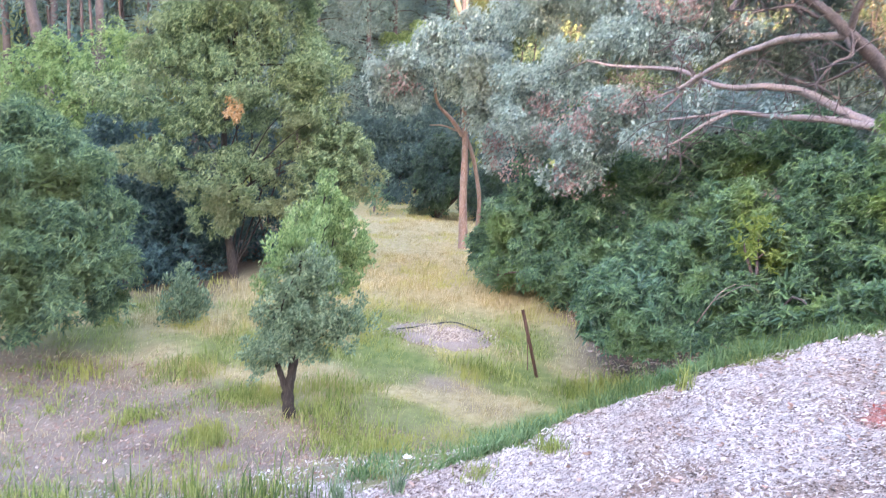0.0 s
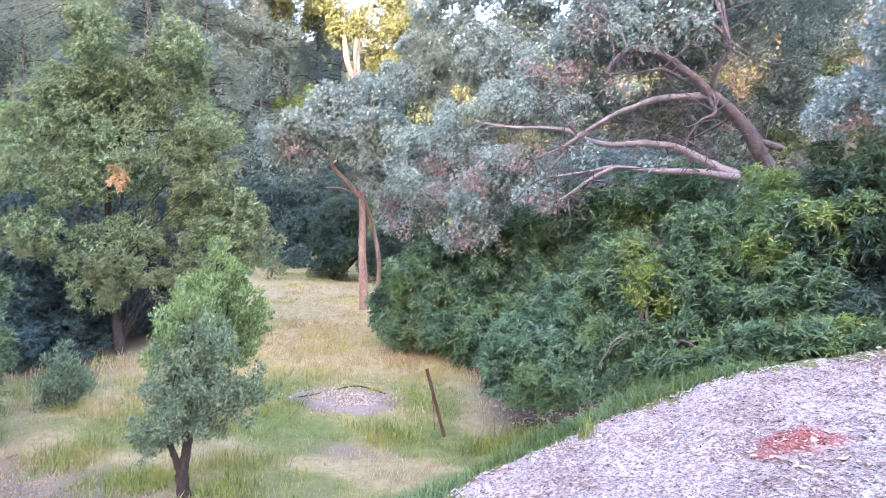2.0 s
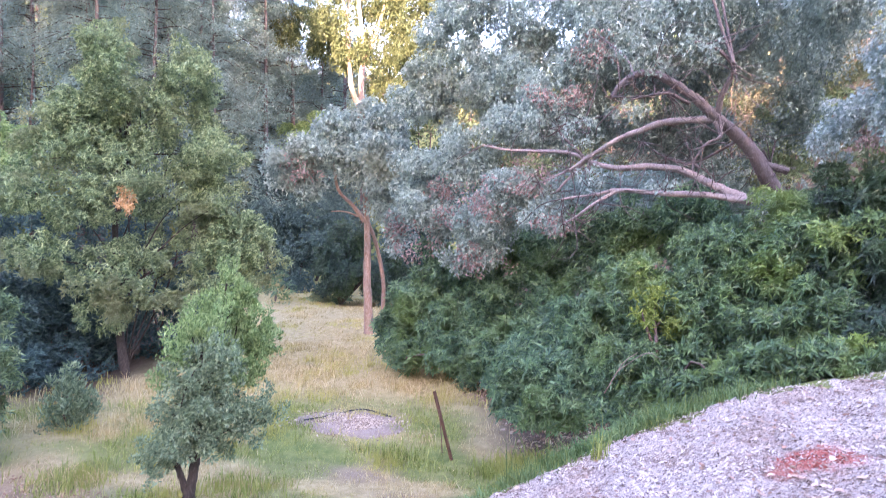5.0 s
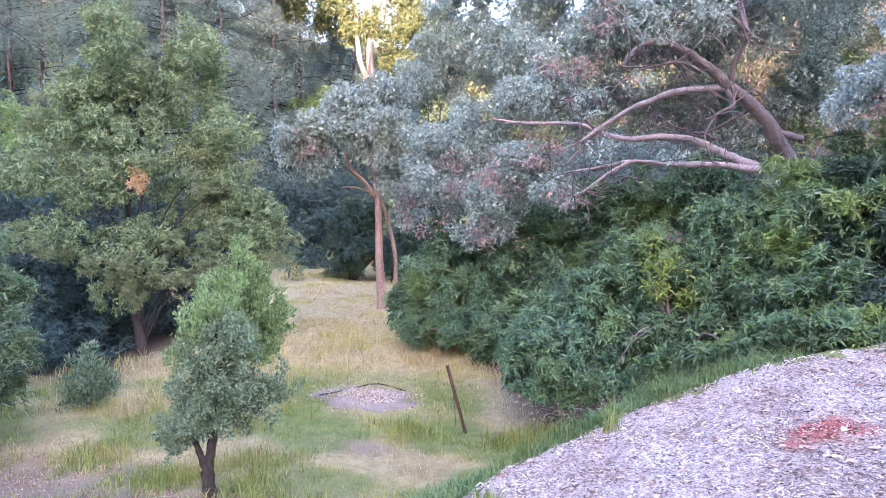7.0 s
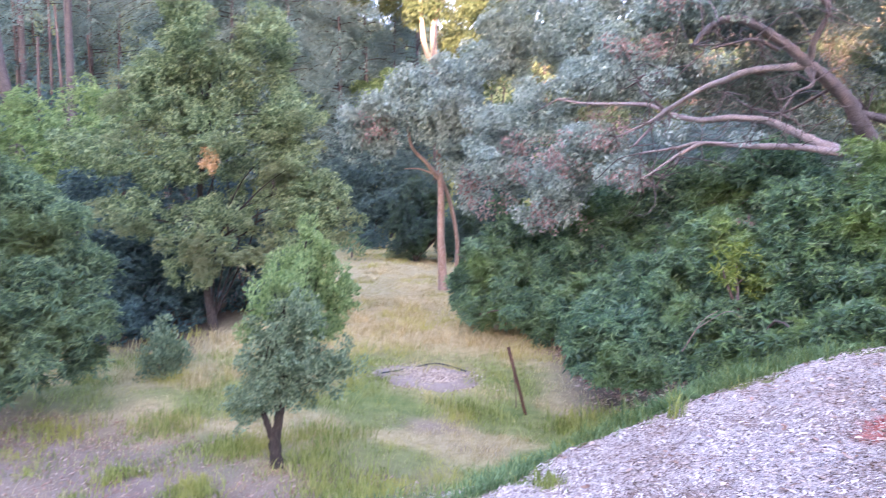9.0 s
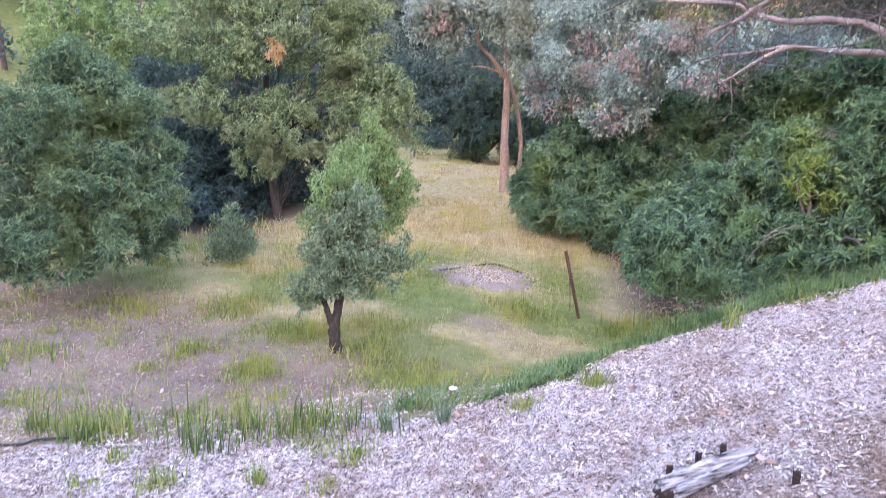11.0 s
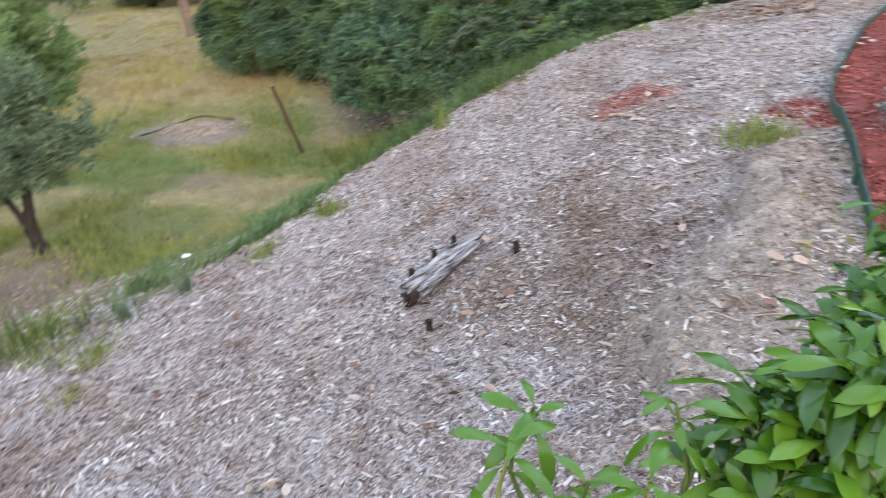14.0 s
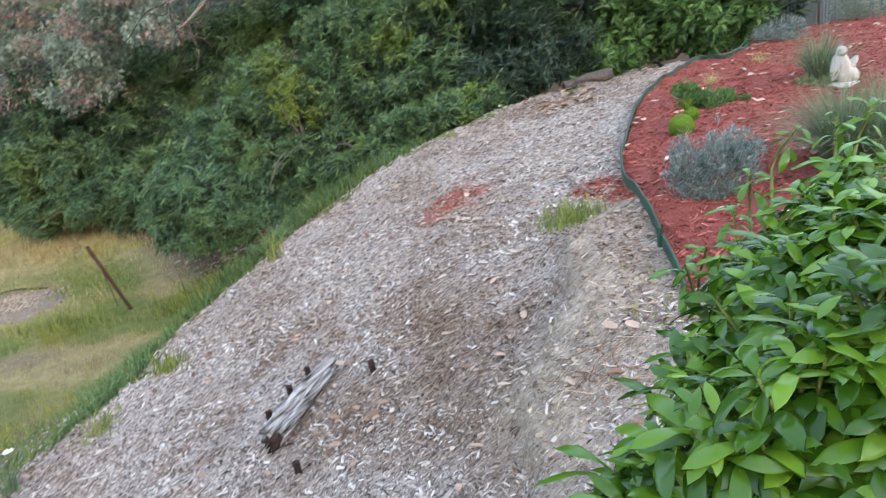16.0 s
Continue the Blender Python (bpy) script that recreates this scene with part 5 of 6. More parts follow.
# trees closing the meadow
# all but the light green one take leaf colours darkened for shade
MID = [((-11.52, 41.08, -1.82), [(-11.60, 41.27, 0.44, 2.05, 1.88), (-12.84, 42.03, 2.73, 1.93, 1.93), (-10.65, 42.63, 2.72, 2.10, 2.10)], M_WATTLE_SHADE),
       ((-7.30, 34.95, -1.09), [(-7.34, 35.06, 0.00, 1.15, 1.15), (-7.30, 36.19, 1.63, 1.33, 1.33), (-5.17, 35.46, 0.25, 1.15, 1.43), (-8.11, 35.99, 1.06, 0.88, 1.18)], M_LAUREL_SHADE),
       ((-12.33, 48.06, -2.65), [(-13.19, 48.10, 5.75, 2.39, 1.99), (-10.27, 48.86, 4.23, 2.79, 2.19), (-15.30, 47.52, 4.58, 2.39, 1.99)], M_WATTLE_SHADE),
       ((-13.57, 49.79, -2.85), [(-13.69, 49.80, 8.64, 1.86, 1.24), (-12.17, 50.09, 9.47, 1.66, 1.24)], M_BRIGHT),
       ((-5.10, 39.34, -1.61), [(-4.22, 39.69, 1.49, 2.23, 2.23), (-2.79, 41.84, 4.06, 2.68, 2.68), (-5.00, 43.64, 4.46, 2.10, 2.10)], M_WATTLE_SHADE),
       ((2.30, 37.82, 0.96), [(1.40, 37.92, 3.37, 3.03, 2.12), (4.73, 35.61, 4.48, 2.87, 2.01), (7.81, 33.01, 4.38, 2.71, 1.89), (10.39, 31.24, 4.56, 2.63, 1.58)], M_EUC_SHADE)]
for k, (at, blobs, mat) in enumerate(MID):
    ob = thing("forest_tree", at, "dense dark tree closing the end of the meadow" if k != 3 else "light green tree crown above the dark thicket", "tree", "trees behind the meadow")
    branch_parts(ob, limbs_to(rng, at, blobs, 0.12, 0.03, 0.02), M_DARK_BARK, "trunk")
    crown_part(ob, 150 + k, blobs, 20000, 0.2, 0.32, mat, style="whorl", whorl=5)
shrub(158, (8.98, 22.17, 4.30), [(8.94, 22.02, 6.06, 1.15, 0.96), (10.05, 22.47, 7.21, 1.19, 1.00), (8.15, 21.37, 4.94, 0.92, 0.73)], 6000, M_WATTLE, "olive wattle behind the leaning trunk", 0.2, 0.3, name="thicket", group="dark thickets")


# ---- pines on the left slope ----
def pine(seed, height):
    r = np.random.default_rng(seed)
    ob = thing("pine_tree", (0, 0, 0), "tall dark pine with sparse drooping branches", "tree", "pines on the slope")
    lean_xy = r.normal(0, 0.5, 2)
    axis = lambda z: np.array([lean_xy[0] * (z / height) ** 2, lean_xy[1] * (z / height) ** 2, z])
    wood_part(ob, "trunk", [tube([axis(z) for z in np.linspace(-1.5, height, 7)], 0.27, 0.05, 8, 4, 0.05, r)], M_LIMB)
    wood, v_all = [], []
    for k in range(70):
        z = height * (0.22 + 0.76 * (k / 69) ** 0.9)
        a = r.random() * 6.283
        ln = (1 - (z / height - 0.22) * 0.85) * height * 0.20 * r.uniform(0.6, 1.3)
        d = np.array([math.cos(a), math.sin(a), 0])
        p0 = axis(z)
        p1, p2 = p0 + d * ln * 0.5 + np.array([0, 0, 0.06 * ln]), p0 + d * ln + np.array([0, 0, -0.22 * ln])
        wood.append(tube([p0, p1, p2], 0.05, 0.012, 5, 4, 0.0, r))
        if r.random() < 0.12:
            continue
        n = 300
        t = r.uniform(0.25, 1.05, n)[:, None]
        base = p0 + (p2 - p0) * t + np.array([0, 0, 0.25 * ln]) * t * (1 - t) * 2 + r.normal(0, 0.10 * ln + 0.12, (n, 3)) * np.array([1, 1, 0.55])
        nd = unit(d * 0.5 + r.standard_normal((n, 3)) * 0.7 + np.array([0, 0, -0.25]))
        L = r.uniform(0.14, 0.36, n)
        v_all.append(blades(base, nd, unit(r.standard_normal((n, 3))), L, L * 0.24))
    branch_parts(ob, wood, M_DARK_BARK)
    v, f = join(v_all)
    part("needles", mesh_of("needles", v, f, M_PINE), ob)
    return ob


def stand(ob, x, y, turn, size):
    return copy_thing(ob, Matrix.Translation((x, y, float(ground_z(x, y)))) @ Matrix.Rotation(turn, 4, "Z") @ Matrix.Scale(size, 4))


pines = [pine(201, 24.0), pine(202, 27.0), pine(203, 22.0)]
spots = [(-25.5, 43.0), (-19.5, 46.0), (-15.2, 47.5), (-31.5, 44.0), (-35.0, 38.0), (-13.5, 56.0), (-22.0, 54.0), (-28.0, 52.0), (-38.0, 48.0), (-18.0, 60.0), (-33.0, 58.0), (-25.0, 62.0), (-42.0, 44.0), (-30.0, 36.0), (-17.0, 52.0), (-45.0, 54.0), (-22.5, 40.0), (-27.5, 47.5), (-34.0, 51.0), (-20.5, 50.5), (-24.5, 57.5), (-39.0, 40.0), (-30.0, 57.0), (-15.0, 66.0), (-17.2, 43.5), (-20.8, 42.5), (-14.2, 50.5), (-23.5, 49.5), (-12.8, 61.0)]
rng = np.random.default_rng(31)
for k, (x, y) in enumerate(spots):
    if k < 3:
        pines[k].matrix_basis = Matrix.Translation((x, y, float(ground_z(x, y))))
    else:
        stand(pines[k % 3], x, y, rng.random() * 6.28, rng.uniform(0.8, 1.1))

# two bare trunks on the slope
for pts, r0 in (([(-21.39, 25.07, 4.46), (-21.49, 24.84, 6.05), (-21.56, 24.59, 7.38), (-21.42, 23.99, 10.37)], 0.26), ([(-21.57, 28.67, 6.15), (-21.49, 28.54, 7.60), (-21.27, 28.23, 9.93), (-20.72, 27.56, 13.41)], 0.2)):
    low = (pts[0][0], pts[0][1], float(ground_z(pts[0][0], pts[0][1])))
    ob = thing("bare_trunk", low, "straight bare grey-pink tree trunk on the slope", "tree", "bare trunks")
    wood_part(ob, "trunk", [tube([(low[0], low[1], low[2] - 0.3), *pts], r0, r0 * 0.7, 9, 6, 0.04)], M_LIMB)

# sunlit gum high behind the meadow
lit = thing("tall_gum", (-8.54, 49.13, 0.33), "tall pale gum with its upper limbs in evening sun", "tree")
wood_part(lit, "trunk", [tube([(-8.26, 48.82, -3.51), (-8.69, 49.16, 4.63), (-8.86, 48.57, 10.65)], 0.40, 0.26, 10, 6)], M_LIMB)
for pts in ([(-8.86, 48.58, 10.57), (-9.54, 48.23, 11.88), (-9.73, 47.71, 14.18), (-9.90, 47.51, 16.83), (-10.77, 47.05, 19.38)], [(-8.86, 48.58, 10.57), (-8.96, 48.18, 12.72), (-8.75, 47.81, 14.58), (-9.02, 46.87, 17.79), (-8.92, 45.82, 20.83), (-8.69, 44.93, 23.07)], [(-8.82, 48.01, 13.66), (-8.01, 47.75, 15.34), (-6.90, 46.60, 18.09), (-6.10, 46.12, 19.82)]):
    wood_part(lit, "limb", [tube(pts, 0.22, 0.06, 8, 6)], M_PALE_BARK)
LIT = [(-11.10, 46.97, 15.91, 1.59, 1.59), (-11.64, 46.00, 18.64, 1.39, 1.11), (-10.11, 47.53, 18.38, 1.14, 1.22), (-7.71, 46.97, 18.20, 1.51, 1.59), (-8.04, 47.92, 14.61, 1.39, 1.99), (-6.09, 47.62, 16.86, 1.59, 1.79), (-5.47, 47.37, 14.10, 1.56, 1.76), (-10.10, 47.64, 14.16, 1.00, 1.39), (-8.86, 45.96, 20.51, 1.00, 1.00), (-6.90, 46.50, 19.95, 1.00, 1.00), (-5.11, 49.20, 18.92, 1.66, 1.24), (-4.50, 49.24, 15.33, 1.62, 1.83), (-3.55, 49.67, 17.86, 1.66, 1.86), (-3.41, 50.74, 13.65, 1.66, 1.86), (-5.24, 48.88, 11.88, 1.59, 1.39), (-7.85, 50.53, 12.18, 1.24, 1.24)]
LIT += [(-13.09, 49.25, 17.38, 1.71, 1.45), (-11.55, 49.63, 15.49, 1.92, 1.63), (-8.49, 50.25, 18.11, 1.92, 1.63), (-6.08, 50.6, 17.0, 1.71, 1.45), (-6.84, 50.5, 14.11, 1.92, 1.63), (-14.17, 48.95, 15.69, 1.49, 1.27), (-4.9, 50.73, 19.1, 1.92, 1.63), (-10.09, 49.95, 20.04, 1.71, 1.45)]
crown_part(lit, 171, LIT, 40000, 0.26, 0.4, M_FAR_GUM, style="hang", subs=16, core=0.03)

# ---- forest over the far slopes ----
rng = np.random.default_rng(77)
chunks, stems = [], []
for k in range(330):
    x = rng.uniform(-75, 75)
    y = rng.uniform(52, 112)
    if abs(x + 9.2) < 4 and y < 56:
        continue
    z = float(ground_z(x, y))
    h = rng.uniform(5, 13) * (0.75 if -24 < x < 14 else 1.3)
    w = rng.uniform(1.6, 3.0)
    bl = [(x + rng.normal(0, w * 0.5), y + rng.normal(0, w * 0.5), z + h * q, w * rng.uniform(0.5, 0.95), h * 0.16) for q in (0.4, 0.58, 0.76, 0.92)]
    chunks.append(foliage(rng, bl, 520, 0.42, 0.4, subs=8, core=0.12))
    stems.append(tube([(x, y, z - 0.5), (x + rng.normal(0, 0.3), y, z + h * 0.5), (x, y, z + h * 0.9)], 0.2, 0.05, 6, 2))
v, f = join(chunks)
woods = tagged(new("far_woods", mesh_of("far_woods", v, f, M_FAR)), "mixed evening forest covering the far slopes", "forest", kind="stuff")
v, f = join(stems)
part("trunks", mesh_of("trunks", v, f, M_BROWN_BARK, True), woods, "brown trunks", "stuff")
# wood behind the thickets on the left slope
chunks, stems = [], []
for k in range(60):
    x, y = rng.uniform(-62, -22), rng.uniform(27, 62)
    if x > -0.62 * y:
        continue
    z = float(ground_z(x, y))
    h, w = rng.uniform(5, 10), rng.uniform(1.5, 2.6)
    bl = [(x + rng.normal(0, w * 0.5), y + rng.normal(0, w * 0.5), z + h * q, w * rng.uniform(0.6, 1.0), h * 0.18) for q in (0.12, 0.32, 0.55, 0.8)]
    chunks.append(foliage(rng, bl, 420, 0.4, 0.35, subs=8, core=0.1))
    stems.append(tube([(x, y, z - 0.5), (x + rng.normal(0, 0.3), y, z + h * 0.6), (x, y, z + h * 1.5)], 0.16, 0.06, 6, 2))
v, f = join(chunks)
left_woods = tagged(new("left_woods", mesh_of("left_woods", v, f, M_WATTLE_SHADE)), "dim wood with slim trunks on the slope", "forest", kind="stuff")
v, f = join(stems)
part("trunks", mesh_of("trunks", v, f, M_BROWN_BARK, True), left_woods, "slim brown trunks", "stuff")
# trees on the right slope; the added ridge behind the deck has none
chunks = []
for k in range(70):
    x, y = rng.uniform(14, 55), rng.uniform(22, 52)
    z = float(ground_z(x, y))
    h, w = rng.uniform(6, 11), rng.uniform(1.6, 2.6)
    bl = [(x + rng.normal(0, w * 0.5), y + rng.normal(0, w * 0.5), z + h * q, w * rng.uniform(0.6, 1.0), h * 0.2) for q in (0.25, 0.5, 0.75, 0.95)]
    chunks.append(foliage(rng, bl, 380, 0.45, 0.4, subs=8, core=0.15))
v, f = join(chunks)
tagged(new("slope_woods", mesh_of("slope_woods", v, f, M_FAR)), "wooded slope rising beyond the shrubs", "forest", kind="stuff")

# ---- things in the valley ----
# rusty fence post
p_top, p_base = np.array((-0.98, 13.16, -0.14)), np.array((-0.63, 13.41, -1.53))
post = thing("fence_post", tuple(p_base), "leaning rusty steel star picket in dry grass", "post")
ax = unit(p_top - p_base)
fx = unit(np.cross(ax, (0.2, 1, 0)))
fy = np.cross(ax, fx)
bm = bmesh.new()
star = []
for k in range(3):
    for off, rad in ((-0.22, 0.012), (-0.10, 0.036), (0.10, 0.036), (0.22, 0.012)):
        a = k * 2.094 + off * (1 if rad > 0.02 else 3)
        star.append((math.cos(a) * rad, math.sin(a) * rad))
rings = []
for q in (p_base - ax * 0.3, p_top):
    rings.append([bm.verts.new(tuple(q + fx * a + fy * b)) for a, b in star])
for k in range(len(star)):
    bm.faces.new((rings[0][k], rings[0][(k + 1) % len(star)], rings[1][(k + 1) % len(star)], rings[1][k]))
bm.faces.new(rings[1])
part("picket", bm_mesh("picket", bm, M_RUST), post)
v, f = tube([(-0.94, 13.13, -0.25), (-0.84, 12.92, -0.68), (-0.78, 12.72, -1.16)], 0.010, 0.008, 5, 5)
part("wire", mesh_of("wire", v, f, M_RUST, True), post, "loose bent wire")

# gravel heap with a pipe across it
heap_c = np.array((-2.88, 15.0, -1.32))
hx, hy = np.meshgrid(np.linspace(-1, 1, 40), np.linspace(-1, 1, 30), indexing="ij")
hr = np.hypot(hx, hy) + 0.12 * np.sin(7 * hx + 2) * np.sin(6 * hy)
wx, wy = heap_c[0] + hx * 1.15, heap_c[1] + hy * 1.0
rng = np.random.default_rng(88)
wz = ground_z(wx, wy) + 0.09 * np.clip(1 - hr ** 2, 0, 1) - 0.05 * (hr > 0.98) + rng.normal(0, 0.008, hx.shape)
heap = thing("gravel_heap", tuple(heap_c), "low heap of pale grey gravel in the grass", "gravel")
part("gravel", mesh_of("gravel", np.stack([wx, wy, wz], -1).reshape(-1, 3), grid_faces(*hx.shape), M_ASH, True), heap, kind="stuff")
n = 5200
sx, sy = rng.normal(0, 0.50, n), rng.normal(0, 0.46, n)
sl = rng.uniform(0.015, 0.055, n)
qx, qy = heap_c[0] + sx * 0.95, heap_c[1] + sy * 0.8
qz = ground_z(qx, qy) + 0.09 * np.clip(1 - np.hypot(sx, sy) ** 2, 0, 1) + 0.005
v, f = chips(rng, qx, qy, qz, sl, sl * 0.8, sl * 0.5)
part("stone_scatter", mesh_of("stones", v, f, M_CLOD), heap, kind="stuff")
pp = [(-3.77, 14.45, -1.26), (-3.33, 15.18, -1.31), (-2.83, 16.01, -1.37), (-2.09, 15.54, -1.36)]
pipe = thing("poly_pipe", pp[0], "black poly pipe lying over the gravel heap", "pipe")
v, f = tube([(a, b, float(ground_z(a, b)) + 0.09 - 0.015 * k) for k, (a, b, c) in enumerate(pp)], 0.016, 0.016, 7, 8, 0.0)
part("pipe_run", mesh_of("pipe_run", v, f, M_PIPE, True), pipe)
lp = [(-5.38, 4.74, -0.62), (-5.20, 4.93, -0.63), (-4.94, 5.07, -0.63)]
pipe = thing("poly_pipe", lp[0], "black poly pipe lying on bare soil", "pipe")
v, f = tube([(lp[0][0] - 1.2, lp[0][1] - 0.25, float(ground_z(lp[0][0] - 1.2, lp[0][1])) + 0.04)] + [(a, b, float(ground_z(a, b)) + 0.045) for a, b, c in lp], 0.014, 0.014, 7, 6, 0.0)
part("pipe_run", mesh_of("pipe_run", v, f, M_PIPE, True), pipe)

# tufts along the foot of the mulch and on the bare soil
REED_X, REED_Y = (-5.5, -4.1, -3.0, -2.4), (5.2, 5.45, 5.85, 6.15)
rng = np.random.default_rng(299)
for k in range(20):
    x = -5.6 + 3.2 * (k + rng.uniform(-0.9, 0.9)) / 19
    y = float(np.interp(x, REED_X, REED_Y)) + rng.normal(0.12, 0.2)
    tuft((x, y), 300 + k, int(rng.uniform(25, 110)), rng.uniform(0.2, 0.5), rng.uniform(0.06, 0.17), M_REED if k % 2 else M_GRASS, "long reedy green grass at the edge of the mulch", stretch=1.4, wide=0.013, lean_k=0.45)
for k, (x, y, c, h, s) in enumerate([(-4.81, 8.25, 620, 0.22, 0.2), (-6.03, 8.62, 330, 0.2, 0.2), (-4.90, 9.80, 900, 0.2, 0.30), (-3.82, 10.67, 600, 0.25, 0.35), (-2.43, 8.14, 500, 0.2, 0.3), (-1.72, 13.2, 500, 0.3, 0.3), (-2.77, 8.71, 700, 0.22, 0.4), (-8.05, 7.63, 260, 0.25, 0.3), (-3.49, 9.57, 400, 0.25, 0.3), (-6.57, 11.00, 300, 0.25, 0.35), (-8.09, 10.14, 260, 0.3, 0.3), (-6.56, 10.76, 300, 0.3, 0.3), (0.34, 12.64, 700, 0.35, 0.3), (0.96, 13.07, 600, 0.32, 0.25)]):
    tuft((x, y), 330 + k, c, h, s, M_GRASS, "patch of green grass on bare soil", wide=0.017)
for k, (x, y, c, h, s) in enumerate([(-2.81, 4.83, 46, 0.16, 0.05), (-2.15, 4.80, 60, 0.14, 0.07), (-3.60, 4.57, 90, 0.16, 0.1), (-4.19, 4.29, 60, 0.13, 0.1), (-2.63, 5.61, 130, 0.12, 0.16), (-2.09, 5.41, 130, 0.12, 0.13), (-0.77, 6.49, 100, 0.16, 0.1), (-0.14, 6.96, 130, 0.16, 0.09), (-2.08, 6.05, 30, 0.34, 0.03), (-1.54, 6.25, 40, 0.34, 0.04), (3.19, 4.81, 200, 0.13, 0.13), (-4.25, 4.87, 40, 0.14, 0.06), (2.38, 3.10, 90, 0.1, 0.2), (2.71, 3.45, 70, 0.1, 0.15), (1.30, 8.20, 30, 0.35, 0.05)]):
    tuft((x, y), 360 + k, int(c * 1.8), h * 1.35, s, M_GRASS if k not in (8, 9) else M_SAGE, "small green grass tuft growing through the mulch")
rng = np.random.default_rng(410)
for k in range(70):
    x, y = rng.uniform(-10.5, -2.2), rng.uniform(5.6, 10.6)
    if y > crest(x) + 0.4:
        tuft((x, y), 420 + k, int(rng.uniform(25, 110)), rng.uniform(0.08, 0.2), rng.uniform(0.08, 0.22), M_GRASS, "thin grass patch on bare soil")
n = 16000
x, y = rng.uniform(-11, -1.5, n), rng.uniform(4.5, 11, n)
keep = (y > crest(x)) & (bare_at(x, y) > 0.4)
x, y = x[keep], y[keep]
sl = rng.lognormal(math.log(0.024), 0.4, len(x))
v, f = chips(rng, x, y, ground_z(x, y) + 0.01, sl, sl * 0.5, sl * 0.2)
part("litter_bits", mesh_of("litter_bits", v, f, M_LITTER), ground, "bark and twig bits on bare soil", "stuff")
n = 5200
x, y = rng.uniform(-1.6, 2.6, n), rng.uniform(12.2, 19.0, n)
keep = litter_shade_at(x, y) > rng.uniform(0.15, 0.9, n)
x, y = x[keep], y[keep]
sl = rng.lognormal(math.log(0.06), 0.35, len(x))
v, f = chips(rng, x, y, ground_z(x, y) + 0.012, sl, sl * 0.45, sl * 0.08)
part("leaf_bits", mesh_of("leaf_bits", v, f, M_LITTER), ground, "brown dead leaves under the shrubs", "stuff")
# tall blades fringing the crest of the bank
rng = np.random.default_rng(400)
n = 1700
fx_ = rng.uniform(0.2, 4.0, n)
fy_ = crest(fx_) + rng.normal(0.25, 0.22, n)
keep = rng.random(n) < 0.35 + 0.65 * (np.sin(3.1 * fx_) > -0.2)
v, f = grass(rng, fx_[keep], fy_[keep], ground_z(fx_[keep], fy_[keep]), rng.lognormal(math.log(0.19), 0.5, keep.sum()), np.full(keep.sum(), 0.010), 0.9)
tagged(new("crest_grass", mesh_of("crest_grass", v, f, M_REED)), "long thin green grass along the crest of the bank", "grass", kind="stuff")

# white flower
fl = (-1.57, 6.62, -0.44)
flower = thing("flower", fl, "white bulb flower on a green stem in the mulch edge", "flower")
v, f = tube([fl, (fl[0] + 0.01, fl[1], fl[2] + 0.12), (fl[0] + 0.02, fl[1] - 0.02, fl[2] + 0.24)], 0.006, 0.004, 5, 4)
part("stem", mesh_of("stem", v, f, M_GRASS, True), flower)
n = 9
a = np.arange(n) * 2.4
c = np.tile(np.array([fl[0] + 0.02, fl[1] - 0.02, fl[2] + 0.24]), (n, 1))
v, f = blades(c, unit(np.stack([np.cos(a), np.sin(a), 0.5 + 0 * a], 1)), np.tile(np.array([0, 0, 1.0]), (n, 1)), np.full(n, 0.06), np.full(n, 0.035))
part("petals", mesh_of("petals", v, f, M_PETAL), flower)

# ---- things on the mulch ----
la, lb = np.array((0.43, 4.43, 0.235)), np.array((1.03, 4.88, 0.405))
log = thing("log", tuple((la + lb) / 2), "split silver-grey weathered log held by dark pegs", "log")
along = unit(lb - la)
sidev = unit(np.cross(along, (0, 0, 1)))
rng = np.random.default_rng(14)


def log_half(shift, lift, w, h, start, stop, seed):
    r = np.random.default_rng(seed)
    m, k = 30, 24
    s = np.linspace(start, stop, m)
    ang = np.arange(k) * 2 * math.pi / k
    groove = 0.08 * np.sin(ang * 5 + seed) + 0.08 * np.sin(ang * 9) + r.normal(0, 0.04, k)
    pts = []
    for t in s:
        taper = 1.0 - 0.42 * np.clip((t - 0.55) / 0.45, 0, 1) ** 1.4
        c = la + (lb - la) * t + sidev * shift * (1 - 0.5 * t) + np.array([0, 0, lift * taper + 0.05])
        rr = taper * (1 + groove + r.normal(0, 0.02, k))
        ragged = r.normal(0, 0.02, k) if t in (s[0], s[-1]) else 0 * ang
        pts.append(c + sidev * (np.cos(ang) * rr * w)[:, None] + np.array([[0, 0, 1.0]]) * (np.sin(ang) * rr * h)[:, None] + along * ragged[:, None])
    v = np.vstack(pts)
    i, j = np.meshgrid(np.arange(m - 1), np.arange(k), indexing="ij")
    a, b = i * k + j, i * k + (j + 1) % k
    f = np.stack([a, b, b + k, a + k], -1).reshape(-1, 4)
    e0, e1 = len(v), len(v) + 1
    v = np.vstack([v, pts[0].mean(0) + along * 0.02, pts[-1].mean(0) - along * 0.01])
    cap = np.array([[e0, (q + 1) % k, q, q] for q in range(k)] + [[e1, (m - 1) * k + q, (m - 1) * k + (q + 1) % k, (m - 1) * k + (q + 1) % k] for q in range(k)])
    bm = bmesh.new()
    bv = [bm.verts.new(q) for q in v]
    for q in f:
        bm.faces.new([bv[z] for z in q])
    for q in cap:
        bm.faces.new([bv[z] for z in q[:3]])
    return bm


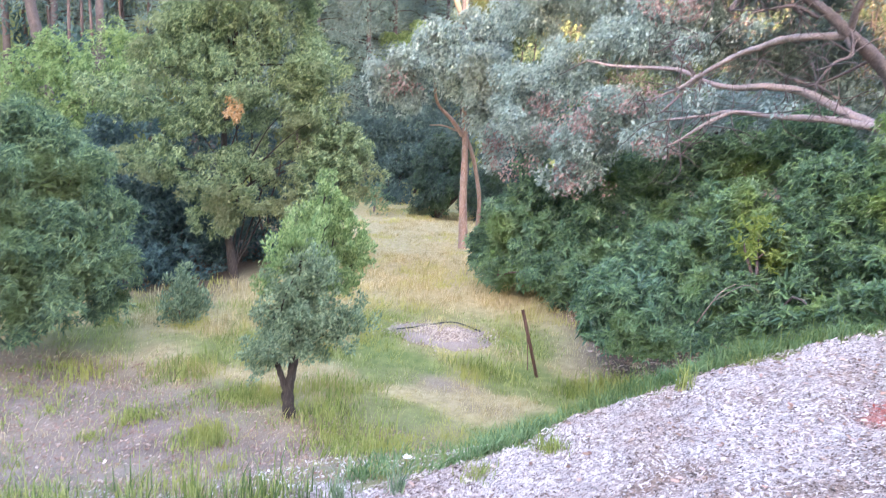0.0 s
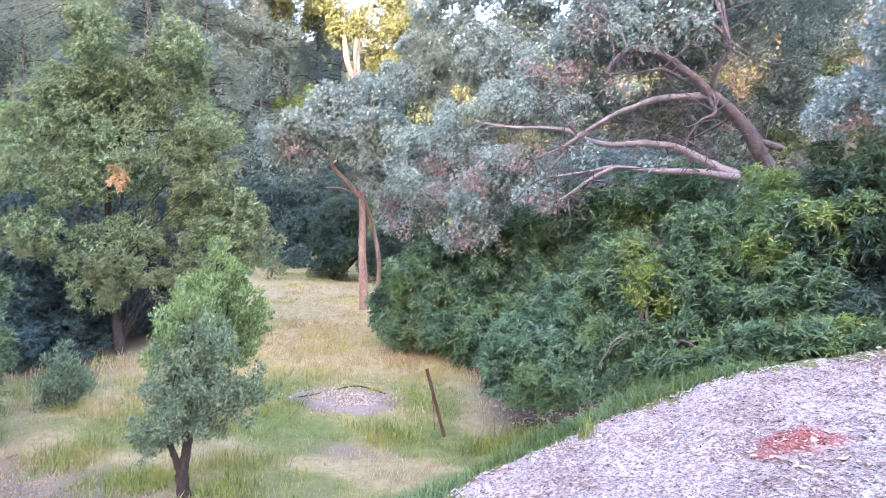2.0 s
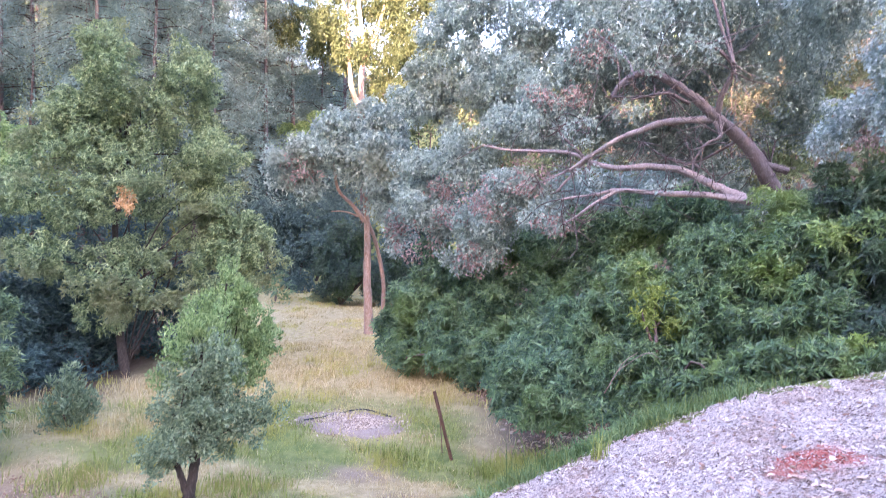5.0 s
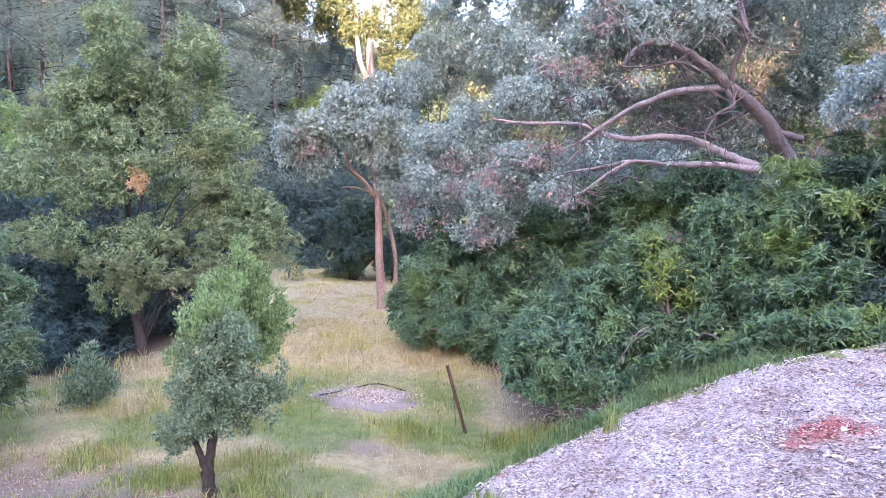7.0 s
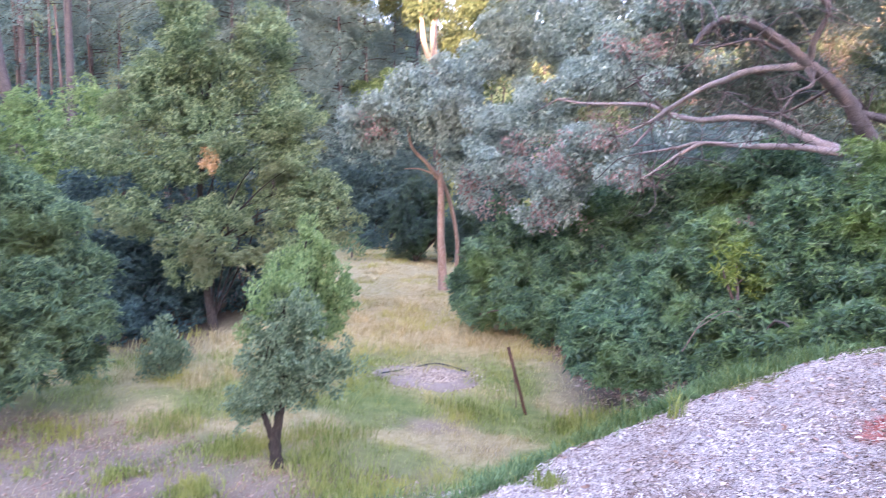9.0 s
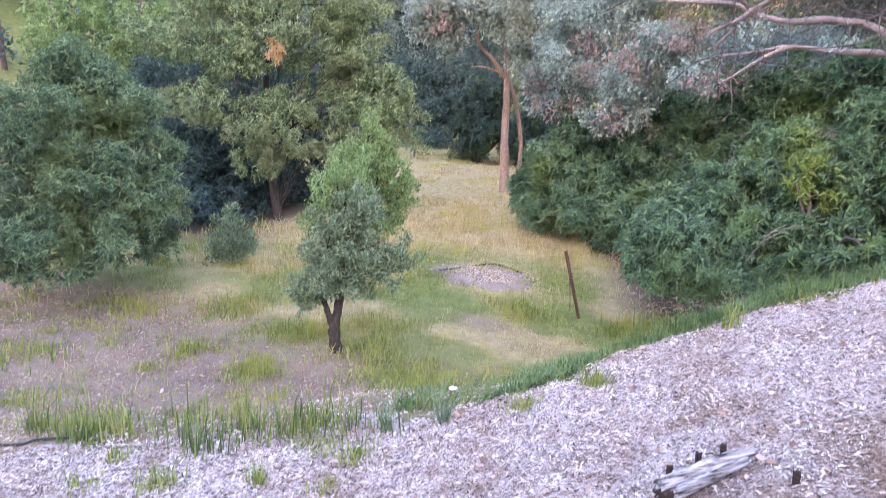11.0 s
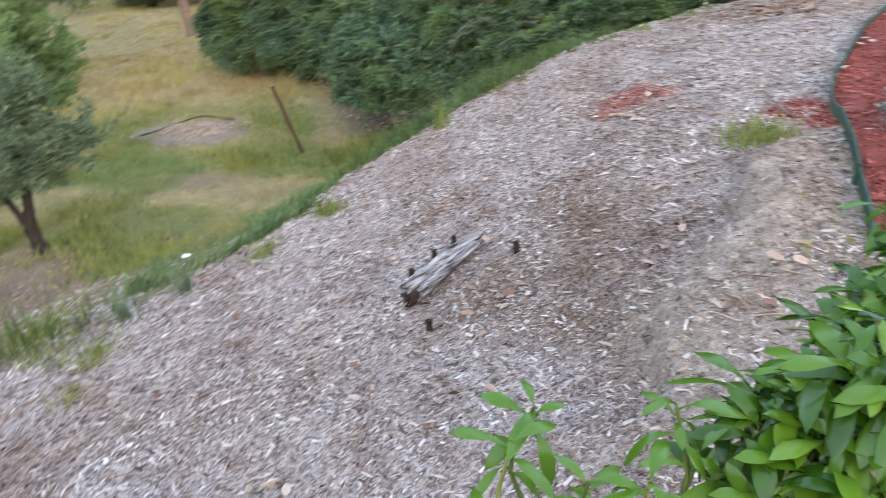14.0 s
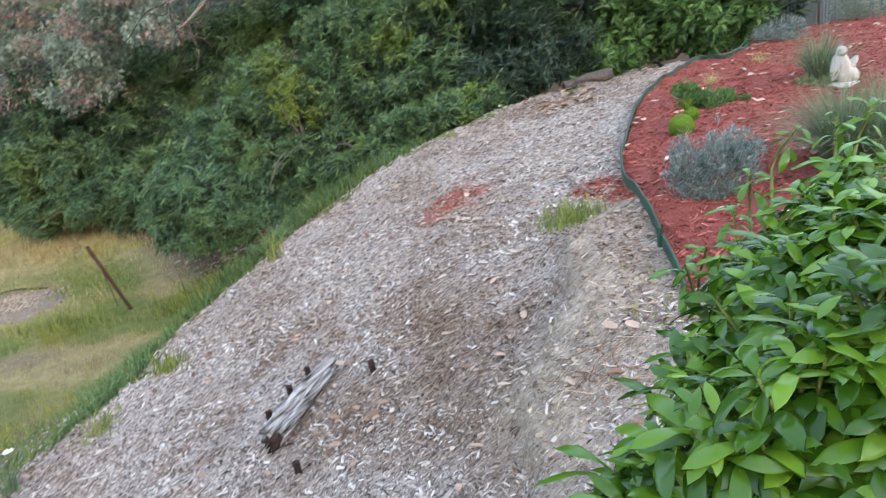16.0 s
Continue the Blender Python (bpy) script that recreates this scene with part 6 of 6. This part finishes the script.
part("split_half", bm_mesh("split_half", log_half(-0.050, 0.060, 0.040, 0.060, -0.02, 1.04, 1), M_LOG, True), log)
part("split_half", bm_mesh("split_half", log_half(0.044, 0.032, 0.036, 0.048, 0.05, 0.88, 2), M_LOG, True), log)
# dark inner piece that fills the cleft between the two halves
part("dark_heart", bm_mesh("dark_heart", log_half(-0.005, 0.005, 0.045, 0.050, -0.03, 0.75, 3), M_PEG, True), log, "dark core between the log halves")


def peg(at, h=0.11):
    ob = thing("peg", at, "short charred dark wooden peg in the mulch", "peg", "pegs by the log")
    bm = bmesh.new()
    bmesh.ops.create_cube(bm, size=1.0)
    bmesh.ops.subdivide_edges(bm, edges=bm.edges[:], cuts=2, use_grid_fill=True)
    r = random.Random(int(at[0] * 1000))
    for q in bm.verts:
        q.co = Vector((q.co.x * 0.038 + r.uniform(-0.005, 0.005), q.co.y * 0.036 + r.uniform(-0.005, 0.005), q.co.z * h + r.uniform(-0.01, 0.01)))
        q.co += Vector(at) + Vector((0, 0, h * 0.32 + 0.02))
    part("block", bm_mesh("block", bm, M_PEG), ob)


for at in ((0.49, 4.01, 0.24), (1.19, 4.40, 0.47)):
    peg((at[0], at[1], float(mulch_z(at[0], at[1]))), 0.08)
for at in ((0.47, 4.71, 0.19), (0.67, 4.87, 0.25), (0.85, 5.00, 0.30)):
    peg((at[0], at[1], float(mulch_z(at[0], at[1]))), 0.12)


def litter(name, seed, x, y, z, size, material, label, parent=None):
    """Curled fallen leaves: a rounded blade of six triangles."""
    r = np.random.default_rng(seed)
    n = len(x)
    k = 8
    ang = np.arange(k) * 2 * math.pi / k
    L = (size * r.uniform(0.6, 1.3, n))[:, None]
    turn = r.random((n, 1)) * 6.283
    ex, ey = np.cos(ang)[None] * L, np.sin(ang)[None] * L * r.uniform(0.4, 0.75, (n, 1))
    px, py = ex * np.cos(turn) - ey * np.sin(turn), ex * np.sin(turn) + ey * np.cos(turn)
    cup = r.uniform(0.0, 0.5, (n, 1)) * (ey / L) ** 2 * L * 2 + r.normal(0, 0.15, (n, 1)) * px + r.normal(0, 0.15, (n, 1)) * py
    rim = np.stack([x[:, None] + px, y[:, None] + py, z[:, None] + cup + 0.012], -1)
    mid = np.stack([x, y, z + 0.008], -1)[:, None]
    v = np.concatenate([mid, rim], 1).reshape(-1, 3)
    o = np.arange(n)[:, None, None] * (k + 1)
    f = (o + np.array([[0, 1 + q, 1 + (q + 1) % k] for q in range(k)])[None]).reshape(-1, 3)
    ob = new(name, mesh_of(name, v, f, material))
    return tagged(ob, label, "leaf litter", kind="stuff")


rng = np.random.default_rng(55)
n = 900
x, y = rng.uniform(-3, 9, n), rng.uniform(2.4, 9.2, n)
keep = (y < crest(x) - 0.1) & ~in_red_bed(x, y) & (rng.random(n) < 0.2 + 0.8 * smooth(-1, 2.5, x))
x, y = x[keep], y[keep]
litter("fallen_leaves", 56, x, y, mulch_z(x, y) + 0.006, 0.032, M_LITTER, "scattered brown fallen leaves on the mulch")
n = 320
x, y = rng.uniform(-1.5, 5.5, n), rng.uniform(2.6, 9.0, n)
keep = (y < crest(x) - 0.15) & ~in_red_bed(x, y) & (rng.random(n) < 0.1 + 0.9 * smooth(0, 2.0, x))
x, y = x[keep], y[keep]
litter("pale_leaves", 60, x, y, mulch_z(x, y) + 0.012, 0.038, M_PALE_LITTER, "pale pinkish fallen leaves on the mulch")
c0 = np.array((0.92, 4.05))
x, y = c0[0] + rng.normal(0, 0.12, 11), c0[1] + rng.normal(0, 0.16, 11)
litter("leaf_cluster", 57, x, y, mulch_z(x, y) + 0.01, 0.038, M_LITTER, "orange-brown dead leaves beside the log")
c0 = np.array((5.57, 8.86))
x, y = c0[0] + rng.normal(0, 0.5, 110), c0[1] + rng.normal(-0.3, 0.3, 110)
litter("leaf_drift", 58, x, y, mulch_z(x, y) + 0.01, 0.05, M_LITTER, "drift of brown leaves at the crest")
n = 700
x, y = rng.uniform(2.8, 12, n), rng.uniform(3, 9.5, n)
keep = in_red_bed(x, y) & (rng.random(n) < 0.55)
x, y = x[keep], y[keep]
litter("pale_leaves", 59, x, y, red_z_at(x, y) + 0.02, 0.046, M_PALE_LITTER, "pale dry leaves scattered on red mulch")
st = [(3.74, 5.63, 1.09), (3.63, 5.17, 1.09), (3.61, 4.98, 1.09)]
stick = thing("stick", st[0], "thin dry stick lying on the mulch", "stick")
v, f = tube([(a, b, float(mulch_z(a, b)) + 0.02) for a, b, c in st], 0.010, 0.006, 6, 4)
part("twig", mesh_of("twig", v, f, M_TWIG, True), stick)
# dry root tangle near the shrub
rng = np.random.default_rng(66)
rt = np.array((2.05, 2.81))
roots = []
for k in range(26):
    p = np.array([rt[0] + rng.normal(0, 0.16), rt[1] + rng.normal(0, 0.16)])
    q = p + rng.normal(0, 0.13, 2)
    m = (p + q) / 2 + rng.normal(0, 0.03, 2)
    roots.append(tube([(*p, float(mulch_z(*p)) + 0.01), (*m, float(mulch_z(*m)) + rng.uniform(0.01, 0.05)), (*q, float(mulch_z(*q)) + 0.01)], 0.005, 0.003, 4, 3, 0.0, rng))
tangle = thing("root_tangle", (rt[0], rt[1], float(mulch_z(*rt))), "tangle of pale dry roots on bare earth", "roots")
wood_part(tangle, "root_fibre", roots, M_LITTER)["kind"] = "stuff"
# mossy stump on the crest
sp = (6.74, 9.38, 1.35)
stump = thing("fallen_log", sp, "short weathered grey log lying at the crest of the bank", "log")
v, f = tube([(sp[0] - 0.4, sp[1] + 0.05, sp[2] + 0.0), (sp[0], sp[1], sp[2] + 0.06), (sp[0] + 0.45, sp[1] + 0.02, sp[2] + 0.05)], 0.06, 0.085, 12, 6, 0.16)
part("wood", mesh_of("wood", v, f, M_LIMB, True), stump)

# ---- things in the red bed ----
def clump_plant(name, at, blobs, count, size, ratio, material, label, seed, style="upright"):
    ob = thing(name, at, label, "plant", "plants in the red bed")
    crown_part(ob, seed, blobs, count, size, ratio, material, "foliage", style=style, subs=16, core=0.05)
    if name == "lavender":
        crown_part(ob, seed + 40, sprays(np.random.default_rng(seed), blobs[:3], 90, 0.15), 2300, 0.045, 0.2, material, "spike_foliage", style="upright", core=0, subs=6)
    branch_parts(ob, limbs_to(np.random.default_rng(seed), at, blobs, 0.012, 0.004, 0.02), M_TWIG)
    return ob


clump_plant("lavender", (3.84, 3.94, 1.15), [(3.84, 4.16, 1.38, 0.13, 0.13), (3.99, 4.03, 1.40, 0.17, 0.19), (4.12, 3.91, 1.44, 0.16, 0.16), (3.86, 4.09, 1.24, 0.15, 0.10), (4.00, 3.93, 1.22, 0.15, 0.10)], 2600, 0.055, 0.2, M_LAVENDER, "silver-grey lavender bush in red mulch", 501)
clump_plant("creeper", (6.05, 6.13, 1.30), [(5.97, 6.34, 1.42, 0.24, 0.13), (6.14, 6.17, 1.37, 0.31, 0.13), (6.28, 6.02, 1.35, 0.19, 0.11), (5.94, 6.40, 1.52, 0.17, 0.10)], 3200, 0.05, 0.3, M_BROAD, "low green mounded groundcover in red mulch", 502)
clump_plant("sage_bush", (10.25, 8.90, 1.35), [(10.33, 8.97, 1.52, 0.41, 0.24), (10.18, 9.13, 1.45, 0.24, 0.15), (10.47, 8.81, 1.54, 0.27, 0.22)], 1700, 0.075, 0.22, M_LAVENDER, "grey-green sage bush at the back of the bed", 503)
clump_plant("green_bush", (7.05, 5.60, 1.32), [(7.09, 5.66, 1.28, 0.20, 0.10), (7.19, 5.57, 1.39, 0.16, 0.12), (7.03, 5.76, 1.38, 0.14, 0.09)], 900, 0.06, 0.3, M_WATTLE, "low yellow-green plant beside the white statue", 504)
clump_plant("sage_bush", (12.74, 9.15, 1.35), [(12.87, 9.14, 1.53, 0.56, 0.35), (12.66, 9.43, 1.52, 0.31, 0.23)], 1500, 0.08, 0.25, M_EUC, "grey-green bush in front of the shed", 505)


def fountain_grass(at, seed, count, length, label, material):
    r = np.random.default_rng(seed)
    a = r.random(count) * 6.283
    lean_k = r.uniform(0.25, 1.0, count)
    ob = thing("fountain_grass", at, label, "ornamental grass", "plants in the red bed")
    base = np.array(at) + np.stack([np.cos(a), np.sin(a), 0 * a], 1) * r.uniform(0, 0.07, (count, 1))
    L = length * r.uniform(0.6, 1.1, count)
    out = np.stack([np.cos(a), np.sin(a), 0 * a], 1) * (L * lean_k)[:, None]
    side = np.stack([-np.sin(a), np.cos(a), 0 * a], 1) * 0.004
    rows_ = []
    for t in (0, 0.3, 0.6, 0.85, 1.0):
        c = base + out * t ** 1.3 + np.array([[0, 0, 1.0]]) * (L * (1.15 * t - 0.75 * lean_k * t ** 2.2))[:, None]
        rows_ += [c - side * (1.1 - t), c + side * (1.1 - t)]
    v = np.stack(rows_, 1).reshape(-1, 3)
    o = np.arange(count)[:, None, None] * 10
    f = (o + np.array([[2 * k, 2 * k + 1, 2 * k + 3, 2 * k + 2] for k in range(4)])[None]).reshape(-1, 4)
    part("blades", mesh_of("blades", v, f, material, True), ob)
    return ob


fountain_grass((4.82, 3.60, 1.25), 511, 1300, 0.8, "arching grey-green ornamental grass in red mulch", M_FOUNTAIN)
fountain_grass((4.95, 3.35, 1.26), 512, 1200, 0.8, "arching grey-green ornamental grass in red mulch", M_FOUNTAIN)
fountain_grass((7.46, 5.89, 1.33), 513, 700, 0.75, "arching fine green grass beside the white statue", M_FOUNTAIN)
fountain_grass((8.32, 7.51, 1.34), 514, 90, 0.3, "small dry grass clump in red mulch", M_DRY)
fountain_grass((7.01, 7.11, 1.32), 515, 60, 0.3, "small dry grass clump in red mulch", M_DRY)


def lumps(items, seg=20, rough=0.0, seed=1):
    """Rounded masses blended into one closed form."""
    bm = bmesh.new()
    r = random.Random(seed)
    for c, rad, rot in items:
        m = Matrix.Translation(c) @ rot @ Matrix.Diagonal((*rad, 1))
        res = bmesh.ops.create_uvsphere(bm, u_segments=seg, v_segments=seg // 2 + 2, radius=1.0, matrix=m)
        for q in res["verts"]:
            q.co += Vector((r.gauss(0, rough), r.gauss(0, rough), r.gauss(0, rough)))
    return bm


I4 = Matrix.Identity(4)
bp = Vector((5.03, 5.50, 1.25)) + Vector((0, 0, 0.02))
moss = lumps([(bp + Vector((0, 0, 0.115)), (0.125, 0.125, 0.12), I4), (bp + Vector((0.15, 0.02, 0.20)), (0.078, 0.078, 0.072), I4),
              (bp + Vector((0.10, 0.04, 0.29)), (0.03, 0.022, 0.075), Matrix.Rotation(-0.6, 4, "Y")), (bp + Vector((0.17, 0.06, 0.30)), (0.028, 0.022, 0.075), Matrix.Rotation(-0.2, 4, "Y"))], 24, 0.003)
tagged(new("garden_ornament", bm_mesh("garden_ornament", moss, M_MOSS, True)), "bright green moss-covered rabbit ornament on red mulch", "ornament")
wp = Vector((7.33, 5.46, 1.33)) + Vector((0, 0, 0.02))
stone = lumps([(wp + Vector((0, 0, 0.03)), (0.20, 0.13, 0.035), I4), (wp + Vector((0.02, 0, 0.12)), (0.14, 0.10, 0.11), Matrix.Rotation(0.4, 4, "Y")), (wp + Vector((-0.05, 0, 0.22)), (0.07, 0.075, 0.15), Matrix.Rotation(-0.15, 4, "Y")),
               (wp + Vector((-0.08, 0, 0.39)), (0.048, 0.048, 0.058), I4), (wp + Vector((-0.11, 0.04, 0.25)), (0.03, 0.06, 0.17), Matrix.Rotation(0.25, 4, "Y")), (wp + Vector((0.05, -0.03, 0.24)), (0.035, 0.035, 0.11), Matrix.Rotation(0.9, 4, "Y"))], 18, 0.006, 3)
tagged(new("statue", bm_mesh("statue", stone, M_STONE, True)), "small white cast-stone garden statue on red mulch", "statue")


# shed and slab behind the bed
shed = thing("shed", (12.40, 10.94, 1.29), "blue-grey ribbed metal shed behind the garden bed", "shed")


def box(bm, x0, x1, y0, y1, z0, z1, bevel=0.006):
    m = Matrix.Translation(((x0 + x1) / 2, (y0 + y1) / 2, (z0 + z1) / 2)) @ Matrix.Diagonal((x1 - x0, y1 - y0, z1 - z0, 1))
    res = bmesh.ops.create_cube(bm, size=1.0, matrix=m)
    if bevel:
        es = list({e for q in res["verts"] for e in q.link_edges})
        bmesh.ops.bevel(bm, geom=es, offset=bevel, segments=2, affect="EDGES")


sx0, sy0 = (12.40, 10.94, 1.29)[:2]
sz0 = float(ground_z(sx0, sy0)) - 0.15


def ribbed_sheet(x0, x1, y, z0, z1):
    """One folded metal sheet with a rib every ten centimetres, closed at the back."""
    line = []
    x = x0
    while x < x1 - 0.09:
        line += [(x, y), (x + 0.05, y), (x + 0.055, y - 0.018), (x + 0.08, y - 0.018), (x + 0.085, y)]
        x += 0.1
    line += [(x1, y), (x1, y + 0.06), (x0, y + 0.06)]
    bm = bmesh.new()
    low, high = [bm.verts.new((a, b, z0)) for a, b in line], [bm.verts.new((a, b, z1)) for a, b in line]
    for k in range(len(line)):
        q = (k + 1) % len(line)
        bm.faces.new((low[k], low[q], high[q], high[k]))
    bm.faces.new(high)
    return bm


part("wall_panel", bm_mesh("wall_panel", ribbed_sheet(sx0, sx0 + 0.95, sy0, sz0, sz0 + 2.2), M_SHED), shed)
part("wall_panel", bm_mesh("wall_panel", ribbed_sheet(sx0 + 1.45, sx0 + 3.6, sy0, sz0, sz0 + 2.2), M_SHED), shed)
bm = bmesh.new()
box(bm, sx0, sx0 + 3.6, sy0 + 1.8, sy0 + 1.86, sz0, sz0 + 2.2)
part("back_wall", bm_mesh("back_wall", bm, M_SHED), shed)
bm = bmesh.new()
box(bm, sx0 - 0.1, sx0 + 3.7, sy0 - 0.12, sy0 + 1.95, sz0 + 2.2, sz0 + 2.26)
part("roof", bm_mesh("roof", bm, M_SHED), shed)
bm = bmesh.new()
box(bm, sx0 + 0.4, sx0 + 3.6, sy0 - 1.3, sy0 - 0.03, sz0 - 0.1, sz0 + 0.36, 0.02)
slab = thing("slab", (sx0 + 1.4, sy0 - 0.4, sz0), "grey concrete step in front of the shed", "step")
part("block", bm_mesh("block", bm, M_SLAB), slab)

# ---- glossy shrub below the deck, close to the camera ----
near = thing("hedge_shrub", (1.23, 1.04, 1.76), "glossy bright green leafy shrub growing up beside the deck", "shrub")


def leaf_mesh(seed):
    """One obovate leaf along +x, with a midrib fold, curl and wavy rim."""
    r = np.random.default_rng(seed)
    t = np.linspace(0, 1, 8)
    w = 0.145 * np.sin(np.pi * t ** 1.45) ** 0.85 * (0.65 + 0.55 * t)
    w[0] = 0.012
    curl = r.uniform(0.3, 0.85)
    vs = []
    for k, q in enumerate(t):
        z = 0.06 * math.sin(q * 3) - curl * q ** 2.2
        for sgn in (-1, -0.5, 0, 0.5, 1):
            vs.append((q * (1 - 0.12 * curl * q), sgn * w[k], z + abs(sgn) * w[k] * 0.65 - abs(sgn) ** 2 * w[k] * 0.7 + 0.028 * math.sin(9 * q + 2 * sgn + seed) * abs(sgn)))
    f = [[a * 5 + b, a * 5 + 5 + b, a * 5 + 6 + b, a * 5 + 1 + b] for a in range(7) for b in range(4)]
    return np.array(vs), np.array(f)


LEAVES = [leaf_mesh(s) for s in range(4)]


def shoots(rng, blobs, count):
    """Shoot tips over the shrub's masses: place and axis."""
    B = np.array(blobs, float)
    wgt = B[:, 3] * B[:, 4]
    pick = rng.choice(len(B), count, p=wgt / wgt.sum())
    u = unit(rng.standard_normal((count, 3)) + np.array([0, -0.35, 0.55]))
    rad = np.stack([B[pick, 3], (B[pick, 3] + B[pick, 4]) / 2, B[pick, 4]], 1)
    return B[pick, :3] + u * rad * rng.uniform(0.55, 1.0, (count, 1)), unit(0.6 * u + np.array([0, 0, 0.8]) + 0.3 * rng.standard_normal((count, 3)))


HEDGE = [(0.78, 1.03, 1.92, 0.16, 0.11), (0.96, 0.95, 1.99, 0.20, 0.19), (1.10, 0.87, 2.06, 0.21, 0.21), (1.23, 1.22, 1.93, 0.13, 0.14), (1.40, 1.16, 2.08, 0.21, 0.20), (1.52, 1.08, 2.20, 0.18, 0.18), (1.58, 1.47, 1.99, 0.14, 0.13), (1.81, 1.39, 2.16, 0.15, 0.13), (1.97, 1.47, 2.20, 0.14, 0.12), (1.72, 1.47, 2.09, 0.13, 0.11), (1.27, 0.83, 2.16, 0.23, 0.23), (0.83, 0.88, 1.90, 0.21, 0.11)]
rng = np.random.default_rng(901)
P, A = shoots(rng, HEDGE, 520)
extra_p = [(-0.70, 0.77, 2.02), (-0.15, 0.93, 1.98), (0.28, 1.01, 2.02), (0.35, 1.11, 2.00), (0.02, 0.86, 1.97), (0.19, 0.86, 1.99), (0.38, 0.90, 2.01), (0.57, 0.99, 2.06), (-0.69, 0.63, 2.06), (0.47, 0.87, 2.02), (-0.09, 0.77, 1.97), (2.03, 1.70, 2.36), (2.11, 1.62, 2.39), (2.18, 1.54, 2.43), (1.99, 1.85, 2.19), (1.86, 1.80, 2.11), (2.08, 1.47, 2.34), (1.57, 1.63, 2.10), (1.51, 1.66, 2.05)]
n_extra = len(extra_p)
P = np.vstack([np.array(extra_p), P])
A = np.vstack([unit(np.array([0, 0, 1.0]) + 0.15 * rng.standard_normal((n_extra, 3))), A])
singles, joined = [], []
stems = []
foot = np.array([1.23, 1.04, 1.76])
for i, (p, a) in enumerate(zip(P, A)):
    e = np.cross(a, (0.31, 0.52, 0.79))
    e = e / np.linalg.norm(e)
    g = np.cross(a, e)
    turn = rng.random() * 6.283
    for k in range(7):
        back = 0.012 * k
        ang = turn + k * 2.4
        d = unit(math.cos(ang) * e + math.sin(ang) * g + a * ((0.75 if i < n_extra else 1.1) - 0.17 * k + rng.normal(0, 0.12)))
        s = unit(np.cross(a, d))
        nrm = np.cross(d, s)
        L = rng.uniform(0.08, 0.145) * (0.7 if k == 0 else 1.0) * (0.85 if i < n_extra else 1.0)
        m = np.stack([d * L, s * L, nrm * L], 1)
        pos = p - a * back
        if i < 43:
            singles.append((k % 4, m, pos))
        else:
            v, f = LEAVES[(i + k) % 4]
            joined.append((v @ m.T + pos, f))
    low = p - a * 0.16 + rng.normal(0, 0.02, 3)
    base = np.array([p[0] * 1.02, p[1] * 0.98, p[2] - 0.3]) if i < n_extra and i < 11 else low + (foot - low) * 0.3 - np.array([0, 0, 0.1])
    stems.append(tube([p, low, base], 0.0035, 0.007, 5, 3, 0.0, rng))
wood_part(near, "stemwork", stems, M_GRASS)["kind"] = "stuff"
v, f = join(joined)
part("foliage", mesh_of("foliage", v, f, M_NEAR, True), near, kind="stuff")
leaf_data = [mesh_of("leaf", v, f, M_NEAR, True) for v, f in LEAVES]
for k, m, pos in singles:
    ob = piece("leaf", leaf_data[k], near)
    m4 = Matrix([[*m[0], pos[0]], [*m[1], pos[1]], [*m[2], pos[2]], [0, 0, 0, 1]])
    ob.matrix_parent_inverse = Matrix.Translation(-near.location)
    ob.matrix_basis = m4

# larger single chips, last
rng = np.random.default_rng(950)
v, f = chips(rng, np.zeros(1), np.zeros(1), np.zeros(1), np.array([0.055]), np.array([0.018]), np.array([0.008]), 0.05)
chip_a = mesh_of("chip", v, f, M_CHIP_ONE)
v, f = chips(rng, np.zeros(1), np.zeros(1), np.zeros(1), np.array([0.038]), np.array([0.02]), np.array([0.007]), 0.05)
chip_b = mesh_of("chip", v, f, M_CHIP_ONE)
done = 0
while done < 280:
    x, y = rng.uniform(-2.2, 3.2), rng.uniform(2.2, 6.6)
    if earth_at(x, y) > 0.4 or y > crest(x) - 0.2 or in_red_bed(np.array([x]), np.array([y]))[0]:
        continue
    ob = piece("chip", chip_a if rng.random() < 0.5 else chip_b, mulch)
    ob.matrix_basis = pose(x, y, float(mulch_z(x, y)) + 0.012, rng.normal(0, 14), rng.normal(0, 14), rng.uniform(0, 360))
    done += 1
